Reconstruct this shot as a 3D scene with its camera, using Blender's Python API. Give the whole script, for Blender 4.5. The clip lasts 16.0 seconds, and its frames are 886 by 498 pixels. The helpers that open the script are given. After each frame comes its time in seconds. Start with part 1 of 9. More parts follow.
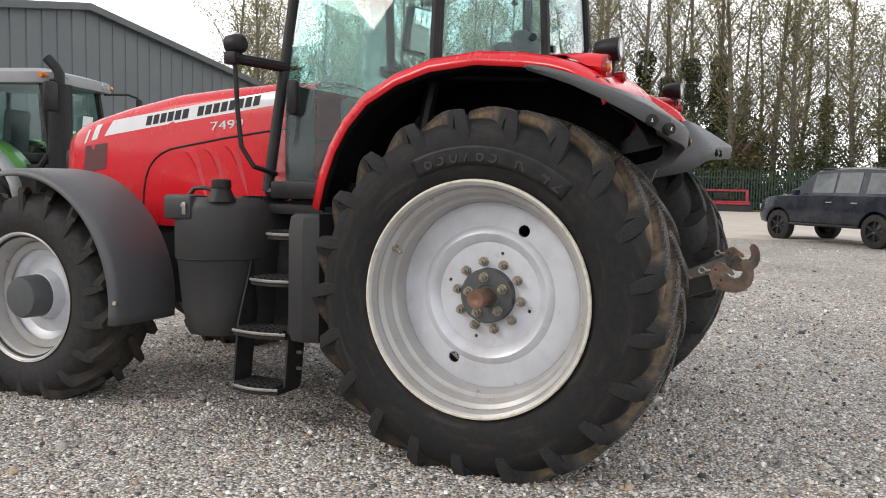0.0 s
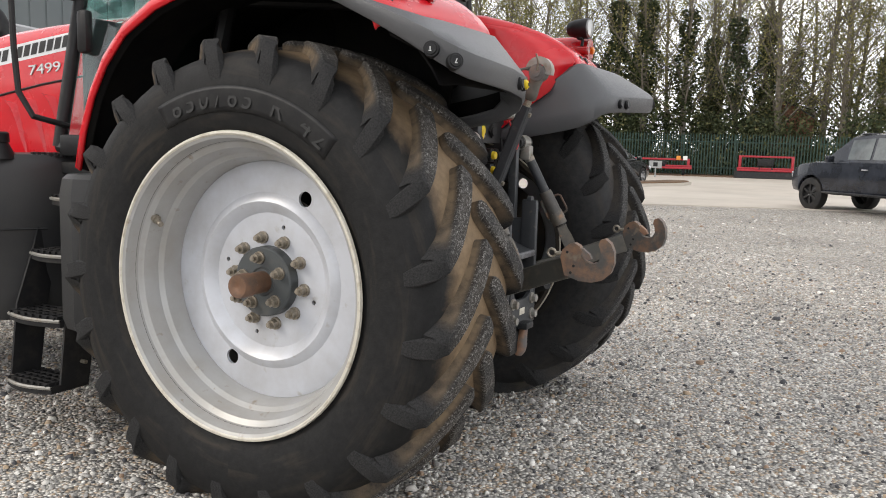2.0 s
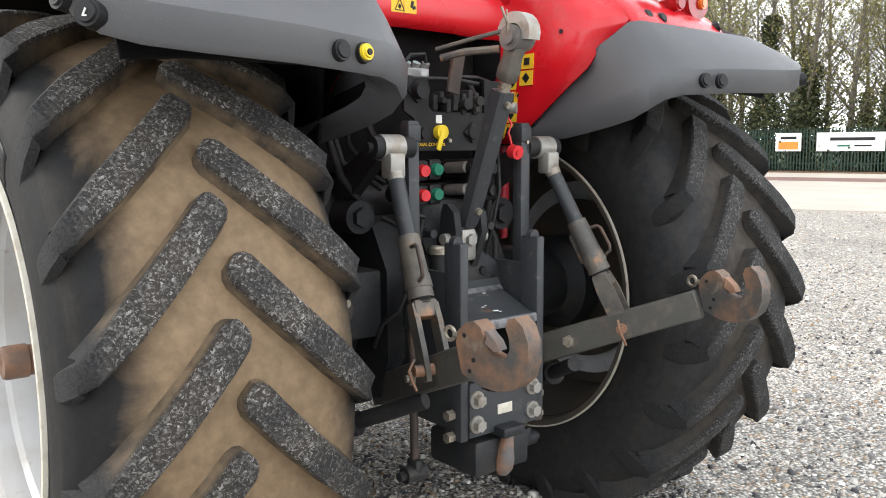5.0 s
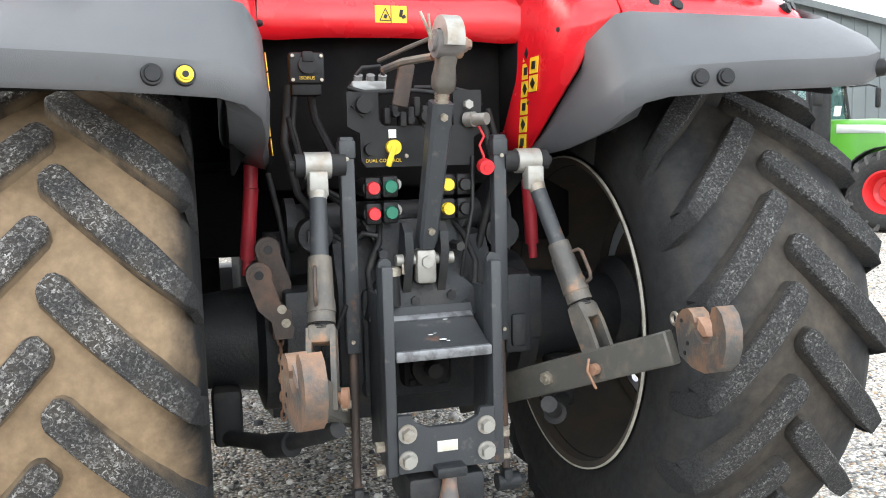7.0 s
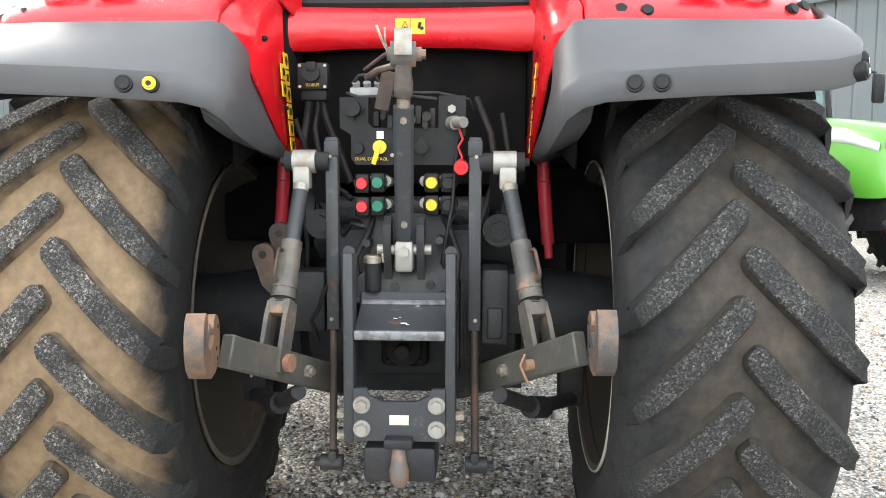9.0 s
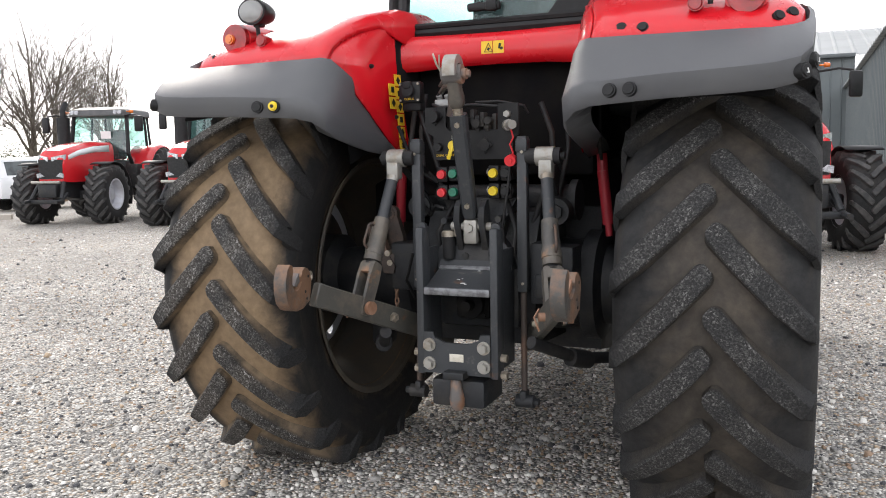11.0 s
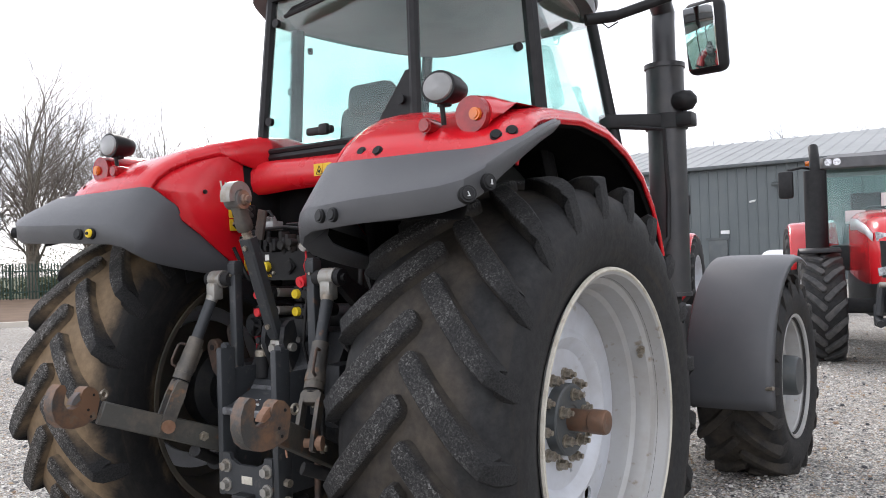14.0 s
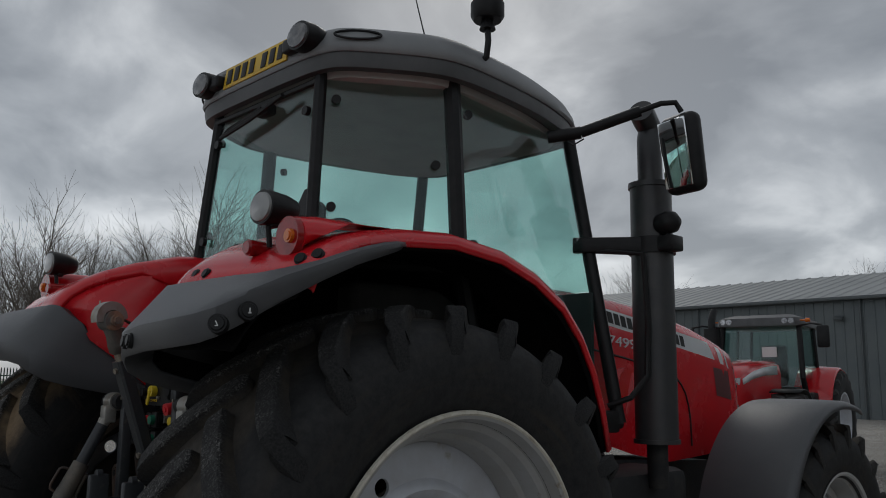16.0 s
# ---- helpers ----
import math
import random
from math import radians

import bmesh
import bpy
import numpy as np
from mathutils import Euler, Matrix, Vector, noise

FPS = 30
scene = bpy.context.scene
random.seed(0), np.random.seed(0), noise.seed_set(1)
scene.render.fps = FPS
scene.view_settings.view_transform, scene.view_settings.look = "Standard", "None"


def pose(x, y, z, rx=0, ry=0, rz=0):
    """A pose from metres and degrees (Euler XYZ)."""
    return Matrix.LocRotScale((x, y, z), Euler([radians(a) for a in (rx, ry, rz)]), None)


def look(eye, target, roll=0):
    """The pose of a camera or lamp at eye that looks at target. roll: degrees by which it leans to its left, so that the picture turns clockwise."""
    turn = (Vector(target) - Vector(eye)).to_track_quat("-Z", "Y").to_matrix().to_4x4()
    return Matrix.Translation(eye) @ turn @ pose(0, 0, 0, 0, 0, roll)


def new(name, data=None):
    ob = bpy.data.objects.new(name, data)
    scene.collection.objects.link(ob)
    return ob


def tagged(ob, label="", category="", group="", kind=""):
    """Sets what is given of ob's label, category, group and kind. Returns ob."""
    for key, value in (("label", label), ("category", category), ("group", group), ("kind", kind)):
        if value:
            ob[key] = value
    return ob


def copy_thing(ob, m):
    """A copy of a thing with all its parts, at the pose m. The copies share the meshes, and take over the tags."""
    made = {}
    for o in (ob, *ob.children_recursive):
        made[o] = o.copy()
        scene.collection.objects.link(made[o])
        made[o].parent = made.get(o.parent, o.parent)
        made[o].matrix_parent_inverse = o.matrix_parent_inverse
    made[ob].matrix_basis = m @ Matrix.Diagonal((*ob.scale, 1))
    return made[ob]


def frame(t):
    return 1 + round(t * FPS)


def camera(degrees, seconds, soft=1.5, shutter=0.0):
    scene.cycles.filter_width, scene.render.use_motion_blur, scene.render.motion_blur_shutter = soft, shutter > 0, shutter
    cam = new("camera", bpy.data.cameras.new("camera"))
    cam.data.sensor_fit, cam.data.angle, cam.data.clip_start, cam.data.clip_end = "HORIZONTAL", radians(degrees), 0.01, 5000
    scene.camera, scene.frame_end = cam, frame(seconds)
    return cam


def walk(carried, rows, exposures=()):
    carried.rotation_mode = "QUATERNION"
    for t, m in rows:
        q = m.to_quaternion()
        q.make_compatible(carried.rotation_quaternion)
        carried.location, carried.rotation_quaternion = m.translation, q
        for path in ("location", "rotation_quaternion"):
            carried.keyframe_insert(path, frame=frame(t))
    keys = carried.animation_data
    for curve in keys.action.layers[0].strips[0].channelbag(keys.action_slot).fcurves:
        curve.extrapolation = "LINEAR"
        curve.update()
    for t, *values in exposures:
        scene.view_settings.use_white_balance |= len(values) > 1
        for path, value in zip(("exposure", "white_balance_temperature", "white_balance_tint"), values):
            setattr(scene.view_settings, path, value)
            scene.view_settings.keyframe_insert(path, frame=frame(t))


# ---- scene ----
cam = camera(55.9, 16.0, soft=1.0)
METRES, EYE, TURN = 9.26, 1.38, -65.75
ROWS = [
    (0.0, 0.0, 0.0, 0.0, 0.09, -4.66, -1.12),
    (0.5, 0.032, 0.0229, -0.0001, 0.54, -5.43, -1.43),
    (1.0, 0.0578, 0.0488, -0.0026, 0.29, -5.87, -1.68),
    (1.5, 0.0841, 0.075, -0.0013, 1.21, -6.13, -1.33),
    (2.0, 0.1152, 0.1005, -0.0017, 3.59, -7.16, -1.59),
    (2.5, 0.1357, 0.1297, -0.0021, 6.88, -7.97, -1.68),
    (3.0, 0.1535, 0.16, 0.0002, 9.51, -6.89, -1.19),
    (3.5, 0.1783, 0.186, -0.0009, 13.21, -6.31, -0.78),
    (4.0, 0.1992, 0.2124, 0.0001, 17.42, -6.65, -0.52),
    (6.5, 0.2859, 0.3342, 0.0003, 42.92, -6.34, 1.38),
    (7.0, 0.3103, 0.3509, 0.0024, 48.68, -6.36, 1.4),
    (7.5, 0.3208, 0.3735, -0.0004, 53.41, -6.19, 1.15),
    (8.0, 0.3325, 0.3936, 0.0009, 59.04, -5.89, 0.61),
    (10.5, 0.4577, 0.4723, -0.001, 82.56, -6.43, 0.53),
    (11.0, 0.4704, 0.4956, -0.0001, 88.67, -6.16, 1.03),
    (11.5, 0.4797, 0.5208, 0.0009, 92.61, -5.13, 0.72),
    (12.0, 0.4949, 0.5412, 0.0019, 94.22, -5.11, 1.52),
    (12.5, 0.4975, 0.5695, 0.002, 95.64, -5.4, 2.1),
    (13.0, 0.4911, 0.6027, 0.0026, 96.13, -5.01, 1.95),
    (13.5, 0.4704, 0.6277, 0.0016, 96.48, -3.38, 2.21),
    (14.0, 0.4548, 0.6543, 0.0052, 100.79, 0.89, 1.74),
    (14.5, 0.4406, 0.6815, 0.0128, 105.97, 6.05, 0.71),
    (15.0, 0.4178, 0.6982, 0.0138, 108.35, 10.04, 0.89),
    (15.5, 0.402, 0.723, 0.0116, 110.1, 11.58, 0.35),
    (16.0, 0.3943, 0.7568, 0.0101, 112.0, 9.16, -0.74),
]
EXPOSURES = [(0, 0.92, 6750, 12), (1.5, 1.0, 6800, 11), (3, 1.2, 6800, 11), (4.2, 1.45, 6750, 10), (6.3, 2.25, 6450, 8), (8.2, 2.45, 6500, 6), (10.3, 1.9, 6650, 9), (11, 1.42, 6650, 12), (11.7, 0.97, 6600, 14), (13.3, 1.33, 6550, 13), (13.8, 1.35, 6450, 13), (14.2, 0.85, 6400, 14), (14.6, 0.15, 6350, 14), (15, -0.25, 6350, 12), (15.5, -0.65, 6350, 9), (16, -0.85, 6300, 8)]
walk(cam, [(t, pose(-4.784, -1.441, EYE, 0, 0, TURN) @ pose(METRES * x, METRES * y, METRES * z, 90 + pitch, roll, yaw)) for t, x, y, z, yaw, pitch, roll in ROWS], EXPOSURES)

# ---- light ----
SUN_AZ, SUN_EL = 46.0, 32.0
world = bpy.data.worlds.new("overcast_sky")
scene.world = world
world.use_nodes = True


class Nodes:
    """Short hand for a node tree."""

    def __init__(self, tree):
        self.tree = tree
        tree.nodes.clear()

    def n(self, kind, **kw):
        node = self.tree.nodes.new(kind)
        for k, v in kw.items():
            if k == "operation":
                node.operation = v
            elif k == "data_type":
                node.data_type = v
            elif k == "clamp":
                node.clamp = v
            elif k == "invert":
                node.invert = v
            else:
                node.inputs[k].default_value = v
        return node

    def ln(self, a, b):
        self.tree.links.new(a, b)


def build_sky():
    T = Nodes(world.node_tree)
    sky = T.n("ShaderNodeTexSky")
    sky.sky_type, sky.sun_disc, sky.sun_elevation, sky.sun_rotation = "NISHITA", False, radians(SUN_EL), radians(-SUN_AZ)
    co = T.n("ShaderNodeTexCoord")
    sep = T.n("ShaderNodeSeparateXYZ")
    T.ln(co.outputs["Generated"], sep.inputs[0])
    up = T.n("ShaderNodeMath", operation="MAXIMUM")
    up.inputs[1].default_value = 0.0
    T.ln(sep.outputs["Z"], up.inputs[0])
    up2 = T.n("ShaderNodeMath", operation="ADD")
    up2.inputs[1].default_value = 0.42
    T.ln(up.outputs[0], up2.inputs[0])
    flat = T.n("ShaderNodeVectorMath", operation="DIVIDE")
    comb = T.n("ShaderNodeCombineXYZ")
    for i in range(3):
        T.ln(up2.outputs[0], comb.inputs[i])
    T.ln(co.outputs["Generated"], flat.inputs[0])
    T.ln(comb.outputs[0], flat.inputs[1])
    big = T.n("ShaderNodeTexNoise", Scale=2.9, Detail=8.0, Roughness=0.50, Distortion=0.35)
    T.ln(flat.outputs[0], big.inputs["Vector"])
    ramp = T.n("ShaderNodeValToRGB")
    e = ramp.color_ramp.elements
    e[0].position, e[0].color = 0.36, (0.46, 0.485, 0.525, 1)
    e[1].position, e[1].color = 0.68, (1.35, 1.36, 1.38, 1)
    mid = ramp.color_ramp.elements.new(0.50)
    mid.color = (0.72, 0.745, 0.785, 1)
    T.ln(big.outputs["Fac"], ramp.inputs[0])
    # brighter cloud round the hidden sun
    sd = Vector((-math.sin(radians(SUN_AZ)) * math.cos(radians(SUN_EL)), math.cos(radians(SUN_AZ)) * math.cos(radians(SUN_EL)), math.sin(radians(SUN_EL))))
    dot = T.n("ShaderNodeVectorMath", operation="DOT_PRODUCT")
    dot.inputs[1].default_value = sd
    T.ln(co.outputs["Generated"], dot.inputs[0])
    glow = T.n("ShaderNodeMapRange", clamp=True)
    for k, v in (("From Min", 0.80), ("From Max", 1.0), ("To Min", 0.0), ("To Max", 1.0)):
        glow.inputs[k].default_value = v
    T.ln(dot.outputs["Value"], glow.inputs["Value"])
    gp = T.n("ShaderNodeMath", operation="POWER")
    gp.inputs[1].default_value = 3.0
    T.ln(glow.outputs["Result"], gp.inputs[0])
    gm = T.n("ShaderNodeMath", operation="MULTIPLY_ADD")
    gm.inputs[1].default_value, gm.inputs[2].default_value = 0.1, 1.0
    T.ln(gp.outputs[0], gm.inputs[0])
    lit = T.n("ShaderNodeVectorMath", operation="SCALE")
    T.ln(ramp.outputs["Color"], lit.inputs[0])
    T.ln(gm.outputs[0], lit.inputs["Scale"])
    # the cloud deck is thicker and darker overhead than low down
    deck = T.n("ShaderNodeMapRange", clamp=True)
    for k, v in (("From Min", 0.14), ("From Max", 0.60), ("To Min", 0.96), ("To Max", 0.55)):
        deck.inputs[k].default_value = v
    T.ln(sep.outputs["Z"], deck.inputs["Value"])
    thick = T.n("ShaderNodeVectorMath", operation="SCALE")
    T.ln(lit.outputs[0], thick.inputs[0])
    T.ln(deck.outputs["Result"], thick.inputs["Scale"])
    # the overcast is thinner, and so brighter, on the side behind the tractor
    thin = T.n("ShaderNodeVectorMath", operation="DOT_PRODUCT")
    thin.inputs[1].default_value = (0.40, -0.90, 0.0)
    T.ln(co.outputs["Generated"], thin.inputs[0])
    tr = T.n("ShaderNodeMapRange", clamp=True)
    for k, v in (("From Min", -1.0), ("From Max", 1.0), ("To Min", 0.86), ("To Max", 1.40)):
        tr.inputs[k].default_value = v
    T.ln(thin.outputs["Value"], tr.inputs["Value"])
    even = T.n("ShaderNodeVectorMath", operation="SCALE")
    T.ln(thick.outputs[0], even.inputs[0])
    T.ln(tr.outputs["Result"], even.inputs["Scale"])
    lit = even
    bg1, bg2 = T.n("ShaderNodeBackground", Strength=0.12), T.n("ShaderNodeBackground", Strength=1.25)
    T.ln(sky.outputs[0], bg1.inputs["Color"])
    T.ln(lit.outputs[0], bg2.inputs["Color"])
    mix = T.n("ShaderNodeMixShader", Fac=0.9)
    T.ln(bg1.outputs[0], mix.inputs[1])
    T.ln(bg2.outputs[0], mix.inputs[2])
    out = T.n("ShaderNodeOutputWorld")
    T.ln(mix.outputs[0], out.inputs[0])
    sun = new("sun", bpy.data.lights.new("sun", "SUN"))
    sun.data.energy, sun.data.angle, sun.data.color = 0.7, radians(18), (1.0, 0.95, 0.88)
    sun.matrix_world = look((sd * 60)[:], (0, 0, 0))


build_sky()


# ---- materials ----
def lin(c):
    return (*c, 1.0) if len(c) == 3 else c


def mat(name, base, rough=0.5, metal=0.0, second=None, scale=8.0, amount=1.0, lo=0.4, hi=0.65, bump=0.0, bump_scale=60.0, third=None, tscale=1.5, tlo=0.5, thi=0.7,
        coat=0.0, rvar=0.0, spec=0.5, island=0.0):
    """A painted, cast or plastic surface: two scales of blotches (second, third) and fine relief."""
    m = bpy.data.materials.new(name)
    m.use_nodes = True
    T = Nodes(m.node_tree)
    p = T.n("ShaderNodeBsdfPrincipled", Roughness=rough, Metallic=metal)
    p.inputs["Base Color"].default_value = lin(base)
    p.inputs["Coat Weight"].default_value = coat
    p.inputs["Specular IOR Level"].default_value = spec
    co = T.n("ShaderNodeTexCoord")
    src = None
    if second:
        no = T.n("ShaderNodeTexNoise", Scale=scale, Detail=6.0, Roughness=0.62)
        T.ln(co.outputs["Object"], no.inputs["Vector"])
        r = T.n("ShaderNodeMapRange", clamp=True)
        r.inputs["From Min"].default_value, r.inputs["From Max"].default_value, r.inputs["To Max"].default_value = lo, hi, amount
        T.ln(no.outputs["Fac"], r.inputs["Value"])
        mx = T.n("ShaderNodeMix", data_type="RGBA")
        for i in mx.inputs:
            if i.type == "RGBA" and i.name == "A":
                i.default_value = lin(base)
            if i.type == "RGBA" and i.name == "B":
                i.default_value = lin(second)
        T.ln(r.outputs["Result"], mx.inputs[0])
        src = [o for o in mx.outputs if o.type == "RGBA"][0]
        if rvar:
            ra = T.n("ShaderNodeMapRange", clamp=True)
            ra.inputs["To Min"].default_value, ra.inputs["To Max"].default_value = rough, min(1.0, rough + rvar)
            T.ln(r.outputs["Result"], ra.inputs["Value"])
            T.ln(ra.outputs["Result"], p.inputs["Roughness"])
    if third:
        no = T.n("ShaderNodeTexNoise", Scale=tscale, Detail=4.0, Roughness=0.55)
        T.ln(co.outputs["Object"], no.inputs["Vector"])
        r = T.n("ShaderNodeMapRange", clamp=True)
        r.inputs["From Min"].default_value, r.inputs["From Max"].default_value = tlo, thi
        T.ln(no.outputs["Fac"], r.inputs["Value"])
        mx = T.n("ShaderNodeMix", data_type="RGBA")
        ca = [i for i in mx.inputs if i.type == "RGBA" and i.name == "A"][0]
        cb = [i for i in mx.inputs if i.type == "RGBA" and i.name == "B"][0]
        ca.default_value, cb.default_value = lin(base), lin(third)
        if src:
            T.ln(src, ca)
        T.ln(r.outputs["Result"], mx.inputs[0])
        src = [o for o in mx.outputs if o.type == "RGBA"][0]
    if island:
        g = T.n("ShaderNodeNewGeometry")
        hs = T.n("ShaderNodeHueSaturation")
        ma = T.n("ShaderNodeMapRange")
        ma.inputs["To Min"].default_value, ma.inputs["To Max"].default_value = 1 - island, 1 + island
        T.ln(g.outputs["Random Per Island"], ma.inputs["Value"])
        T.ln(ma.outputs["Result"], hs.inputs["Value"])
        hs.inputs["Color"].default_value = lin(base)
        if src:
            T.ln(src, hs.inputs["Color"])
        src = hs.outputs["Color"]
    if src:
        T.ln(src, p.inputs["Base Color"])
    if bump:
        no = T.n("ShaderNodeTexNoise", Scale=bump_scale, Detail=5.0, Roughness=0.6)
        T.ln(co.outputs["Object"], no.inputs["Vector"])
        b = T.n("ShaderNodeBump", Strength=min(1.0, bump), Distance=0.004)
        T.ln(no.outputs["Fac"], b.inputs["Height"])
        T.ln(b.outputs[0], p.inputs["Normal"])
    o = T.n("ShaderNodeOutputMaterial")
    T.ln(p.outputs[0], o.inputs[0])
    return m


def glass(name, tint, rough=0.0):
    m = bpy.data.materials.new(name)
    m.use_nodes = True
    T = Nodes(m.node_tree)
    tr = T.n("ShaderNodeBsdfTransparent", Color=lin(tint))
    gl = T.n("ShaderNodeBsdfGlossy", Roughness=rough)
    lw = T.n("ShaderNodeLayerWeight", Blend=0.5)
    pw = T.n("ShaderNodeMath", operation="POWER")
    pw.inputs[1].default_value = 4.0
    T.ln(lw.outputs["Facing"], pw.inputs[0])
    fr = T.n("ShaderNodeMath", operation="MULTIPLY_ADD")
    fr.inputs[1].default_value, fr.inputs[2].default_value = 0.72, 0.042
    T.ln(pw.outputs[0], fr.inputs[0])
    mx = T.n("ShaderNodeMixShader")
    T.ln(fr.outputs[0], mx.inputs[0])
    T.ln(tr.outputs[0], mx.inputs[1])
    T.ln(gl.outputs[0], mx.inputs[2])
    o = T.n("ShaderNodeOutputMaterial")
    T.ln(mx.outputs[0], o.inputs[0])
    return m


def tyre_mat(name, mud, cover, dust=1.0, lean=0.0, near=0.13, far=0.30):
    """Weathered rubber: mud dries between the bars of the tread and thins out on the sidewalls (local x is the axle)."""
    m = bpy.data.materials.new(name)
    m.use_nodes = True
    T = Nodes(m.node_tree)
    p = T.n("ShaderNodeBsdfPrincipled", Roughness=0.72)
    p.inputs["Specular IOR Level"].default_value = 0.3
    co = T.n("ShaderNodeTexCoord")
    sep = T.n("ShaderNodeSeparateXYZ")
    T.ln(co.outputs["Object"], sep.inputs[0])
    off = T.n("ShaderNodeMath", operation="SUBTRACT")
    off.inputs[1].default_value = lean
    T.ln(sep.outputs["X"], off.inputs[0])
    ab = T.n("ShaderNodeMath", operation="ABSOLUTE")
    T.ln(off.outputs[0], ab.inputs[0])
    side = T.n("ShaderNodeMapRange", clamp=True)
    for k, v in (("From Min", near), ("From Max", far), ("To Min", 0.62), ("To Max", 0.0)):
        side.inputs[k].default_value = v * (1 if k.startswith("From") else cover / 0.62 if v else 1)
    T.ln(ab.outputs[0], side.inputs["Value"])
    no = T.n("ShaderNodeTexNoise", Scale=4.5, Detail=8.0, Roughness=0.66, Distortion=0.6)
    T.ln(co.outputs["Object"], no.inputs["Vector"])
    ad = T.n("ShaderNodeMath", operation="ADD")
    T.ln(side.outputs["Result"], ad.inputs[0])
    T.ln(no.outputs["Fac"], ad.inputs[1])
    r = T.n("ShaderNodeMapRange", clamp=True)
    r.inputs["From Min"].default_value, r.inputs["From Max"].default_value, r.inputs["To Max"].default_value = 0.74, 1.26, 0.95
    T.ln(ad.outputs[0], r.inputs["Value"])
    n2 = T.n("ShaderNodeTexNoise", Scale=28.0, Detail=6.0, Roughness=0.7)
    T.ln(co.outputs["Object"], n2.inputs["Vector"])
    rub = T.n("ShaderNodeValToRGB")
    rub.color_ramp.elements[0].position, rub.color_ramp.elements[0].color = 0.3, (*[c * dust for c in (0.010, 0.010, 0.011)], 1)
    rub.color_ramp.elements[1].position, rub.color_ramp.elements[1].color = 0.75, (*[c * dust for c in (0.027, 0.027, 0.027)], 1)
    T.ln(n2.outputs["Fac"], rub.inputs[0])
    # thin brown films rubbed round the sidewall, longer along the turn than across it
    yy = T.n("ShaderNodeMath", operation="ARCTAN2")
    T.ln(sep.outputs["Y"], yy.inputs[0])
    T.ln(sep.outputs["Z"], yy.inputs[1])
    flat = T.n("ShaderNodeCombineXYZ")
    T.ln(sep.outputs["Y"], flat.inputs[0])
    T.ln(sep.outputs["Z"], flat.inputs[1])
    rad = T.n("ShaderNodeVectorMath", operation="LENGTH")
    T.ln(flat.outputs[0], rad.inputs[0])
    wide = T.n("ShaderNodeMath", operation="MULTIPLY")
    wide.inputs[1].default_value = 9.0
    T.ln(rad.outputs["Value"], wide.inputs[0])
    around = T.n("ShaderNodeCombineXYZ")
    T.ln(wide.outputs[0], around.inputs[0])
    T.ln(yy.outputs[0], around.inputs[1])
    film = T.n("ShaderNodeTexNoise", Scale=2.2, Detail=5.0, Roughness=0.62, Distortion=0.5)
    T.ln(around.outputs[0], film.inputs["Vector"])
    fr = T.n("ShaderNodeMapRange", clamp=True)
    fr.inputs["From Min"].default_value, fr.inputs["From Max"].default_value, fr.inputs["To Max"].default_value = 0.52, 0.74, 0.6
    T.ln(film.outputs["Fac"], fr.inputs["Value"])
    fm = T.n("ShaderNodeMix", data_type="RGBA")
    fa = [i for i in fm.inputs if i.type == "RGBA" and i.name == "A"][0]
    fb = [i for i in fm.inputs if i.type == "RGBA" and i.name == "B"][0]
    fb.default_value = (0.042, 0.034, 0.025, 1)
    T.ln(rub.outputs[0], fa)
    T.ln(fr.outputs["Result"], fm.inputs[0])
    md = T.n("ShaderNodeValToRGB")
    md.color_ramp.elements[0].position, md.color_ramp.elements[0].color = 0.34, (*[c * 0.66 for c in mud], 1)
    md.color_ramp.elements[1].position, md.color_ramp.elements[1].color = 0.72, (*mud, 1)
    T.ln(n2.outputs["Fac"], md.inputs[0])
    mx = T.n("ShaderNodeMix", data_type="RGBA")
    ca = [i for i in mx.inputs if i.type == "RGBA" and i.name == "A"][0]
    cb = [i for i in mx.inputs if i.type == "RGBA" and i.name == "B"][0]
    T.ln([o for o in fm.outputs if o.type == "RGBA"][0], ca)
    T.ln(md.outputs[0], cb)
    T.ln(r.outputs["Result"], mx.inputs[0])
    T.ln([o for o in mx.outputs if o.type == "RGBA"][0], p.inputs["Base Color"])
    b = T.n("ShaderNodeBump", Strength=0.5, Distance=0.004)
    T.ln(n2.outputs["Fac"], b.inputs["Height"])
    T.ln(b.outputs[0], p.inputs["Normal"])
    o = T.n("ShaderNodeOutputMaterial")
    T.ln(p.outputs[0], o.inputs[0])
    return m


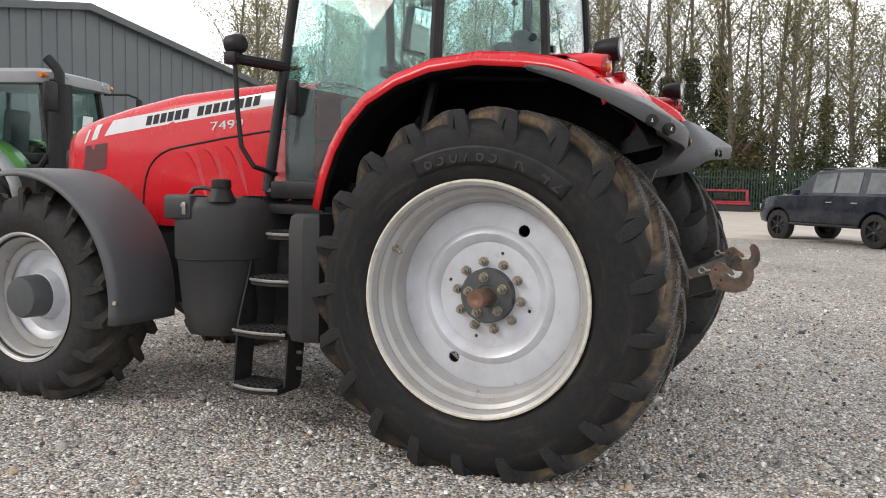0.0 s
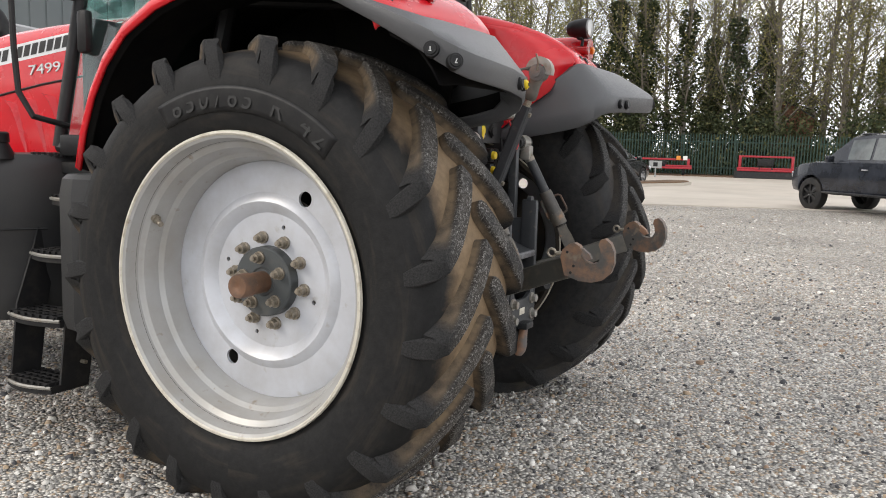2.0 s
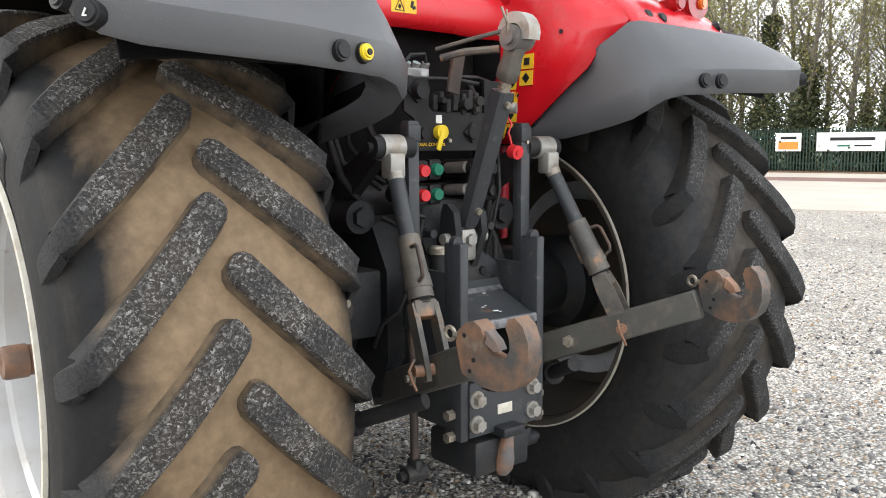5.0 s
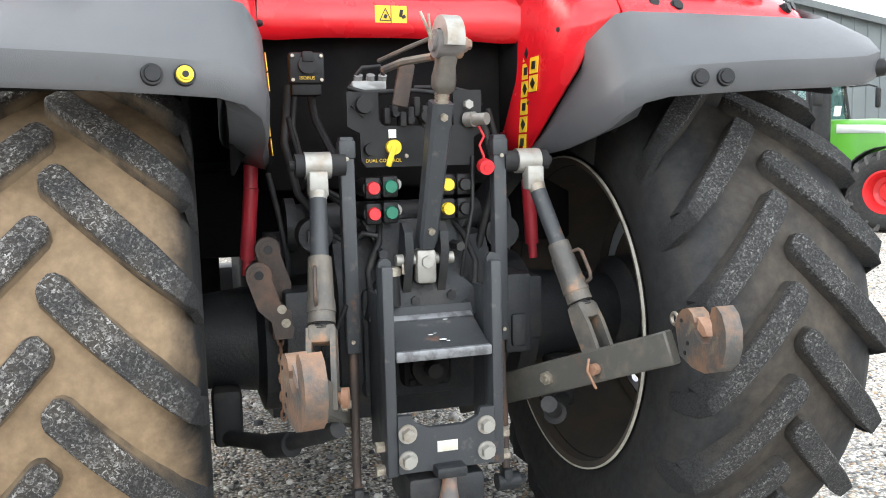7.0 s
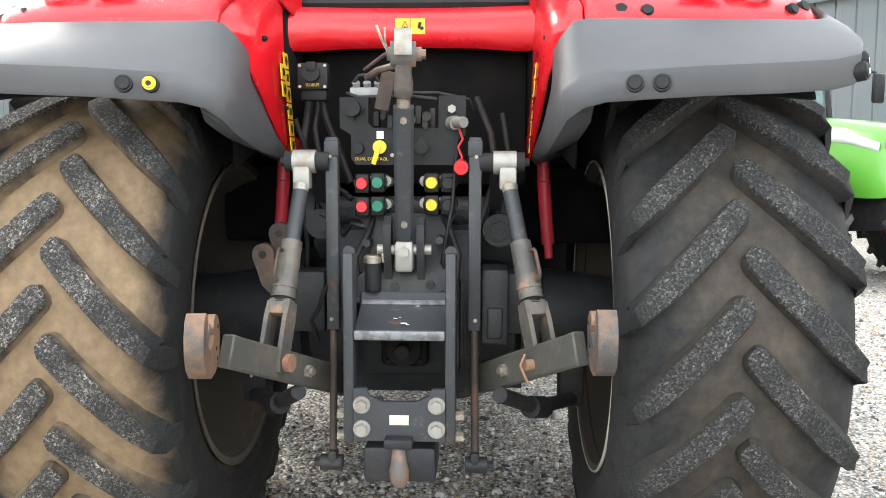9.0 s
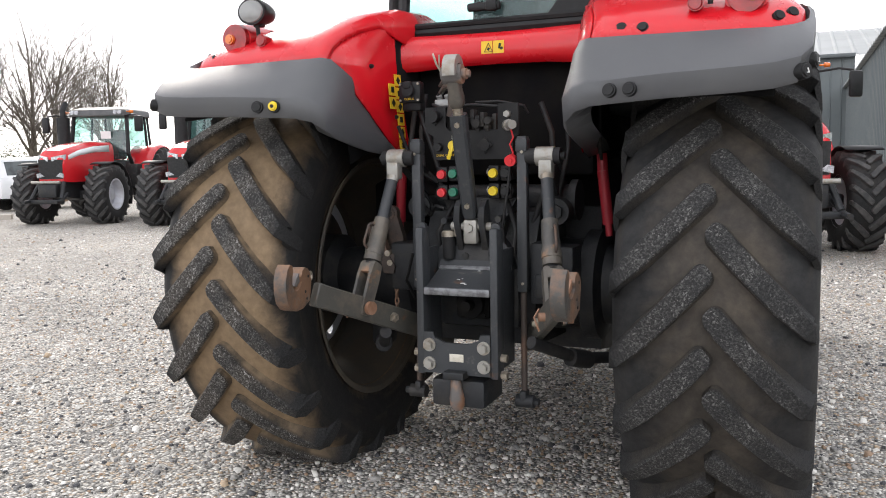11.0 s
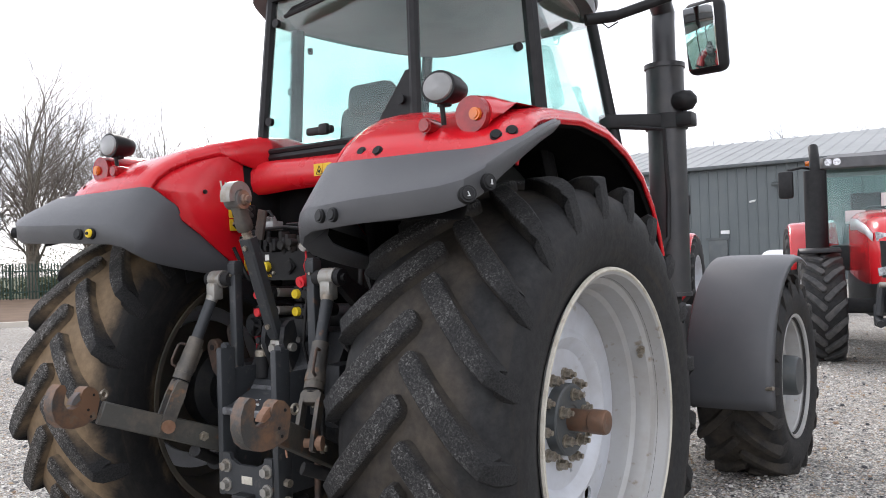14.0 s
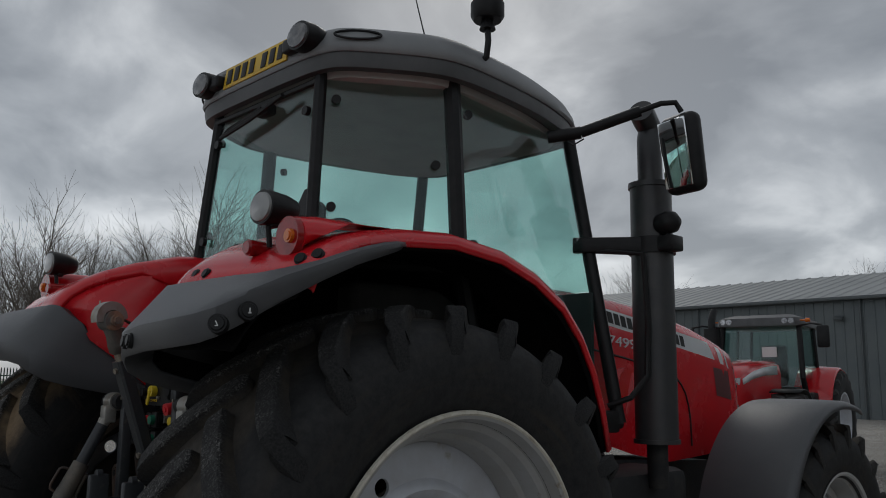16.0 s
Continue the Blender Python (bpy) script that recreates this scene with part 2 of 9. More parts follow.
def gravel_mat(name, dark, light, stone, warm):
    """Crushed stone: cells of many greys with dark gaps."""
    m = bpy.data.materials.new(name)
    m.use_nodes = True
    T = Nodes(m.node_tree)
    p = T.n("ShaderNodeBsdfPrincipled", Roughness=0.85)
    co = T.n("ShaderNodeTexCoord")
    vo = T.n("ShaderNodeTexVoronoi", Scale=stone)
    vo.voronoi_dimensions = "2D"
    T.ln(co.outputs["Object"], vo.inputs["Vector"])
    sep = T.n("ShaderNodeSeparateColor")
    T.ln(vo.outputs["Color"], sep.inputs[0])
    ramp = T.n("ShaderNodeValToRGB")
    els = ramp.color_ramp.elements
    els[0].position, els[0].color = 0.0, (*dark, 1)
    els[1].position, els[1].color = 1.0, (*light, 1)
    els.new(0.45).color = (*[(a + b) / 2 for a, b in zip(dark, light)], 1)
    els.new(0.62).color = (*warm, 1)
    els.new(0.70).color = (*[(a * 0.4 + b * 0.6) for a, b in zip(dark, light)], 1)
    T.ln(sep.outputs[0], ramp.inputs[0])
    gap = T.n("ShaderNodeMapRange", clamp=True)
    for k, v in (("From Min", 0.15), ("From Max", 0.65), ("To Min", 1.08), ("To Max", 0.40)):
        gap.inputs[k].default_value = v
    T.ln(vo.outputs["Distance"], gap.inputs["Value"])
    wide = T.n("ShaderNodeTexNoise", Scale=0.45, Detail=5.0, Roughness=0.6)
    T.ln(co.outputs["Object"], wide.inputs["Vector"])
    wr = T.n("ShaderNodeMapRange", clamp=True)
    for k, v in (("From Min", 0.35), ("From Max", 0.65), ("To Min", 0.86), ("To Max", 1.16)):
        wr.inputs[k].default_value = v
    T.ln(wide.outputs["Fac"], wr.inputs["Value"])
    ml = T.n("ShaderNodeMath", operation="MULTIPLY")
    small = T.n("ShaderNodeTexNoise", Scale=9.0, Detail=6.0, Roughness=0.75)
    T.ln(co.outputs["Object"], small.inputs["Vector"])
    sr = T.n("ShaderNodeMapRange", clamp=True)
    for k, v in (("From Min", 0.32), ("From Max", 0.68), ("To Min", 0.66), ("To Max", 1.36)):
        sr.inputs[k].default_value = v
    T.ln(small.outputs["Fac"], sr.inputs["Value"])
    m0 = T.n("ShaderNodeMath", operation="MULTIPLY")
    T.ln(sr.outputs["Result"], m0.inputs[0])
    T.ln(wr.outputs["Result"], m0.inputs[1])
    T.ln(gap.outputs["Result"], ml.inputs[0])
    T.ln(m0.outputs[0], ml.inputs[1])
    sc = T.n("ShaderNodeVectorMath", operation="SCALE")
    T.ln(ramp.outputs[0], sc.inputs[0])
    T.ln(ml.outputs[0], sc.inputs["Scale"])
    T.ln(sc.outputs[0], p.inputs["Base Color"])
    b = T.n("ShaderNodeBump", Strength=1.0, Distance=0.012, invert=True)
    T.ln(vo.outputs["Distance"], b.inputs["Height"])
    T.ln(b.outputs[0], p.inputs["Normal"])
    o = T.n("ShaderNodeOutputMaterial")
    T.ln(p.outputs[0], o.inputs[0])
    return m


def lug_mat(name, chips, dirt, cover):
    """Tread bars: black rubber whose flat tops are torn into pale flakes, with dirt on the flanks (local x is the axle)."""
    m = bpy.data.materials.new(name)
    m.use_nodes = True
    T = Nodes(m.node_tree)
    p = T.n("ShaderNodeBsdfPrincipled", Roughness=0.8)
    p.inputs["Specular IOR Level"].default_value = 0.3
    co = T.n("ShaderNodeTexCoord")
    sep = T.n("ShaderNodeSeparateXYZ")
    T.ln(co.outputs["Object"], sep.inputs[0])
    ab = T.n("ShaderNodeMath", operation="ABSOLUTE")
    T.ln(sep.outputs["X"], ab.inputs[0])
    flat = T.n("ShaderNodeCombineXYZ")
    T.ln(sep.outputs["Y"], flat.inputs[0])
    T.ln(sep.outputs["Z"], flat.inputs[1])
    rad = T.n("ShaderNodeVectorMath", operation="LENGTH")
    T.ln(flat.outputs[0], rad.inputs[0])

    def ranged(src, lo, hi, a, b):
        r = T.n("ShaderNodeMapRange", clamp=True)
        for k, v in (("From Min", lo), ("From Max", hi), ("To Min", a), ("To Max", b)):
            r.inputs[k].default_value = v
        T.ln(src, r.inputs["Value"])
        return r.outputs["Result"]

    def times(a, b):
        n = T.n("ShaderNodeMath", operation="MULTIPLY")
        T.ln(a, n.inputs[0])
        T.ln(b, n.inputs[1])
        return n.outputs[0]

    def mixed(fac, a, b):
        mx = T.n("ShaderNodeMix", data_type="RGBA")
        ca = [i for i in mx.inputs if i.type == "RGBA" and i.name == "A"][0]
        cb = [i for i in mx.inputs if i.type == "RGBA" and i.name == "B"][0]
        T.ln(fac, mx.inputs[0])
        for c, v in ((ca, a), (cb, b)):
            if isinstance(v, tuple):
                c.default_value = (*v, 1)
            else:
                T.ln(v, c)
        return [o for o in mx.outputs if o.type == "RGBA"][0]

    warp = T.n("ShaderNodeTexNoise", Scale=60.0, Detail=4.0)
    T.ln(co.outputs["Object"], warp.inputs["Vector"])
    shift = T.n("ShaderNodeVectorMath", operation="MULTIPLY_ADD")
    shift.inputs[1].default_value = (0.035, 0.035, 0.035)
    T.ln(warp.outputs["Color"], shift.inputs[0])
    T.ln(co.outputs["Object"], shift.inputs[2])
    vo = T.n("ShaderNodeTexVoronoi", Scale=205.0)
    T.ln(shift.outputs[0], vo.inputs["Vector"])
    sc = T.n("ShaderNodeSeparateColor")
    T.ln(vo.outputs["Color"], sc.inputs[0])
    wide = T.n("ShaderNodeTexNoise", Scale=11.0, Detail=6.0, Roughness=0.6)
    T.ln(co.outputs["Object"], wide.inputs["Vector"])
    fine = T.n("ShaderNodeTexNoise", Scale=150.0, Detail=5.0, Roughness=0.7)
    T.ln(co.outputs["Object"], fine.inputs["Vector"])
    rubber = mixed(ranged(fine.outputs["Fac"], 0.35, 0.7, 0.0, 1.0), (0.010, 0.010, 0.011), (0.036, 0.036, 0.036))
    # flakes on the tops, fewer towards the shoulder
    top = times(ranged(rad.outputs["Value"], 0.878, 0.889, 0.0, 1.0), ranged(ab.outputs[0], 0.22, 0.31, 1.0, 0.1))
    worn = times(top, ranged(wide.outputs["Fac"], 0.34, 0.58, 0.35, 1.0))
    flake = times(ranged(sc.outputs[0], 0.42, 0.95, 0.0, chips), ranged(fine.outputs["Fac"], 0.40, 0.56, 0.15, 1.0))
    tone = mixed(ranged(sc.outputs[1], 0.2, 0.9, 0.0, 1.0), (0.13, 0.127, 0.124), (0.40, 0.393, 0.38))
    body = mixed(times(flake, worn), rubber, tone)
    # dried dirt on the flanks and feet of the bars
    low = times(ranged(rad.outputs["Value"], 0.870, 0.888, cover, cover * 0.10), ranged(ab.outputs[0], 0.20, 0.285, 1.0, 0.0))
    body = mixed(times(low, ranged(wide.outputs["Fac"], 0.36, 0.60, 0.2, 1.0)), body, dirt)
    T.ln(body, p.inputs["Base Color"])
    hgt = T.n("ShaderNodeMath", operation="ADD")
    T.ln(sc.outputs[0], hgt.inputs[0])
    T.ln(fine.outputs["Fac"], hgt.inputs[1])
    b = T.n("ShaderNodeBump", Strength=0.7, Distance=0.004)
    T.ln(hgt.outputs[0], b.inputs["Height"])
    T.ln(b.outputs[0], p.inputs["Normal"])
    o = T.n("ShaderNodeOutputMaterial")
    T.ln(p.outputs[0], o.inputs[0])
    return m


def leaf_mat(name, a, b, vary):
    """Thin leaves that let light through, each of its own shade."""
    m = bpy.data.materials.new(name)
    m.use_nodes = True
    T = Nodes(m.node_tree)
    g = T.n("ShaderNodeNewGeometry")
    r = T.n("ShaderNodeValToRGB")
    r.color_ramp.elements[0].color, r.color_ramp.elements[1].color = lin([c * (1 - vary) for c in b]), lin(a)
    r.color_ramp.elements.new(0.5).color = lin(b)
    T.ln(g.outputs["Random Per Island"], r.inputs[0])
    p = T.n("ShaderNodeBsdfPrincipled", Roughness=0.7)
    t = T.n("ShaderNodeBsdfTranslucent")
    T.ln(r.outputs[0], p.inputs["Base Color"])
    T.ln(r.outputs[0], t.inputs["Color"])
    mx = T.n("ShaderNodeMixShader", Fac=0.45)
    T.ln(p.outputs[0], mx.inputs[1])
    T.ln(t.outputs[0], mx.inputs[2])
    o = T.n("ShaderNodeOutputMaterial")
    T.ln(mx.outputs[0], o.inputs[0])
    return m


M = {}
M["red"] = mat("red_paint", (0.58, 0.008, 0.016), 0.26, coat=0.25, spec=0.4, second=(0.50, 0.035, 0.04), scale=3.0, amount=0.35, lo=0.45, hi=0.8, rvar=0.15, bump=0.04, bump_scale=180)
M["tankp"] = mat("black_tank_plastic", (0.022, 0.0225, 0.024), 0.5, second=(0.034, 0.033, 0.032), scale=4, amount=0.8, bump=0.2, bump_scale=300)
M["plastic"] = mat("grey_black_plastic", (0.070, 0.072, 0.078), 0.42, second=(0.088, 0.089, 0.093), scale=2.2, amount=0.8, bump=0.25, bump_scale=420, third=(0.075, 0.073, 0.070), tscale=30, tlo=0.68, thi=0.8)
M["liner"] = mat("liner_and_shade_black", (0.005, 0.005, 0.006), 0.9, second=(0.013, 0.012, 0.010), scale=6.0, amount=0.7, bump=0.2, spec=0.15)
M["black"] = mat("black_frame", (0.009, 0.009, 0.010), 0.48, spec=0.28, second=(0.020, 0.020, 0.020), scale=14, amount=0.5, bump=0.05)
M["dusty"] = mat("dusty_black", (0.015, 0.015, 0.016), 0.65, spec=0.3, second=(0.07, 0.062, 0.052), scale=9, amount=0.6, lo=0.5, hi=0.8, bump=0.2)
M["cast"] = mat("dark_grey_casting", (0.016, 0.0175, 0.020), 0.5, spec=0.35, second=(0.045, 0.040, 0.034), scale=11, amount=0.8, lo=0.48, hi=0.75, bump=0.5, bump_scale=90)
M["bar"] = mat("grey_painted_steel", (0.036, 0.039, 0.043), 0.46, spec=0.4, second=(0.12, 0.112, 0.10), scale=24, amount=0.7, lo=0.6, hi=0.75, bump=0.25, third=(0.12, 0.055, 0.03), tscale=12, tlo=0.66, thi=0.76)
M["stack"] = mat("sooty_stack_paint", (0.030, 0.031, 0.034), 0.42, second=(0.055, 0.052, 0.05), scale=7, amount=0.7, bump=0.08)
M["drust"] = mat("dark_rusty_bracket", (0.055, 0.042, 0.036), 0.65, 0.2, second=(0.13, 0.075, 0.05), scale=9, amount=0.8, lo=0.48, hi=0.66, bump=0.5)
M["claw"] = mat("worn_grey_rusty_claw", (0.075, 0.072, 0.068), 0.5, 0.3, second=(0.23, 0.127, 0.075), scale=6, amount=0.9, lo=0.40, hi=0.53, bump=0.5, bump_scale=70, third=(0.20, 0.16, 0.12), tscale=18, tlo=0.60, thi=0.70)
M["steel"] = mat("bright_steel", (0.32, 0.31, 0.285), 0.45, 0.5, second=(0.22, 0.17, 0.12), scale=18, amount=0.8, lo=0.5, hi=0.7, bump=0.2)
M["linkgrey"] = mat("dirty_olive_grey_steel", (0.062, 0.060, 0.053), 0.55, second=(0.13, 0.105, 0.08), scale=16, amount=0.7, lo=0.5, hi=0.72, bump=0.35, third=(0.15, 0.075, 0.04), tscale=9, tlo=0.62, thi=0.74)
M["zinc"] = mat("zinc_nut", (0.40, 0.36, 0.30), 0.45, 0.7, second=(0.20, 0.17, 0.13), scale=60, amount=0.9, bump=0.3)
M["rust"] = mat("rusty_steel", (0.24, 0.125, 0.075), 0.65, 0.25, second=(0.36, 0.22, 0.15), scale=9, amount=0.9, lo=0.42, hi=0.62, bump=0.5, bump_scale=70, third=(0.14, 0.13, 0.125), tscale=5, tlo=0.52, thi=0.6)
M["worn"] = mat("worn_grey_brown_steel", (0.14, 0.122, 0.10), 0.55, 0.35, second=(0.07, 0.068, 0.066), scale=9, amount=0.9, lo=0.42, hi=0.62, bump=0.4, bump_scale=70, third=(0.26, 0.15, 0.09), tscale=14, tlo=0.60, thi=0.70)
M["shaft"] = mat("rust_brown_shaft", (0.21, 0.115, 0.072), 0.5, 0.4, second=(0.13, 0.09, 0.068), scale=20, amount=0.9, bump=0.4)
M["rim"] = mat("silver_rim_paint", (0.58, 0.60, 0.645), 0.36, 0.15, second=(0.44, 0.44, 0.45), scale=5, amount=0.8, lo=0.4, hi=0.7, bump=0.06, third=(0.40, 0.385, 0.36), tscale=16, tlo=0.66, thi=0.78)
M["rim_in"] = mat("dark_inner_rim", (0.055, 0.05, 0.043), 0.75, second=(0.085, 0.065, 0.045), scale=5, amount=0.9, bump=0.3)
M["darklens"] = mat("dark_lamp_lens", (0.07, 0.07, 0.075), 0.12, 0.0, second=(0.12, 0.12, 0.12), scale=40, amount=0.6, coat=0.5)
M["barrel"] = mat("grey_beige_rim_barrel", (0.40, 0.40, 0.395), 0.36, 0.15, second=(0.34, 0.325, 0.30), scale=6, amount=0.9, lo=0.4, hi=0.7, bump=0.08, third=(0.25, 0.21, 0.16), tscale=22, tlo=0.64, thi=0.76)
M["lip"] = mat("cream_worn_rim_lip", (0.58, 0.55, 0.47), 0.5, second=(0.36, 0.30, 0.22), scale=22, amount=0.8, lo=0.5, hi=0.72, bump=0.15)
M["lug_l"] = lug_mat("flaked_tread_rubber", 1.0, (0.24, 0.175, 0.11), 0.85)
M["lug"] = lug_mat("worn_tread_rubber", 0.50, (0.085, 0.07, 0.054), 0.6)
M["tyre_l"] = tyre_mat("muddy_tyre_rubber", (0.275, 0.192, 0.115), 0.80, 0.55, 0.03, 0.18, 0.31)
M["tyre_r"] = tyre_mat("dusty_tyre_rubber", (0.115, 0.093, 0.070), 0.44, 1.15)
M["tyre"] = tyre_mat("tyre_rubber", (0.07, 0.06, 0.05), 0.25)
M["roof"] = mat("grey_cab_roof", (0.19, 0.195, 0.20), 0.45, second=(0.23, 0.232, 0.235), scale=4, amount=0.7, bump=0.12, bump_scale=200)
M["glass"] = glass("green_tinted_glass", (0.80, 0.925, 0.905))
M["lens"] = mat("lamp_lens", (0.22, 0.22, 0.215), 0.14, 0.0, second=(0.24, 0.24, 0.23), scale=40, amount=0.6, coat=0.6)
M["amber"] = mat("amber_lens", (0.66, 0.15, 0.01), 0.18, coat=0.6, second=(0.6, 0.12, 0.01), scale=30, amount=0.6)
M["redlens"] = mat("red_lens", (0.34, 0.010, 0.012), 0.15, coat=0.2, second=(0.15, 0.005, 0.006), scale=30, amount=0.6)
M["yellow"] = mat("yellow_plastic", (0.78, 0.58, 0.02), 0.45, second=(0.6, 0.42, 0.03), scale=15, amount=0.5)
M["label"] = mat("yellow_label", (0.78, 0.50, 0.02), 0.5, second=(0.7, 0.42, 0.04), scale=12, amount=0.5)
M["white"] = mat("white_paint", (0.76, 0.76, 0.75), 0.4, second=(0.66, 0.66, 0.65), scale=6, amount=0.6)
M["decal"] = mat("silver_white_decal", (0.68, 0.69, 0.70), 0.3, second=(0.60, 0.60, 0.61), scale=4, amount=0.6, coat=0.3)
M["ink"] = mat("black_print", (0.010, 0.010, 0.011), 0.5, spec=0.3, second=(0.02, 0.02, 0.02), scale=20)
M["grille"] = mat("dark_red_grille", (0.12, 0.012, 0.015), 0.5, second=(0.03, 0.01, 0.01), scale=220, amount=0.9, lo=0.45, hi=0.55)
M["cred"] = mat("red_cap", (0.62, 0.02, 0.03), 0.4, second=(0.5, 0.02, 0.02), scale=30)
M["cgreen"] = mat("green_cap", (0.01, 0.17, 0.10), 0.4, second=(0.01, 0.12, 0.07), scale=30)
M["seat"] = mat("dark_seat_cloth", (0.035, 0.037, 0.04), 0.9, second=(0.05, 0.05, 0.052), scale=9, amount=0.8)
M["inner"] = mat("grey_cab_lining", (0.060, 0.062, 0.060), 0.8, second=(0.08, 0.08, 0.078), scale=7, bump=0.1)
M["lining"] = mat("pale_grey_headlining", (0.44, 0.44, 0.42), 0.9, second=(0.38, 0.38, 0.365), scale=6, bump=0.1)
M["edge"] = mat("scuffed_steel_edge", (0.20, 0.205, 0.215), 0.42, 0.4, second=(0.09, 0.09, 0.095), scale=26, amount=0.9, lo=0.48, hi=0.62, bump=0.3)
M["hubgrey"] = mat("blue_grey_hub_paint", (0.062, 0.069, 0.072), 0.5, second=(0.10, 0.095, 0.085), scale=14, amount=0.7, lo=0.5, hi=0.75, bump=0.2)
M["mirror"] = mat("mirror_glass", (0.85, 0.87, 0.87), 0.02, 1.0)
M["number"] = mat("yellow_number_plate", (0.72, 0.46, 0.03), 0.4, second=(0.6, 0.38, 0.03), scale=10)
M["gravel"] = gravel_mat("crushed_gravel", (0.150, 0.144, 0.135), (0.86, 0.82, 0.75), 60.0, (0.52, 0.39, 0.27))
M["concrete"] = mat("pale_concrete", (0.50, 0.45, 0.39), 0.85, second=(0.42, 0.38, 0.33), scale=0.5, amount=0.9, bump=0.2, bump_scale=30, third=(0.54, 0.50, 0.44), tscale=0.15)
M["redway"] = mat("reddish_asphalt", (0.22, 0.13, 0.11), 0.9, second=(0.17, 0.11, 0.095), scale=1.5, amount=0.9, bump=0.3)
M["soil"] = mat("bare_brown_soil", (0.17, 0.105, 0.062), 0.95, second=(0.11, 0.07, 0.042), scale=1.2, amount=0.9, bump=1.0, bump_scale=9)
M["grass"] = mat("rough_grass", (0.055, 0.075, 0.028), 0.95, second=(0.085, 0.085, 0.04), scale=0.6, amount=0.9, bump=1.0, bump_scale=14)
M["clad"] = mat("grey_green_cladding", (0.098, 0.115, 0.120), 0.5, second=(0.115, 0.13, 0.132), scale=0.7, amount=0.9, bump=0.05)
M["trim"] = mat("dark_grey_trim", (0.07, 0.08, 0.085), 0.45, second=(0.09, 0.10, 0.10), scale=2)
M["sheet"] = mat("light_grey_roof_sheet", (0.30, 0.31, 0.31), 0.55, second=(0.24, 0.25, 0.25), scale=0.35, amount=0.8)
M["fence"] = mat("green_fence_paint", (0.006, 0.030, 0.020), 0.5, second=(0.012, 0.042, 0.030), scale=3)
M["bark"] = mat("grey_brown_bark", (0.17, 0.15, 0.12), 0.95, second=(0.10, 0.088, 0.068), scale=7, amount=0.9, bump=1.0, bump_scale=16)
M["impred"] = mat("faded_red_implement", (0.36, 0.018, 0.03), 0.45, second=(0.28, 0.02, 0.03), scale=6, amount=0.8)
M["twig"] = mat("grey_twig_bark", (0.16, 0.14, 0.122), 0.95, second=(0.12, 0.105, 0.088), scale=3, amount=0.9)
M["ivy"] = leaf_mat("dark_ivy_leaf", (0.11, 0.125, 0.055), (0.050, 0.070, 0.030), 0.5)
M["leaf"] = leaf_mat("young_poplar_leaf", (0.37, 0.33, 0.125), (0.23, 0.22, 0.08), 0.35)
M["scrub"] = leaf_mat("hedge_leaf", (0.085, 0.085, 0.045), (0.06, 0.07, 0.035), 0.45)
M["green"] = mat("bright_green_paint", (0.10, 0.33, 0.035), 0.3, coat=0.4, second=(0.09, 0.28, 0.04), scale=3, amount=0.6)
M["bred"] = mat("tractor_red_paint", (0.56, 0.012, 0.018), 0.25, coat=0.4, second=(0.48, 0.015, 0.02), scale=3, amount=0.6)
M["rimred"] = mat("red_rim_paint", (0.58, 0.02, 0.025), 0.35, second=(0.48, 0.02, 0.02), scale=5)
M["skirt"] = mat("dark_roof_skirt", (0.060, 0.061, 0.063), 0.5, second=(0.08, 0.08, 0.082), scale=5, bump=0.1)
M["carblue"] = mat("slate_grey_car_paint", (0.012, 0.014, 0.020), 0.25, 0.1, coat=0.35, spec=0.35, second=(0.03, 0.034, 0.045), scale=3)
M["cargrey"] = mat("dark_grey_car_paint", (0.009, 0.010, 0.012), 0.25, 0.1, coat=0.35, spec=0.35, second=(0.016, 0.017, 0.02), scale=3)
M["carglass"] = mat("dark_car_glass", (0.07, 0.085, 0.085), 0.05, coat=0.5, second=(0.03, 0.035, 0.036), scale=2)
M["carwhite"] = mat("white_car_paint", (0.75, 0.76, 0.77), 0.22, coat=0.7, second=(0.7, 0.71, 0.72), scale=3)
M["alloy"] = mat("black_alloy", (0.025, 0.025, 0.027), 0.3, 0.5, second=(0.05, 0.05, 0.05), scale=20)
M["alloy2"] = mat("silver_alloy", (0.5, 0.5, 0.51), 0.3, 0.7, second=(0.4, 0.4, 0.41), scale=20)
M["orange"] = mat("orange_banner", (0.72, 0.28, 0.04), 0.6, second=(0.66, 0.24, 0.04), scale=2)
M["redban"] = mat("red_banner", (0.55, 0.02, 0.03), 0.6, second=(0.48, 0.02, 0.03), scale=2)
M["brick"] = mat("old_red_brick", (0.30, 0.15, 0.10), 0.9, second=(0.24, 0.11, 0.075), scale=2)


# ---- mesh helpers ----
def R3(rx=0, ry=0, rz=0):
    return Euler([radians(a) for a in (rx, ry, rz)]).to_matrix().to_4x4()


def box(bm, c, s, rot=(0, 0, 0), bev=0.0, seg=2):
    m = Matrix.Translation(c) @ R3(*rot) @ Matrix.Diagonal((*s, 1))
    vs = bmesh.ops.create_cube(bm, size=1.0, matrix=m)["verts"]
    if bev:
        es = list({e for v in vs for e in v.link_edges})
        bmesh.ops.bevel(bm, geom=es, offset=bev, segments=seg, affect="EDGES", profile=0.5)


def cyl(bm, p, q, r, r2=None, n=16, cap=True):
    p, q = Vector(p), Vector(q)
    d = q - p
    m = Matrix.Translation((p + q) / 2) @ d.to_track_quat("Z", "Y").to_matrix().to_4x4()
    bmesh.ops.create_cone(bm, cap_ends=cap, cap_tris=False, segments=n, radius1=r, radius2=r if r2 is None else r2, depth=d.length, matrix=m)


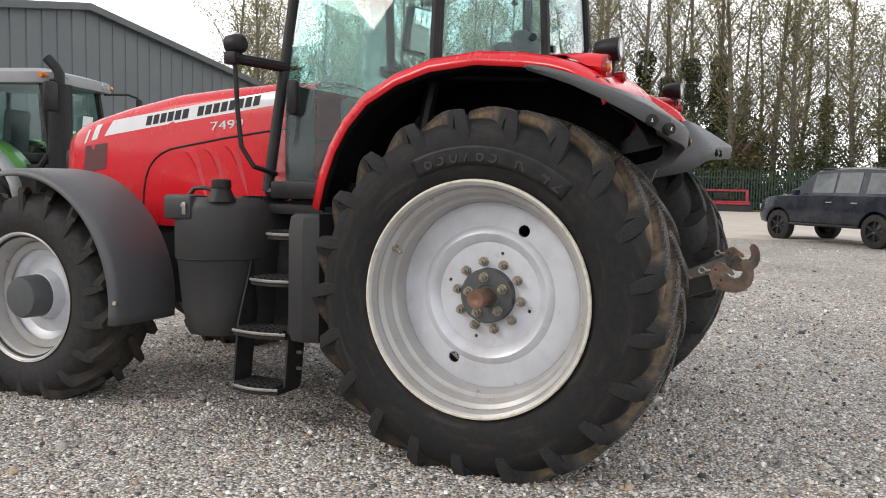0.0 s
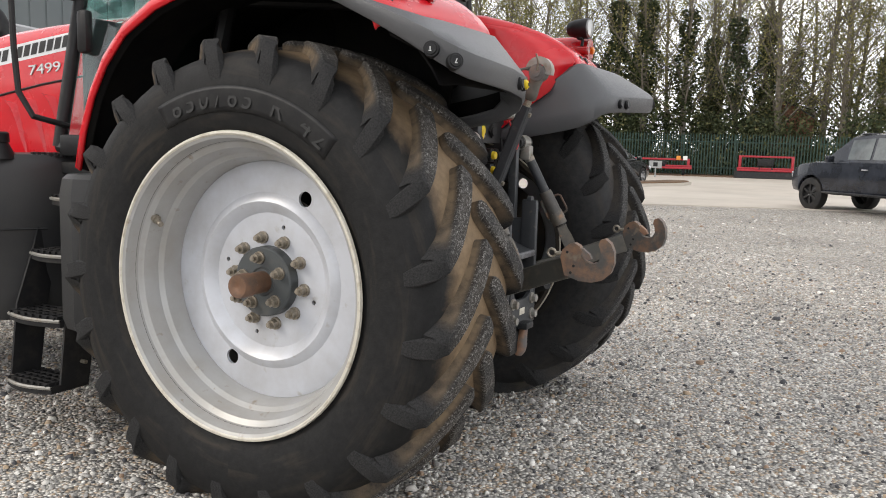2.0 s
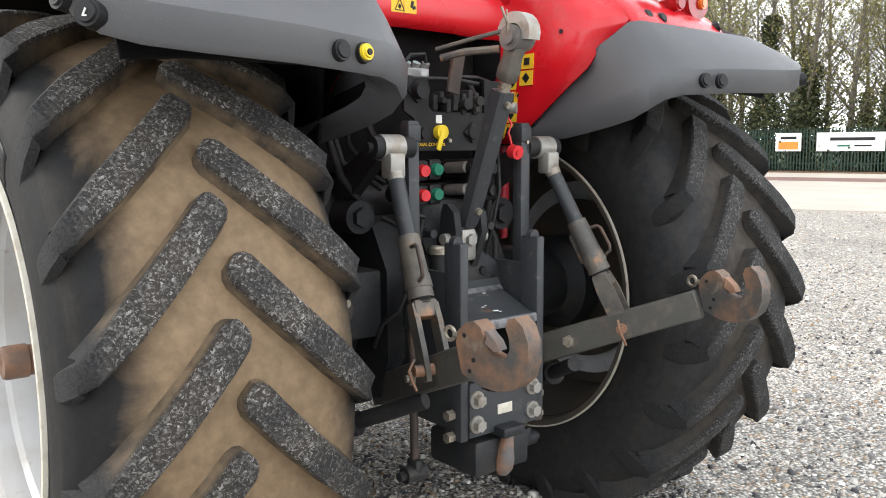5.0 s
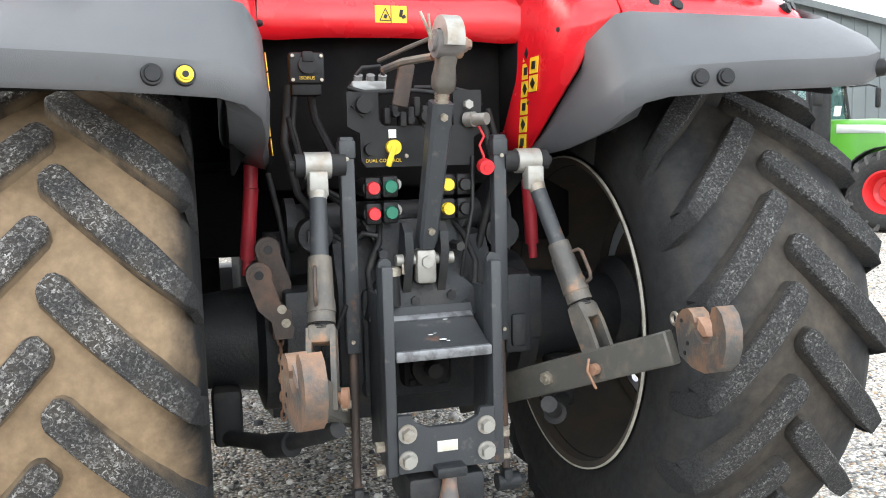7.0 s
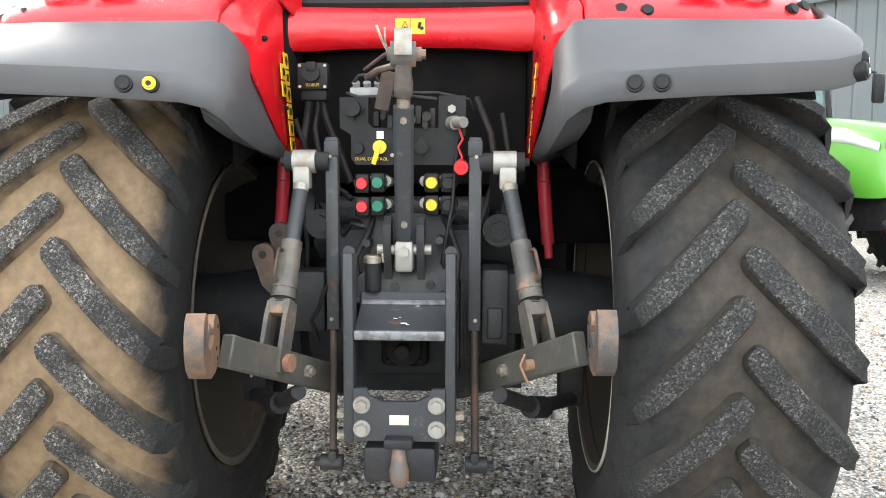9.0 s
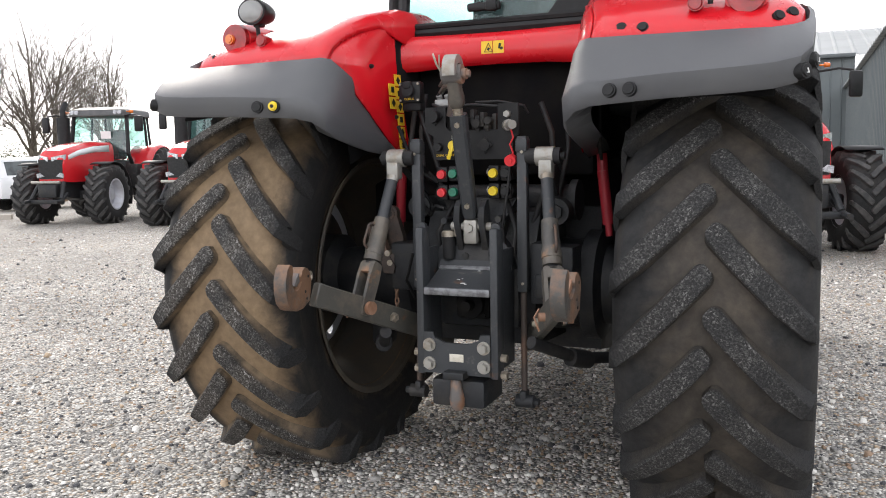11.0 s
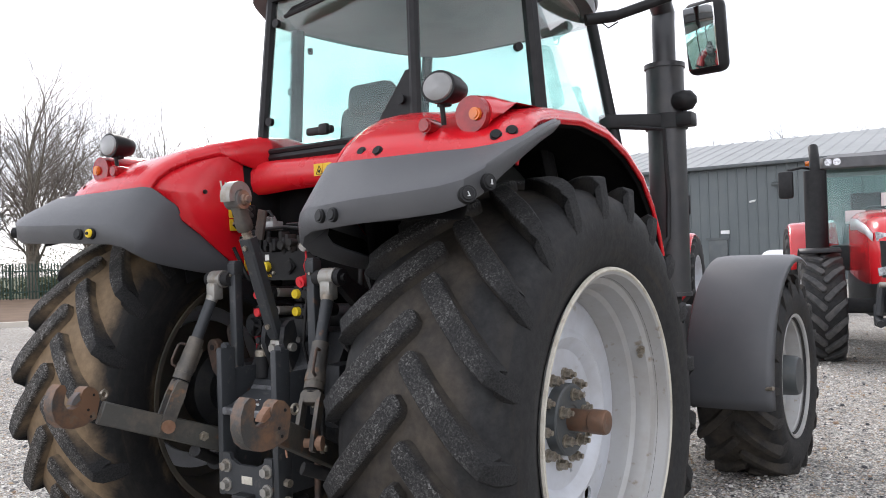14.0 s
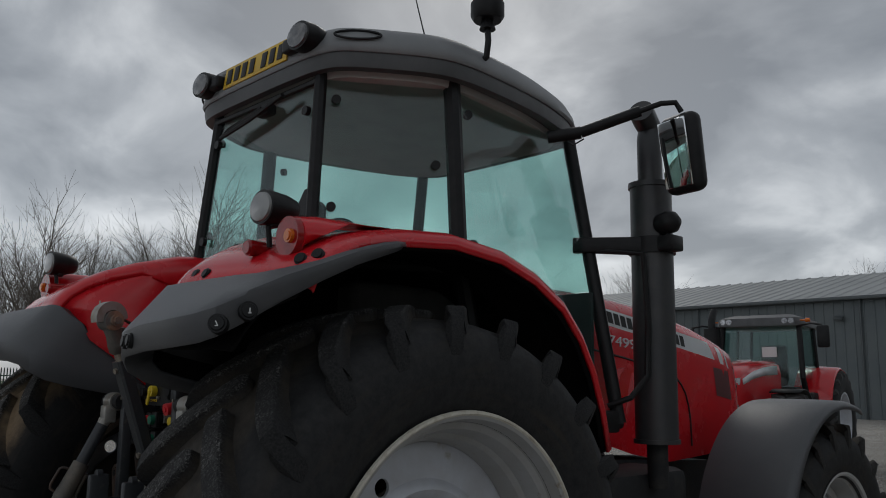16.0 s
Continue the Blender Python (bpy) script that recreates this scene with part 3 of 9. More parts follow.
def tube(bm, pts, r, n=8, r_end=None):
    """A round tube along points, closed at both ends."""
    pts = [Vector(p) for p in pts]
    rings, prev = [], None
    for i, p in enumerate(pts):
        d = (pts[min(i + 1, len(pts) - 1)] - pts[max(i - 1, 0)]).normalized()
        if prev is None:
            a = d.orthogonal().normalized()
        else:
            a = (prev - d * prev.dot(d)).normalized()
        prev = a
        b = d.cross(a)
        rr = r if r_end is None else r + (r_end - r) * i / (len(pts) - 1)
        rings.append([bm.verts.new(p + (a * math.cos(2 * math.pi * k / n) + b * math.sin(2 * math.pi * k / n)) * rr) for k in range(n)])
    skin(bm, rings)


def skin(bm, rings, closed=True, cap=True):
    n = len(rings[0])
    for a, b in zip(rings, rings[1:]):
        for k in range(n if closed else n - 1):
            bm.faces.new((a[k], a[(k + 1) % n], b[(k + 1) % n], b[k]))
    if cap and closed:
        bm.faces.new(rings[0][::-1])
        bm.faces.new(rings[-1])


def loft(bm, rings, closed=True, cap=True):
    skin(bm, [[bm.verts.new(p) for p in r] for r in rings], closed, cap)


def prism(bm, poly, axis, a, b):
    """A polygon in the plane across axis ('x': (y, z), 'y': (x, z), 'z': (x, y)), drawn out from a to b."""
    put = {"x": lambda p, v: (v, p[0], p[1]), "y": lambda p, v: (p[0], v, p[1]), "z": lambda p, v: (p[0], p[1], v)}[axis]
    loft(bm, [[put(p, a) for p in poly], [put(p, b) for p in poly]])


def lathe(bm, prof, n=48, c=(0, 0, 0), closed=False):
    """Turns (x, r) points round the x axis through c."""
    cols = []
    for k in range(n):
        t = 2 * math.pi * k / n
        cols.append([bm.verts.new((c[0] + x, c[1] + r * math.sin(t), c[2] + r * math.cos(t))) for x, r in prof])
    m = len(prof)
    for k in range(n):
        a, b = cols[k], cols[(k + 1) % n]
        for i in range(m if closed else m - 1):
            j = (i + 1) % m
            if prof[i][1] < 1e-6 and prof[j][1] < 1e-6:
                continue
            bm.faces.new((a[i], a[j], b[j], b[i]))
    if any(r < 1e-6 for _, r in prof):
        bmesh.ops.remove_doubles(bm, verts=bm.verts[:], dist=1e-6)


def done(name, bm, material, parent=None, label="", smooth=38, m=None, fix=True):
    if fix:
        bmesh.ops.recalc_face_normals(bm, faces=bm.faces[:])
    me = bpy.data.meshes.new(name)
    bm.to_mesh(me)
    bm.free()
    me.materials.append(material)
    if smooth:
        me.polygons.foreach_set("use_smooth", [True] * len(me.polygons))
        me.set_sharp_from_angle(angle=radians(smooth))
    ob = new(name, me)
    if parent:
        ob.parent = parent
    if m is not None:
        ob.matrix_basis = m
    if label:
        ob["label"] = label
    return ob


def part(name, bm, material, parent, label="", smooth=38, m=None, fix=True):
    return done(name, bm, material, parent, label, smooth, m, fix)


def again(ob, parent, m=None):
    """Another part on the same mesh."""
    o = new(ob.name.split(".")[0], ob.data)
    o.parent = parent
    if m is not None:
        o.matrix_basis = m
    if "label" in ob:
        o["label"] = ob["label"]
    return o


def thicken(ob, t, off=-1.0):
    md = ob.modifiers.new("thickness", "SOLIDIFY")
    md.thickness, md.offset = t, off
    return ob


def letters(name, body, size, m, material, parent, depth=0.001, align="CENTER"):
    """Raised writing, as a mesh."""
    cu = bpy.data.curves.new(name, "FONT")
    cu.body, cu.size, cu.extrude, cu.align_x, cu.align_y = body, size, depth, align, "CENTER"
    tmp = bpy.data.objects.new(name, cu)
    scene.collection.objects.link(tmp)
    dg = bpy.context.evaluated_depsgraph_get()
    me = bpy.data.meshes.new_from_object(tmp.evaluated_get(dg))
    bpy.data.objects.remove(tmp)
    me.materials.clear()
    me.materials.append(material)
    ob = new(name, me)
    ob.parent = parent
    ob.matrix_basis = m
    return ob


def thing(name, label, category, group="", at=None, kind=""):
    e = new(name)
    e.empty_display_size = 0.2
    if at is not None:
        e.matrix_basis = at
    return tagged(e, label, category, group, kind)


# ---- main tractor: wheels ----
HUB_Z, AXLE_X = 0.833, 0.942
tractor = thing("tractor", "red farm tractor with grey mudguard extensions and muddy rear tyres", "tractor")


def tyre_profile(W, R, rb, shoulder=0.055):
    """Half section of a tyre body, from the crown out over the sidewall to the bead: (x, r)."""
    h = W / 2
    return [(0.0, R), (h * 0.35, R - 0.004), (h * 0.62, R - 0.014), (h * 0.80, R - 0.030), (h * 0.92, R - shoulder), (h * 0.985, R - shoulder * 1.9), (h, rb + (R - rb) * 0.48),
            (h * 0.985, rb + (R - rb) * 0.30), (h * 0.95, rb + (R - rb) * 0.15), (h * 0.90, rb + (R - rb) * 0.05), (h * 0.87, rb - 0.012), (h * 0.80, rb - 0.03)]


def full_profile(W, R, rb):
    half = tyre_profile(W, R, rb)
    return [(-x, r) for x, r in half[::-1]] + half[1:]


def radius_at(prof, w):
    for (x0, r0), (x1, r1) in zip(prof, prof[1:]):
        if x0 <= w <= x1 and x1 > x0:
            return r0 + (r1 - r0) * (w - x0) / (x1 - x0)
    return prof[6][1]


def lug_mesh(bm, prof, W, h, side, a0, sweep, width, floor=None, steps=9, turn=0.0):
    """One tread bar: a rounded nose beside the crown's middle, a straight slanted bar, and a foot that fades down the sidewall."""
    half, R = W / 2, prof[0][1]
    rings = []
    stations = [(0.0, 0.50, 0.010), (0.022, 0.82, 0.003), (0.06, 1.0, 0.0)] + [(0.06 + 0.94 * k / (steps - 2), 1.0, 0.0) for k in range(1, steps - 1)]
    for s, wid, sink in stations:
        w = s * half * 0.90
        r0 = radius_at(prof, w)
        top = R + h * (1.0 - 0.22 * s * s - 0.25 * s ** 8) - sink
        ang = a0 - sweep * s ** 0.92
        wid *= 1.0 - 0.22 * max(0.0, s - 0.75) / 0.25
        ht, hb = width * 0.45 * wid, width * 0.58 * wid
        lx = 0.68 - 0.22 * s
        ring = []
        for rr, off in ((r0 - 0.012, -hb), (r0 + (top - r0) * 0.35, -ht * 1.06), (top - 0.006, -ht), (top, -ht * 0.84), (top, ht * 0.84), (top - 0.006, ht), (r0 + (top - r0) * 0.35, ht * 1.06), (r0 - 0.012, hb)):
            ring.append((rr, ang + off * math.sqrt(1 - lx * lx) / R + turn, side * (w + off * lx)))
        rings.append(ring)
    # over the shoulder and down the sidewall
    for slant, (dr, x0, out, wid, lift, turned) in zip((0.34, 0.2, 0.08, 0.0), ((0.024, 0.945, 0.005, 0.78, 0.36, 0.012), (0.058, 0.970, 0.006, 0.85, 0.0, 0.025), (0.100, 0.985, 0.004, 0.85, 0.0, 0.035), (0.145, 0.985, 0.0005, 0.6, 0.0, 0.045))):
        ht, hb = width * 0.45 * wid, width * 0.60 * wid
        ring = []
        for q, off in ((-0.012, -hb), (out * 0.4, -ht * 1.06), (out * 0.9, -ht), (out, -ht * 0.8), (out, ht * 0.8), (out * 0.9, ht), (out * 0.4, ht * 1.06), (-0.012, hb)):
            ring.append((R - dr - off * slant * 0.5 + (h * lift if q > 0 else -0.004), a0 - sweep - turned + off / R + turn, side * (half * x0 + q)))
        rings.append(ring)
    out = []
    for ring in rings:
        row = []
        for rr, t, x in ring:
            z = rr * math.cos(t)
            row.append((x, rr * math.sin(t), z if floor is None else max(z, floor)))
        out.append(row)
    loft(bm, out)


def drill(ob, cuts):
    """Takes the solid in cuts out of ob's mesh for good."""
    bmesh.ops.recalc_face_normals(cuts, faces=cuts.faces[:])
    me = bpy.data.meshes.new("cut")
    cuts.to_mesh(me)
    cuts.free()
    tmp = bpy.data.objects.new("cut", me)
    scene.collection.objects.link(tmp)
    tmp.parent = ob
    md = ob.modifiers.new("bore", "BOOLEAN")
    md.operation, md.object, md.solver = "DIFFERENCE", tmp, "EXACT"
    bpy.context.view_layer.update()
    got = bpy.data.meshes.new_from_object(ob.evaluated_get(bpy.context.evaluated_depsgraph_get()))
    ob.modifiers.clear()
    ob.data = got
    bpy.data.objects.remove(tmp)


def hub_ring(bm, r, n, x0, x1, nr, seg=6, turn=0.0):
    for k in range(n):
        t = turn + 2 * math.pi * k / n
        cyl(bm, (x0, r * math.sin(t), r * math.cos(t)), (x1, r * math.sin(t), r * math.cos(t)), nr, n=seg)


def rear_wheel(side, turn, tyre_material):
    """side: -1 left, 1 right. Local x is the axle, pointing out of the tractor."""
    W, R, rb = 0.645, 0.858, 0.552
    at = pose(side * AXLE_X, 0, HUB_Z)
    floor = -HUB_Z + 0.002
    prof = tyre_profile(W, R, rb)
    bm = bmesh.new()
    o = side
    # disc: flat face with a pressed ring, dished hub seat and two big holes cut through
    face = [(0.085, 0.0), (0.085, 0.225), (0.085, 0.258), (0.112, 0.286), (0.120, 0.302), (0.114, 0.318), (0.100, 0.336), (0.100, 0.425), (0.090, 0.452)]
    back = [(x - 0.012, r) for x, r in face[::-1]]
    lathe(bm, [(o * x, r) for x, r in face + back], 72)
    wheel = part("rear_wheel", bm, M["rim"], tractor, "silver steel wheel disc with a pressed ring", 30, m=at)
    # barrel of the rim
    bm = bmesh.new()
    out = [(0.302, 0.556), (0.306, 0.545), (0.300, 0.533), (0.272, 0.527), (0.250, 0.520), (0.238, 0.500), (0.205, 0.488), (0.180, 0.484), (0.165, 0.468), (0.130, 0.458), (0.085, 0.452), (-0.02, 0.455), (-0.13, 0.47),
           (-0.19, 0.49), (-0.26, 0.525), (-0.296, 0.533), (-0.302, 0.556)]
    front, rear = out[:11], out[10:]
    lathe(bm, [(o * x, r) for x, r in front + [(x, r + 0.010) for x, r in front[1:][::-1]]], 96, closed=True)
    part("rim_barrel", bm, M["barrel"], wheel, "stepped grey-beige rim barrel", 30)
    # inner half and disc back are much darker than the outer face
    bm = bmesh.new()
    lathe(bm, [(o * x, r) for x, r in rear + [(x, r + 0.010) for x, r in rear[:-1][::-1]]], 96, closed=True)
    part("rim_barrel", bm, M["rim_in"], wheel, "dark brown-grey inner half of the rim", 30)
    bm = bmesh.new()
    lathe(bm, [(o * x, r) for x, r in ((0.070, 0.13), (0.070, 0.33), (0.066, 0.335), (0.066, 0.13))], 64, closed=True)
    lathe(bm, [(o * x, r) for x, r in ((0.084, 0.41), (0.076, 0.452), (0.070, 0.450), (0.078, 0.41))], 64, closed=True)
    part("disc_back", bm, M["rim_in"], wheel, "dark brown-grey back of the disc")
    bm = bmesh.new()
    lathe(bm, [(o * x, r) for x, r in ((0.299, 0.560), (0.309, 0.557), (0.3105, 0.549), (0.306, 0.5435), (0.299, 0.546))], 96, closed=True)
    part("rim_lip", bm, M["lip"], wheel, "cream worn rim edge")
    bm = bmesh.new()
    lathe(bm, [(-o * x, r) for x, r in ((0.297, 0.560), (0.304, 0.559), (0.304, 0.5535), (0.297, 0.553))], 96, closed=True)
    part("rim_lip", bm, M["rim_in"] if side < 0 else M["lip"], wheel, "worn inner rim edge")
    # tyre body, flattened where it stands
    bm = bmesh.new()
    lathe(bm, full_profile(W, R, rb), 120)
    for v in bm.verts:
        if v.co.z < floor:
            v.co.z = floor
            v.co.x *= 1.03
    part("tyre", bm, tyre_material, wheel, "brown mud dried between the bars of the tread" if side < 0 else "dark rubber with a little dried mud", 50)
    # tread bars
    n, bars = 21, M["lug_l"] if side < 0 else M["lug"]
    shared = {}
    for sd in (-1, 1):
        for k in range(n):
            t = turn + 2 * math.pi * (k + (0.5 if sd > 0 else 0.0)) / n
            low = math.cos(t) < -0.72 or math.cos(t - 0.35) < -0.72
            if low:
                bm = bmesh.new()
                lug_mesh(bm, prof, W, 0.042, sd, 0.0, 0.352, 0.078, floor, turn=t)
                part("tread_bar", bm, bars, wheel)
            elif sd in shared:
                again(shared[sd], wheel, R3(-math.degrees(t - shared[sd, "t"]), 0, 0))
            else:
                bm = bmesh.new()
                lug_mesh(bm, prof, W, 0.042, sd, 0.0, 0.352, 0.078, turn=0.0)
                shared[sd] = part("tread_bar", bm, bars, wheel, m=R3(-math.degrees(t), 0, 0))
                shared[sd, "t"] = 0.0
    # hub, nuts, shaft
    bm = bmesh.new()
    lathe(bm, [(o * x, r) for x, r in ((0.08, 0.0), (0.08, 0.134), (0.125, 0.132), (0.131, 0.126), (0.131, 0.055), (0.126, 0.05), (0.126, 0.0))], 48)
    part("hub_flange", bm, M["hubgrey"], wheel, "blue-grey hub flange")
    nut = None
    for k in range(10):
        t = 2 * math.pi * (k + 0.3) / 10
        if nut is None:
            bm = bmesh.new()
            cyl(bm, (0, 0, 0), (0.010, 0, 0), 0.024, n=16)
            cyl(bm, (0.010, 0, 0), (0.034, 0, 0), 0.0185, n=6)
            cyl(bm, (0.034, 0, 0), (0.050, 0, 0), 0.010, n=10)
            nut = part("wheel_nut", bm, M["zinc"], wheel, m=pose(o * 0.085, 0.165 * math.sin(t), 0.165 * math.cos(t), 0, 0 if o > 0 else 180, 0))
        else:
            again(nut, wheel, pose(o * 0.085, 0.165 * math.sin(t), 0.165 * math.cos(t), 0, 0 if o > 0 else 180, 0))
    for k in range(5):
        t = 2 * math.pi * (k + 0.1) / 5
        again(nut, wheel, pose(o * 0.127, 0.092 * math.sin(t), 0.092 * math.cos(t), 0, 0 if o > 0 else 180, 0))
    bm = bmesh.new()
    lathe(bm, [(o * x, r) for x, r in ((0.10, 0.0), (0.10, 0.041), (0.205, 0.041), (0.210, 0.045), (0.262, 0.045), (0.270, 0.041), (0.270, 0.012), (0.262, 0.0))], 28)
    part("axle_shaft", bm, M["shaft"], wheel, "rust brown axle end")
    # holes bored right through the disc
    cuts = bmesh.new()
    for r, t, br in ((0.362, 0.50, 0.029), (0.362, 0.50 + math.pi, 0.029), (0.215, 0.30, 0.0085), (0.215, 0.30 + math.pi / 2, 0.0085), (0.215, 0.30 + math.pi, 0.0085), (0.215, 0.30 + 1.5 * math.pi, 0.0085)):
        y, z = -r * math.sin(t), r * math.cos(t)
        cyl(cuts, (o * 0.04, y, z), (o * 0.15, y, z), br, n=20)
    drill(wheel, cuts)
    bm = bmesh.new()
    cyl(bm, (o * 0.225, 0.445, 0.215), (o * 0.238, 0.405, 0.195), 0.011, n=12)
    cyl(bm, (o * 0.225, 0.450, 0.218), (o * 0.228, 0.436, 0.211), 0.018, n=12)
    part("valve", bm, M["zinc"], wheel)
    return wheel


rear_left = rear_wheel(-1, 0.160, M["tyre_l"])
rear_right = rear_wheel(1, 0.148, M["tyre_r"])
# the size runs round the top of the left sidewall, in grey on a smooth black strip
M["size"] = mat("grey_rubber_lettering", (0.022, 0.022, 0.022), 0.75, second=(0.016, 0.016, 0.016), scale=30, amount=0.8)
bm = bmesh.new()
loft(bm, [[(-x - 0.0012, -r * math.sin(a), r * math.cos(a)) for x, r in ((0.3163, 0.624), (0.3177, 0.644), (0.3200, 0.668), (0.3225, 0.699), (0.3222, 0.712))] for a in [radians(-27 + 2.35 * k) for k in range(30)]], closed=False)
thicken(part("lettering_strip", bm, M["ink"], rear_left, "smooth black strip for the tyre size", 60), 0.002)
for k, ch in enumerate("650/65 R 42"):
    if ch != " ":
        a = math.radians(-20.3 + 5.7 * k)
        letters("tyre_writing", ch, 0.098, Matrix.Rotation(a, 4, "X") @ Matrix.Translation((-0.3214, 0, 0.668)) @ R3(90, 0, -90) @ R3(-6, 0, 0), M["size"], rear_left, 0.0015)


def front_wheel(side, steer):
    W, R, rb, z = 0.52, 0.645, 0.398, 0.617
    at = pose(side * 0.965, 3.0, z, 0, 0, steer)
    o, floor = side, -z + 0.002
    prof = tyre_profile(W, R, rb, 0.045)
    bm = bmesh.new()
    lathe(bm, [(o * x, r) for x, r in ((0.13, 0.0), (0.13, 0.09), (0.125, 0.14), (0.06, 0.16), (0.05, 0.24), (0.08, 0.30), (0.085, 0.335), (0.075, 0.335), (0.07, 0.30), (0.04, 0.24), (0.05, 0.15), (0.06, 0.0))], 56)
    wheel = part("front_wheel", bm, M["rim"], tractor, "silver front wheel disc", 30, m=at)
    bm = bmesh.new()
    out = [(0.236, 0.402), (0.240, 0.394), (0.234, 0.383), (0.205, 0.378), (0.190, 0.362), (0.14, 0.350), (0.10, 0.338), (0.0, 0.335), (-0.12, 0.345), (-0.2, 0.378), (-0.236, 0.402)]
    lathe(bm, [(o * x, r) for x, r in out + [(x, r + 0.009) for x, r in out[1:-1][::-1]]], 72, closed=True)
    part("rim_barrel", bm, M["barrel"], wheel, "grey-beige rim barrel", 30)
    bm = bmesh.new()
    lathe(bm, full_profile(W, R, rb), 96)
    for v in bm.verts:
        if v.co.z < floor:
            v.co.z = floor
    part("tyre", bm, M["tyre_r"], wheel, "dark dusty front tyre", 50)
    n, first = 18, {}
    for sd in (-1, 1):
        for k in range(n):
            t = 2 * math.pi * (k + (0.5 if sd > 0 else 0.0)) / n
            if math.cos(t) < -0.70 or math.cos(t - 0.4) < -0.70:
                bm = bmesh.new()
                lug_mesh(bm, prof, W, 0.036, sd, 0.0, 0.36, 0.058, floor, turn=t, steps=7)
                part("tread_bar", bm, M["lug"], wheel)
            elif sd in first:
                again(first[sd], wheel, R3(-math.degrees(t), 0, 0))
            else:
                bm = bmesh.new()
                lug_mesh(bm, prof, W, 0.036, sd, 0.0, 0.36, 0.058, steps=7)
                first[sd] = part("tread_bar", bm, M["lug"], wheel, m=R3(-math.degrees(t), 0, 0))
    bm = bmesh.new()
    lathe(bm, [(o * x, r) for x, r in ((0.06, 0.0), (0.06, 0.135), (0.24, 0.128), (0.258, 0.118), (0.262, 0.10), (0.262, 0.0))], 36)
    part("hub", bm, M["hubgrey"], wheel, "grey hub drum")
    bm = bmesh.new()
    lathe(bm, [(o * x, r) for x, r in ((0.092, 0.285), (0.104, 0.290), (0.106, 0.333), (0.094, 0.338))], 64, closed=True)
    part("clamp_ring", bm, M["barrel"], wheel, "pale bolted clamp ring", 30)
    nut = None
    for k in range(12):
        t = 2 * math.pi * k / 12
        mm = pose(o * 0.085, 0.318 * math.sin(t), 0.318 * math.cos(t), 0, 0 if o > 0 else 180, 0)
        if nut is None:
            bm = bmesh.new()
            cyl(bm, (0, 0, 0), (0.018, 0, 0), 0.014, n=6)
            nut = part("wheel_nut", bm, M["zinc"], wheel, m=mm)
        else:
            again(nut, wheel, mm)
    # the mudguard turns with the wheel
    bm = bmesh.new()
    rows = []
    for i in range(25):
        a = math.radians(188 - i * (188 - 72) / 24)
        row = []
        for x, dr in ((-0.24, -0.035), (-0.225, -0.008), (-0.15, 0.0), (0.10, 0.0), (0.235, -0.004), (0.265, -0.016), (0.282, -0.045)):
            rr = 0.795 + dr
            row.append((o * x, rr * math.cos(a) * 1.0, rr * math.sin(a)))
        rows.append(row)
    loft(bm, rows, closed=False)
    g = part("front_mudguard", bm, M["plastic"], wheel, "grey plastic front mudguard", 50)
    thicken(g, 0.012)
    bm = bmesh.new()
    cyl(bm, (o * 0.24, -0.78, 0.02), (o * 0.285, -0.80, 0.03), 0.012, n=10)
    part("guard_bolt", bm, M["zinc"], wheel)
    bm = bmesh.new()
    cyl(bm, (o * -0.2, -0.60, 0.4), (o * -0.2, 0.0, 0.0), 0.025, n=8)
    part("mudguard_stay", bm, M["zinc"], wheel)
    return wheel


front_wheel(-1, 0)
front_wheel(1, 0)

# ---- main tractor: mudguards ----
ARCH = [(0.965, 1.24), (0.925, 1.40), (0.865, 1.55), (0.785, 1.68), (0.67, 1.80), (0.50, 1.895), (0.31, 1.958), (0.06, 1.985), (-0.16, 1.968), (-0.33, 1.938), (-0.45, 1.905), (-0.54, 1.865), (-0.60, 1.822), (-0.632, 1.785), (-0.648, 1.745)]


def inner_x(y):
    """Half width at which the mudguard's inner edge stands: wider towards the rear."""
    return 0.385 + 0.14 * min(1.0, max(0.0, (-y - 0.10) / 0.48))


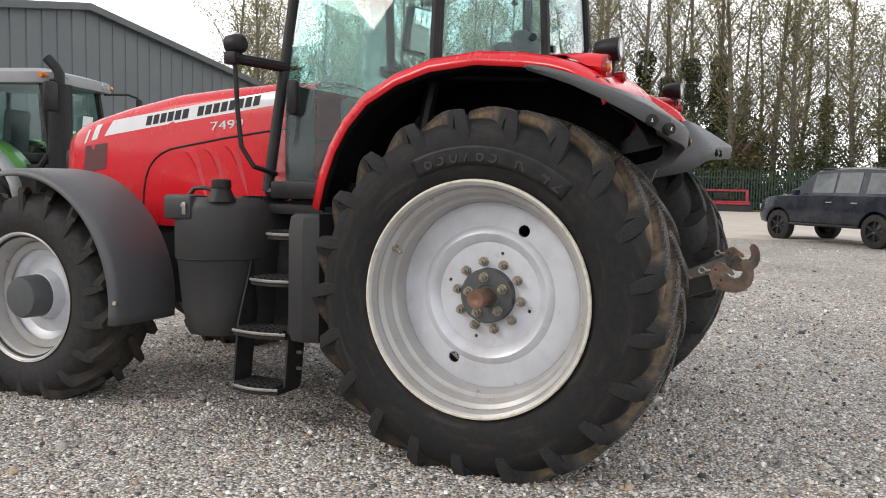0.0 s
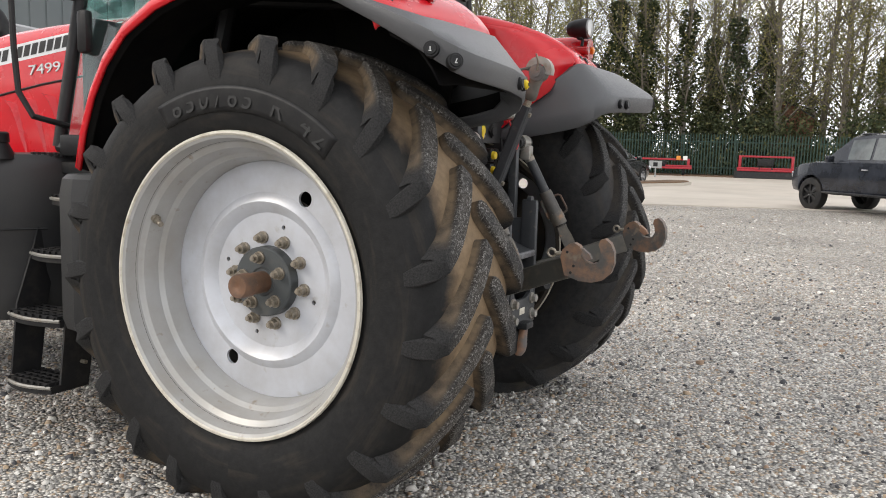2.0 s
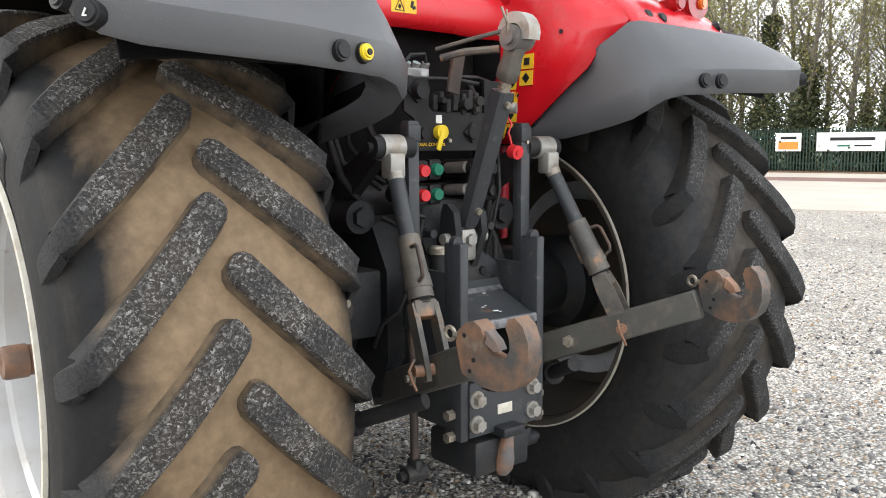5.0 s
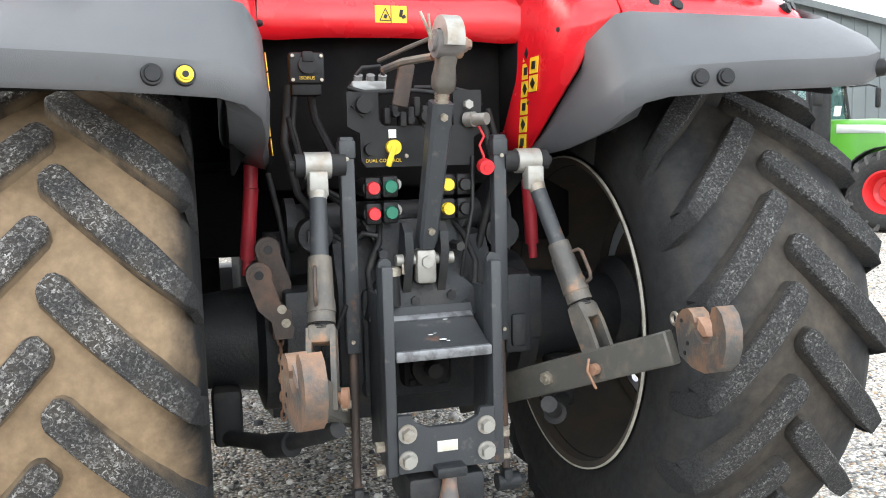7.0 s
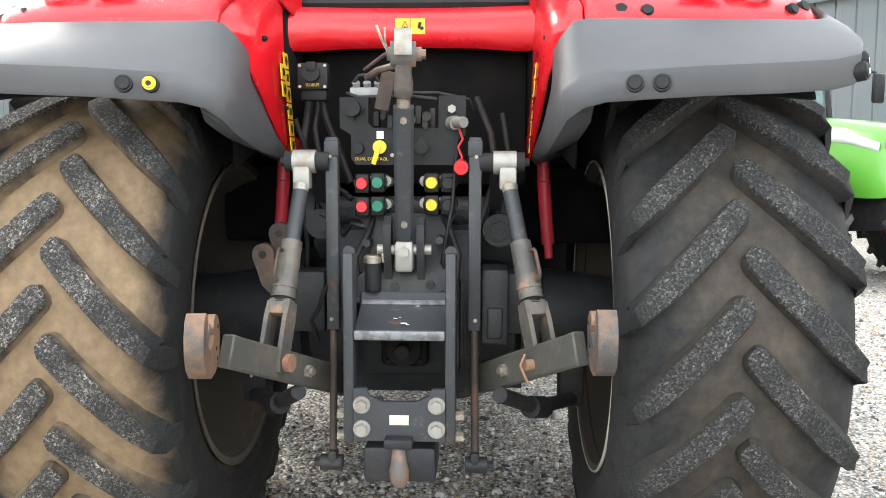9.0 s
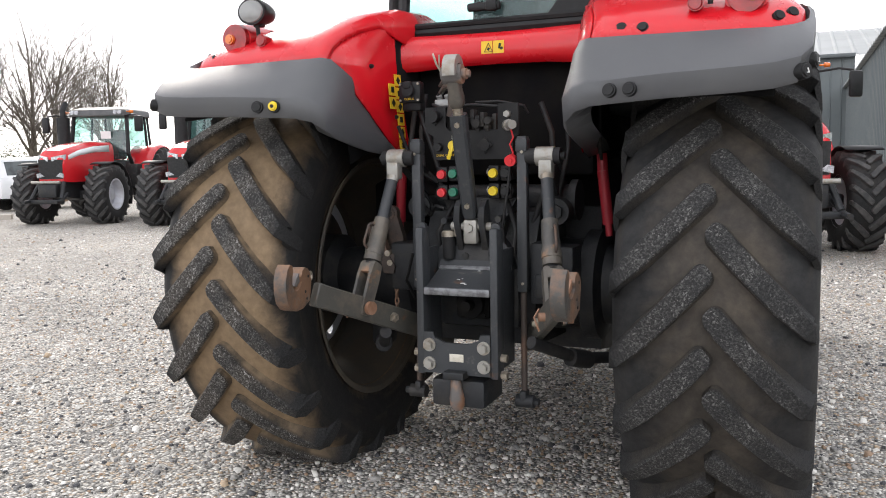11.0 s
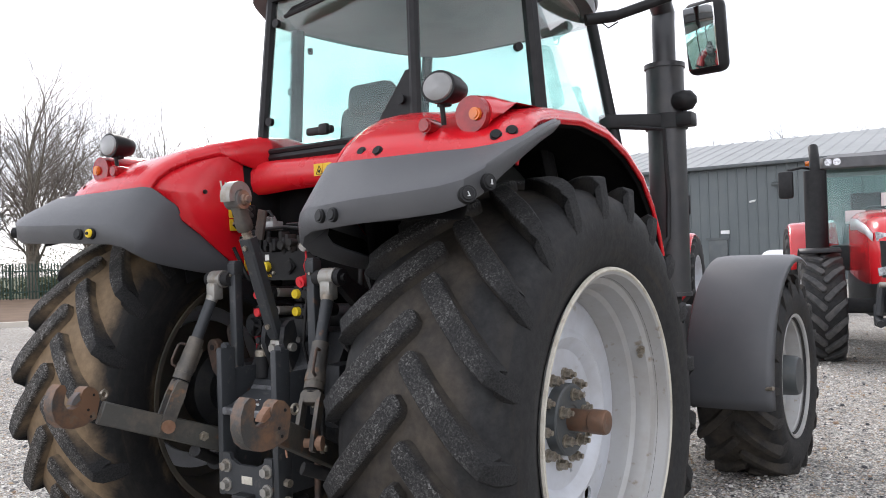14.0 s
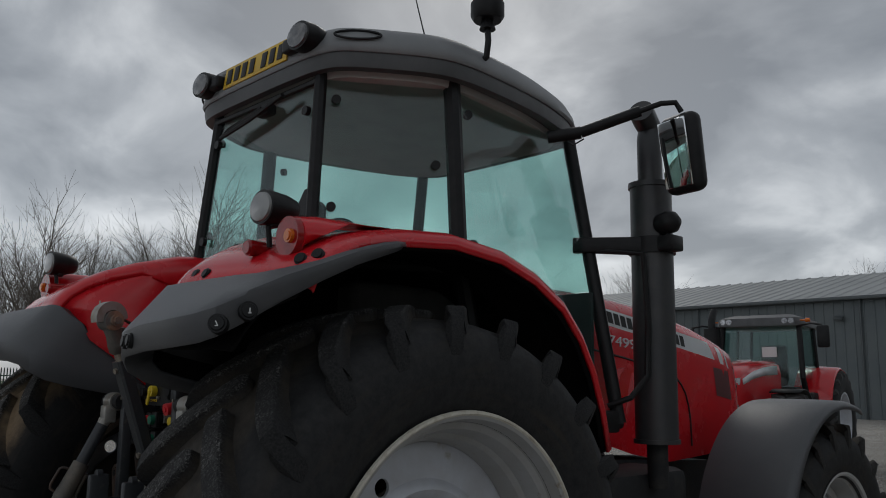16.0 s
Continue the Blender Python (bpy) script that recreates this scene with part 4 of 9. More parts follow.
def rear_mudguard(s):
    bm = bmesh.new()
    rows = []
    for i, (y, z) in enumerate(ARCH):
        row = []
        back = min(1.0, max(0.0, (-y - 0.2) / 0.35))
        xi, xo = inner_x(y), 1.128 + 0.075 * back
        for f, dz in ((0.0, -0.10 if y > -0.2 else -0.01), (0.0, 0.010), (0.02, 0.036), (0.06, 0.050), (0.15, 0.050), (0.35, 0.036), (0.6, 0.020), (0.8, 0.008), (0.92, 0.0), (0.97, -0.012), (0.995, -0.035 + 0.012 * back), (1.0, -0.065 + 0.03 * back)):
            # dz points away from the wheel
            d = Vector((y, z - HUB_Z)).normalized()
            k = dz * (1.0 - 0.65 * back) if dz > 0 else dz
            row.append((s * (xi + (xo - xi) * f), y + d.x * k + back * 0.06 * f * f, z + d.y * k))
        rows.append(row)
    loft(bm, rows, closed=False)
    g = part("rear_mudguard", bm, M["red"], tractor, "glossy red rear mudguard", 60)
    thicken(g, 0.012, -1.0 if s > 0 else 1.0)
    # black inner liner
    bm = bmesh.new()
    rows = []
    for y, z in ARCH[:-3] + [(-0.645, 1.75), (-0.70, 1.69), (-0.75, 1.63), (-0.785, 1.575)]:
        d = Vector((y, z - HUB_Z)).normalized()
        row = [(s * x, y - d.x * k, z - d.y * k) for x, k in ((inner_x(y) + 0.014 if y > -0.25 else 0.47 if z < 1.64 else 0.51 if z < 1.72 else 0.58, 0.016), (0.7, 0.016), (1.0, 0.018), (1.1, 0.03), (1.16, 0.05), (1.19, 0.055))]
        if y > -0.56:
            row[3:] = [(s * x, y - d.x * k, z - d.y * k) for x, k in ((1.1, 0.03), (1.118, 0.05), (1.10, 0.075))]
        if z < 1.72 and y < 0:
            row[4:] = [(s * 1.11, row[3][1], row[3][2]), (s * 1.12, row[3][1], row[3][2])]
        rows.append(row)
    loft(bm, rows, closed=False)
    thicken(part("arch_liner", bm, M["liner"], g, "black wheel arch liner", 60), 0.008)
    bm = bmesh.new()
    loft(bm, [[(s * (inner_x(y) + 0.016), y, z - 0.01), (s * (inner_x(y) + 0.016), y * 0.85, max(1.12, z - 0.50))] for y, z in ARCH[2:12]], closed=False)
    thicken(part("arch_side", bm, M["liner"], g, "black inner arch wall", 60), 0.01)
    # grey extension: a band wrapped round the inner wall, the rear and the outer side
    PATH_E = [(0.404, -0.22, 1.40, 1.375, 0.01), (0.417, -0.33, 1.485, 1.40, 0.012), (0.428, -0.44, 1.573, 1.412, 0.012), (0.432, -0.53, 1.64, 1.428, 0.015), (0.436, -0.62, 1.70, 1.446, 0.03), (0.442, -0.70, 1.742, 1.466, 0.06),
              (0.456, -0.765, 1.757, 1.496, 0.095), (0.50, -0.80, 1.758, 1.526, 0.115), (0.56, -0.825, 1.758, 1.54, 0.125), (0.65, -0.845, 1.757, 1.545, 0.125), (0.80, -0.875, 1.752, 1.552, 0.125), (1.00, -0.89, 1.747, 1.558, 0.12),
              (1.12, -0.882, 1.742, 1.566, 0.115), (1.19, -0.855, 1.738, 1.582, 0.10), (1.222, -0.79, 1.752, 1.618, 0.085), (1.230, -0.68, 1.790, 1.682, 0.065), (1.232, -0.55, 1.822, 1.750, 0.055),
              (1.228, -0.43, 1.862, 1.806, 0.05), (1.215, -0.33, 1.885, 1.842, 0.04), (1.19, -0.25, 1.898, 1.868, 0.03), (1.15, -0.19, 1.908, 1.888, 0.02)]
    FOLD = {4: (0.446, -0.56, 1.705), 5: (0.466, -0.59, 1.735), 6: (0.505, -0.612, 1.772), 7: (0.535, -0.622, 1.778), 8: (0.58, -0.622, 1.776), 9: (0.66, -0.622, 1.775), 10: (0.80, -0.622, 1.772), 11: (1.0, -0.62, 1.770),
            12: (1.10, -0.612, 1.768), 13: (1.155, -0.592, 1.775), 14: (1.187, -0.562, 1.787), 15: (1.204, -0.520, 1.806), 16: (1.206, -0.458, 1.838), 17: (1.197, -0.378, 1.868), 18: (1.177, -0.298, 1.892), 19: (1.157, -0.238, 1.906), 20: (1.132, -0.182, 1.914)}
    rows = []
    for i, (x, y, zt, zb, inset) in enumerate(PATH_E):
        a, b = PATH_E[max(i - 1, 0)], PATH_E[min(i + 1, len(PATH_E) - 1)]
        tx, ty = b[0] - a[0], b[1] - a[1]
        L = math.hypot(tx, ty)
        nx, ny = -ty / L, tx / L          # towards the wheel
        h = zt - zb
        zs = zb + min(0.075, h * 0.55)    # crease
        # where the band folds round the inner corner its top edge follows the red panel
        if i in FOLD:
            vx, vy, zt = FOLD[i][0] - x, FOLD[i][1] - y, FOLD[i][2]
        else:
            vx, vy = nx * inset * 1.7, ny * inset * 1.7
        row = [(s * (x + vx * f), y + vy * f, z) for f, z in ((1.0, zt - 0.012), (0.72, zt), (0.36, zs + (zt - zs) * 0.55), (0.04, zs + 0.012))]
        rows.append(row + [(s * (x + nx * u), y + ny * u, z) for u, z in ((0.0, zs), (0.004, zb + 0.012), (0.014, zb), (0.03, zb + 0.004), (0.10, zb + 0.03))])
    bm = bmesh.new()
    loft(bm, rows, closed=False)
    e = part("mudguard_extension", bm, M["plastic"], g, "matt grey plastic mudguard extension", 38)
    thicken(e, 0.010)
    # added black sheet: paints in the shade on the inner wall's wheel side
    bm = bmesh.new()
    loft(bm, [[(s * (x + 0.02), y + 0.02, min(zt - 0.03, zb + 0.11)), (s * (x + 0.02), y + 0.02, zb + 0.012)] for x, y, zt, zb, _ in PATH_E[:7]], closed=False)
    thicken(part("wall_shade", bm, M["liner"], g, "black sheet for the shade inside the inner wall", 50), 0.005)
    # buttons and small lights
    def knob(x, y, z, nrm, r, m1, name, label=""):
        nv = Vector(nrm).normalized()
        p = Vector((s * x, y, z))
        q = Vector((s * nv.x, nv.y, nv.z))
        b2 = bmesh.new()
        cyl(b2, p - q * 0.02, p + q * 0.007, r, r * 0.93, n=24)
        cyl(b2, p + q * 0.007, p + q * 0.012, r * 0.74, r * 0.66, n=24)
        return part(name, b2, m1, g, label)
    knob(1.226, -0.783, 1.650, (0.95, -0.28, 0.1), 0.026, M["black"], "push_button", "round black push button")
    knob(1.200, -0.852, 1.615, (0.75, -0.65, 0.1), 0.026, M["black"], "push_button", "round black push button")
    for nm, x in (("bar", 0), ("bar", 1)):
        b2 = bmesh.new()
        px, py, pz = ((1.240, -0.786, 1.650), (1.2105, -0.861, 1.615))[x]
        box(b2, (s * px, py, pz), (0.003, 0.0025, 0.014), (25 if x else 0, 0, s * (-40 if x else -15)))
        box(b2, (s * px, py, pz - 0.006), (0.003, 0.008, 0.0025), (0, 0, s * (-40 if x else -15)))
        part("symbol", b2, M["white"], g)
    knob(0.632, -0.842, 1.586, (-0.2, -1, 0.12), 0.024, M["black"], "push_button", "round black cap")
    if s < 0:
        knob(0.632, -0.8535, 1.586, (-0.2, -1, 0.12), 0.010, M["black"], "cap_screw")
    knob(0.698, -0.856, 1.586, (-0.2, -1, 0.12), 0.024, M["black"], "push_button", "round black cap")
    if s < 0:
        knob(0.632, -0.850, 1.587, (-0.2, -1, 0.12), 0.019, M["yellow"], "yellow_button", "round yellow push button")
    for x, y, z in ((0.626, -0.622, 1.808), (0.698, -0.625, 1.804), (1.120, -0.558, 1.818), (1.160, -0.527, 1.830)):
        knob(x, y, z, (0.0 if x < 1 else 0.55, -1, 0.45), 0.021, M["black"], "rubber_plug", "black rubber plug")
    for x, y, z in ((0.437, -0.424, 1.763), (0.417, -0.246, 1.562)):
        knob(x, y, z, (-1, -0.3, 0.0), 0.010, M["ink"], "screw")
    # lamp pod and lamps on top
    bm = bmesh.new()
    rings = []
    for k, (y, r) in enumerate(((-0.02, 0.03), (-0.20, 0.052), (-0.36, 0.066), (-0.46, 0.072), (-0.525, 0.070))):
        zc = 1.925 - 0.03 * k / 4 if k else 1.96
        low = 1.965 if y > -0.3 else 1.955 if y > -0.4 else 1.905 if y > -0.5 else 1.865
        rings.append([(s * (1.02 + r * math.cos(a)), y, max(low, zc + r * math.sin(a) * 0.95)) for a in [2 * math.pi * j / 20 for j in range(20)]])
    loft(bm, rings)
    pod = part("tail_lamp", bm, M["red"], g, "red round lamp housing", 60)
    bm = bmesh.new()
    cyl(bm, (s * 1.02, -0.520, 1.90), (s * 1.02, -0.545, 1.90), 0.064, 0.060, n=28)
    part("rim_ring", bm, M["redlens"], pod)
    bm = bmesh.new()
    for y, r in ((-0.545, 0.024), (-0.556, 0.022), (-0.560, 0.015)):
        cyl(bm, (s * 1.040, y + 0.014, 1.898), (s * 1.040, y, 1.898), r, r * 0.94, n=24)
    part("lens", bm, M["amber"], pod, "amber lens")
    bm = bmesh.new()
    rings = []
    for y, r in ((-0.47, 0.016), (-0.53, 0.024), (-0.58, 0.026)):
        rings.append([(s * (0.862 + r * math.cos(a)), y, 1.878 + r * math.sin(a)) for a in [2 * math.pi * j / 16 for j in range(16)]])
    loft(bm, rings)
    cyl(bm, (s * 0.862, -0.578, 1.878), (s * 0.862, -0.588, 1.878), 0.024, 0.020, n=18)
    part("side_lamp", bm, M["redlens"], g, "small red rear lamp")
    bm = bmesh.new()
    cyl(bm, (s * 0.905, -0.53, 1.88), (s * 0.905, -0.54, 1.955), 0.009, n=8)
    box(bm, (s * 0.905, -0.525, 1.955), (0.045, 0.03, 0.03), bev=0.006)
    rings = []
    for y, r in ((-0.45, 0.034), (-0.462, 0.052), (-0.50, 0.066), (-0.555, 0.074), (-0.570, 0.073)):
        rings.append([(s * (0.912 + 0.92 * r * math.cos(a)), y, 2.000 + 0.74 * r * math.sin(a)) for a in [2 * math.pi * j / 24 for j in range(24)]])
    loft(bm, rings)
    wl = part("work_lamp", bm, M["black"], g, "oval black work lamp", 50)
    bm = bmesh.new()
    loft(bm, [[(s * (0.912 + 0.92 * r * math.cos(a)), y, 2.000 + 0.74 * r * math.sin(a)) for a in [2 * math.pi * j / 24 for j in range(24)]] for y, r in ((-0.565, 0.066), (-0.577, 0.060), (-0.581, 0.034))])
    part("lens", bm, M["lens"], wl, "clear ribbed lens")
    return g


rear_mudguard(-1)
rear_mudguard(1)

# ---- main tractor: chassis ----
bm = bmesh.new()
prism(bm, [(-0.30, 0.62), (-0.36, 0.75), (-0.36, 1.02), (-0.28, 1.16), (0.25, 1.22), (0.9, 1.15), (2.2, 1.05), (3.3, 1.0), (3.35, 0.72), (2.2, 0.60), (0.6, 0.55)], "x", -0.24, 0.24)
box(bm, (0, -0.33, 0.86), (0.36, 0.10, 0.34), bev=0.03)
box(bm, (0, 0.9, 1.22), (1.3, 1.2, 0.06), bev=0.01)
# wide belly block, added to keep sky light off the gravel underneath
prism(bm, [(0.12, 0.52), (0.12, 1.16), (2.4, 1.06), (2.62, 0.98), (2.62, 0.56), (2.2, 0.47), (0.4, 0.47)], "x", -0.40, 0.40)
body = part("gearbox_housing", bm, M["cast"], tractor, "dark grey cast gearbox housing, with an added wide block that shades the ground")
for s in (-1, 1):
    bm = bmesh.new()
    lathe(bm, [(s * x, r) for x, r in ((0.24, 0.20), (0.36, 0.19), (0.38, 0.235), (0.44, 0.235), (0.46, 0.17), (0.62, 0.15), (0.80, 0.13), (0.84, 0.19), (0.93, 0.19), (0.95, 0.12), (1.03, 0.12))], 40, c=(0, 0, HUB_Z))
    box(bm, (s * 0.33, -0.30, 0.93), (0.13, 0.14, 0.20), bev=0.012)
    part("axle_housing", bm, M["cast"], tractor, "dark cast axle housing")
bm = bmesh.new()
box(bm, (0, 3.0, 0.62), (1.5, 0.22, 0.20), bev=0.04)
box(bm, (0, 3.55, 0.86), (0.62, 0.30, 0.36), bev=0.03)
part("front_axle", bm, M["cast"], tractor, "dark grey front axle")

# ---- main tractor: bonnet ----
HOOD = [(1.44, 2.002, 1.24, 0.415), (1.74, 1.998, 1.20, 0.415), (2.15, 1.978, 1.10, 0.41), (2.54, 1.948, 1.04, 0.405), (2.99, 1.872, 1.06, 0.39), (3.30, 1.805, 1.10, 0.37), (3.50, 1.752, 1.14, 0.34), (3.64, 1.69, 1.2, 0.28), (3.70, 1.60, 1.28, 0.20)]


def hood_side(y, z):
    """Half width of the bonnet at y, z."""
    for a, b in zip(HOOD, HOOD[1:]):
        if a[0] <= y <= b[0]:
            f = (y - a[0]) / (b[0] - a[0])
            top, w = a[1] + (b[1] - a[1]) * f, a[3] + (b[3] - a[3]) * f
            d = top - z
            return w * (0.93 + 0.07 * min(1.0, max(0.0, (d - 0.1) / 0.3))) if d > 0.1 else w * (0.80 + 0.13 * max(0.0, d - 0.02) / 0.08)
    return 0.3


bm = bmesh.new()
rings = []
for y, zt, zb, w in HOOD:
    half = [(0.0, zt), (w * 0.45, zt - 0.006), (w * 0.72, zt - 0.022), (w * 0.86, zt - 0.055), (w * 0.93, zt - 0.105), (w * 0.965, zt - 0.22), (w, zt - 0.42), (w, zb)]
    rings.append([(-x, y, z) for x, z in half[::-1]] + [(x, y, z) for x, z in half[1:]])
loft(bm, rings, closed=False)
bm.faces.new([v for v in bm.verts if abs(v.co.y - 3.70) < 1e-5])
hood = part("bonnet", bm, M["red"], tractor, "glossy red engine bonnet", 42)
for s in (-1, 1):
    # white stripe with the maker's dark lettering as bars, model number, front slashes
    def stripe(y0, y1, za, zb, slant, material, name, lab="", n=14, proud=0.003):
        b2 = bmesh.new()
        rows = []
        for i in range(n + 1):
            f = i / n
            row = []
            for g in range(4):
                h = g / 3
                y = y0 + (y1 - y0) * f + slant * h
                z = (za[0] + (za[1] - za[0]) * f) * (1 - h) + (zb[0] + (zb[1] - zb[0]) * f) * h
                row.append((s * (hood_side(y, z) + proud), y, z))
            rows.append(row)
        loft(b2, rows, closed=False)
        return part(name, b2, material, hood, lab, 60)
    # the light band and what is printed on it
    stripe(1.60, 3.19, (1.848, 1.648), (1.950, 1.758), -0.08, M["decal"], "decal_band", "silver white decal band")
    stripe(3.265, 3.325, (1.628, 1.618), (1.738, 1.728), -0.05, M["decal"], "decal_slash", "white decal slash", 2)
    stripe(3.385, 3.412, (1.602, 1.596), (1.700, 1.694), -0.05, M["decal"], "decal_slash", "white decal slash", 2)
    for k in range(15):
        if k == 8:
            continue
        y0 = 1.835 + 0.0645 * k
        y1 = y0 + 0.050
        lo = [1.848 - 0.126 * (y - 1.60) + 0.018 for y in (y0, y1)]
        stripe(y0, y1, (lo[0], lo[1]), (lo[0] + 0.064, lo[1] + 0.064), -0.012, M["ink"], "dark_bar", "", 2, 0.0045)
    stripe(3.16, 3.40, (1.42, 1.39), (1.602, 1.578), -0.01, M["grille"], "side_grille", "dark red mesh grille", 4, 0.003)
    m = Matrix.Translation((s * 0.402, 2.08, 1.712)) @ R3(90, 0, 90 if s > 0 else -90)
    letters("model_number", "7499", 0.078, m @ R3(0, 0, -4.5 if s > 0 else 4.5) @ Matrix.Diagonal((1.75, 1, 1, 1)), M["decal"], hood, 0.004)
    # side panel with its seam and louvres
    bm = bmesh.new()
    sil = [(1.45, 1.70), (1.729, 1.673), (2.1, 1.628), (2.408, 1.58), (2.55, 1.557), (2.627, 1.53), (2.69, 1.49), (2.742, 1.435), (2.775, 1.36), (2.795, 1.265), (2.80, 1.12)]
    tube(bm, [(s * (hood_side(y, z) + 0.001), y, z) for y, z in sil], 0.0065, 6)
    part("panel_seam", bm, M["ink"], hood, "dark seam of the side panel")
    for k in range(3):
        bm = bmesh.new()
        y, z0 = 2.46 - 0.165 * k, 1.535 + 0.018 * k
        rings = []
        for f in range(7):
            t = f / 6
            zz = z0 - 0.30 * t ** 1.2
            front, back = y - 0.08 - 0.13 * t ** 0.7, y - 0.13 - 0.08 * t
            out = 0.024 * (1 - t) ** 0.6 + 0.0015
            x = hood_side(front, zz)
            rings.append([(s * (x - 0.004), front + 0.06 * (1 - t), zz + 0.012), (s * (x + out), front, zz), (s * (x + out * 0.6), (front + back) / 2 - 0.01, zz - 0.004), (s * (x - 0.004), back - 0.02, zz - 0.012)])
        loft(bm, rings)
        part("louvre", bm, M["red"], hood, "pressed red louvre", 50)
bm = bmesh.new()
box(bm, (0, 3.62, 1.42), (0.5, 0.2, 0.30), bev=0.05)
part("front_grille", bm, M["black"], hood, "black nose grille")

# ---- main tractor: cab ----
ZB, ZT = 1.93, 2.70
PB = [(-0.455, -0.075), (-0.755, 0.44), (-0.68, 1.455), (0.68, 1.455), (0.755, 0.44), (0.455, -0.075)]      # foot of the glass
PT = [(-0.41, -0.02), (-0.70, 0.44), (-0.555, 1.42), (0.555, 1.42), (0.70, 0.44), (0.41, -0.02)]      # under the roof


def at_h(i, z):
    f = (z - ZB) / (ZT - ZB)
    return Vector((PB[i][0] + (PT[i][0] - PB[i][0]) * f, PB[i][1] + (PT[i][1] - PB[i][1]) * f, z))


bm = bmesh.new()
for s in (-1, 1):
    tube(bm, [at_h(0 if s < 0 else 5, ZB - 0.03), at_h(0 if s < 0 else 5, ZT + 0.03)], 0.026, 8)
    tube(bm, [(s * 0.80, 0.50, 1.55), at_h(1 if s < 0 else 4, ZB), at_h(1 if s < 0 else 4, ZT + 0.03)], 0.036, 8)
    tube(bm, [at_h(2 if s < 0 else 3, 1.30), at_h(2 if s < 0 else 3, ZB), at_h(2 if s < 0 else 3, ZT + 0.03)], 0.033, 10)
    tube(bm, [at_h(2 if s < 0 else 3, 1.30), (s * 0.80, 0.95, 1.27), (s * 0.81, 0.80, 1.29)], 0.028, 8)
    tube(bm, [at_h(0 if s < 0 else 5, ZB), at_h(1 if s < 0 else 4, ZB + 0.0)], 0.022, 8)
    box(bm, (s * 0.79, 1.16, 1.31), (0.06, 0.56, 0.10), bev=0.012)
tube(bm, [at_h(0, ZB), at_h(5, ZB)], 0.024, 8)
cab = part("cab_frame", bm, M["black"], tractor, "black cab frame posts")


def pane(name, pts, parent=None, label="green tinted pane"):
    """A flat sheet of glass 6 mm thick on the given corners."""
    b2 = bmesh.new()
    vs = [Vector(p) for p in pts]
    nrm = (vs[1] - vs[0]).cross(vs[2] - vs[0]).normalized() * 0.003
    loft(b2, [[v + nrm for v in vs], [v - nrm for v in vs]])
    o = part(name, b2, M["glass"], parent or cab, label, 0)
    o.visible_shadow = False
    return o


pane("rear_window", [at_h(0, ZB), at_h(5, ZB), at_h(5, ZT), at_h(0, ZT)])
for s in (-1, 1):
    a, b, c = (0, 1, 2) if s < 0 else (5, 4, 3)
    pane("quarter_window", [at_h(a, ZB), at_h(b, ZB), at_h(b, ZT), at_h(a, ZT)])
    pane("door_window", [(s * 0.79, 0.62, 1.60), (s * 0.795, 0.86, 1.33), at_h(c, 1.33), at_h(c, ZT), at_h(b, ZT), at_h(b, ZB)])
pane("windscreen", [at_h(2, ZB), at_h(3, ZB), at_h(3, ZT), at_h(2, ZT)])
# seals, hinges, catches on the rear glass
for z in (ZB + 0.03, ZT - 0.02):
    bm = bmesh.new()
    tube(bm, [at_h(0, z) + Vector((0, -0.012, 0)), at_h(5, z) + Vector((0, -0.012, 0))], 0.014, 6)
    part("glass_seal", bm, M["black"], cab)
for i, z in ((5, 2.56), (5, 2.10), (0, 2.56), (0, 2.10)):
    bm = bmesh.new()
    p = at_h(i, z) + Vector((-0.06 if i == 5 else 0.06, -0.01, 0))
    cyl(bm, p, p + Vector((0, -0.02, 0)), 0.020, n=14)
    part("glass_stud", bm, M["black"], cab)
for s in (-1, 1):
    for (i, f, z) in ((1, 0.12, 2.60), (1, 0.12, 2.15), (2, 0.1, 2.6), (0, 0.85, 2.35)):
        a, b = (at_h(0, z), at_h(1, z)) if i < 2 else (at_h(1, z), at_h(2, z))
        p = a.lerp(b, f)
        if s > 0:
            p.x = -p.x
        bm = bmesh.new()
        cyl(bm, p, p + Vector((s * 0.02, -0.012, 0)), 0.019, n=14)
        part("glass_stud", bm, M["black"], cab)
bm = bmesh.new()
box(bm, (-0.06, -0.095, 2.022), (0.15, 0.03, 0.035), bev=0.01)
box(bm, (-0.02, -0.112, 2.022), (0.05, 0.03, 0.05), bev=0.01)
part("window_handle", bm, M["black"], cab, "black rear window handle")
bm = bmesh.new()
box(bm, (0.05, -0.05, 2.63), (0.10, 0.05, 0.05), bev=0.012)
tube(bm, [(0.08, -0.075, 2.63), (-0.08, -0.082, 2.61), (-0.24, -0.088, 2.575)], 0.008, 6)
tube(bm, [(0.22, -0.078, 2.655), (-0.02, -0.085, 2.60), (-0.26, -0.09, 2.565)], 0.010, 6)
tube(bm, [(-0.26, -0.09, 2.565), (-0.22, -0.08, 2.60), (0.05, -0.075, 2.64)], 0.006, 6)
part("wiper", bm, M["ink"], cab, "black rear wiper")
# dark lower corner of the rear glass frame
bm = bmesh.new()
prism(bm, [(0.455, 1.92), (0.15, 1.92), (0.20, 1.955), (0.405, 2.22), (0.445, 2.22)], "y", -0.075, -0.055)
part("window_corner", bm, M["black"], cab, "black corner plate of the rear window")


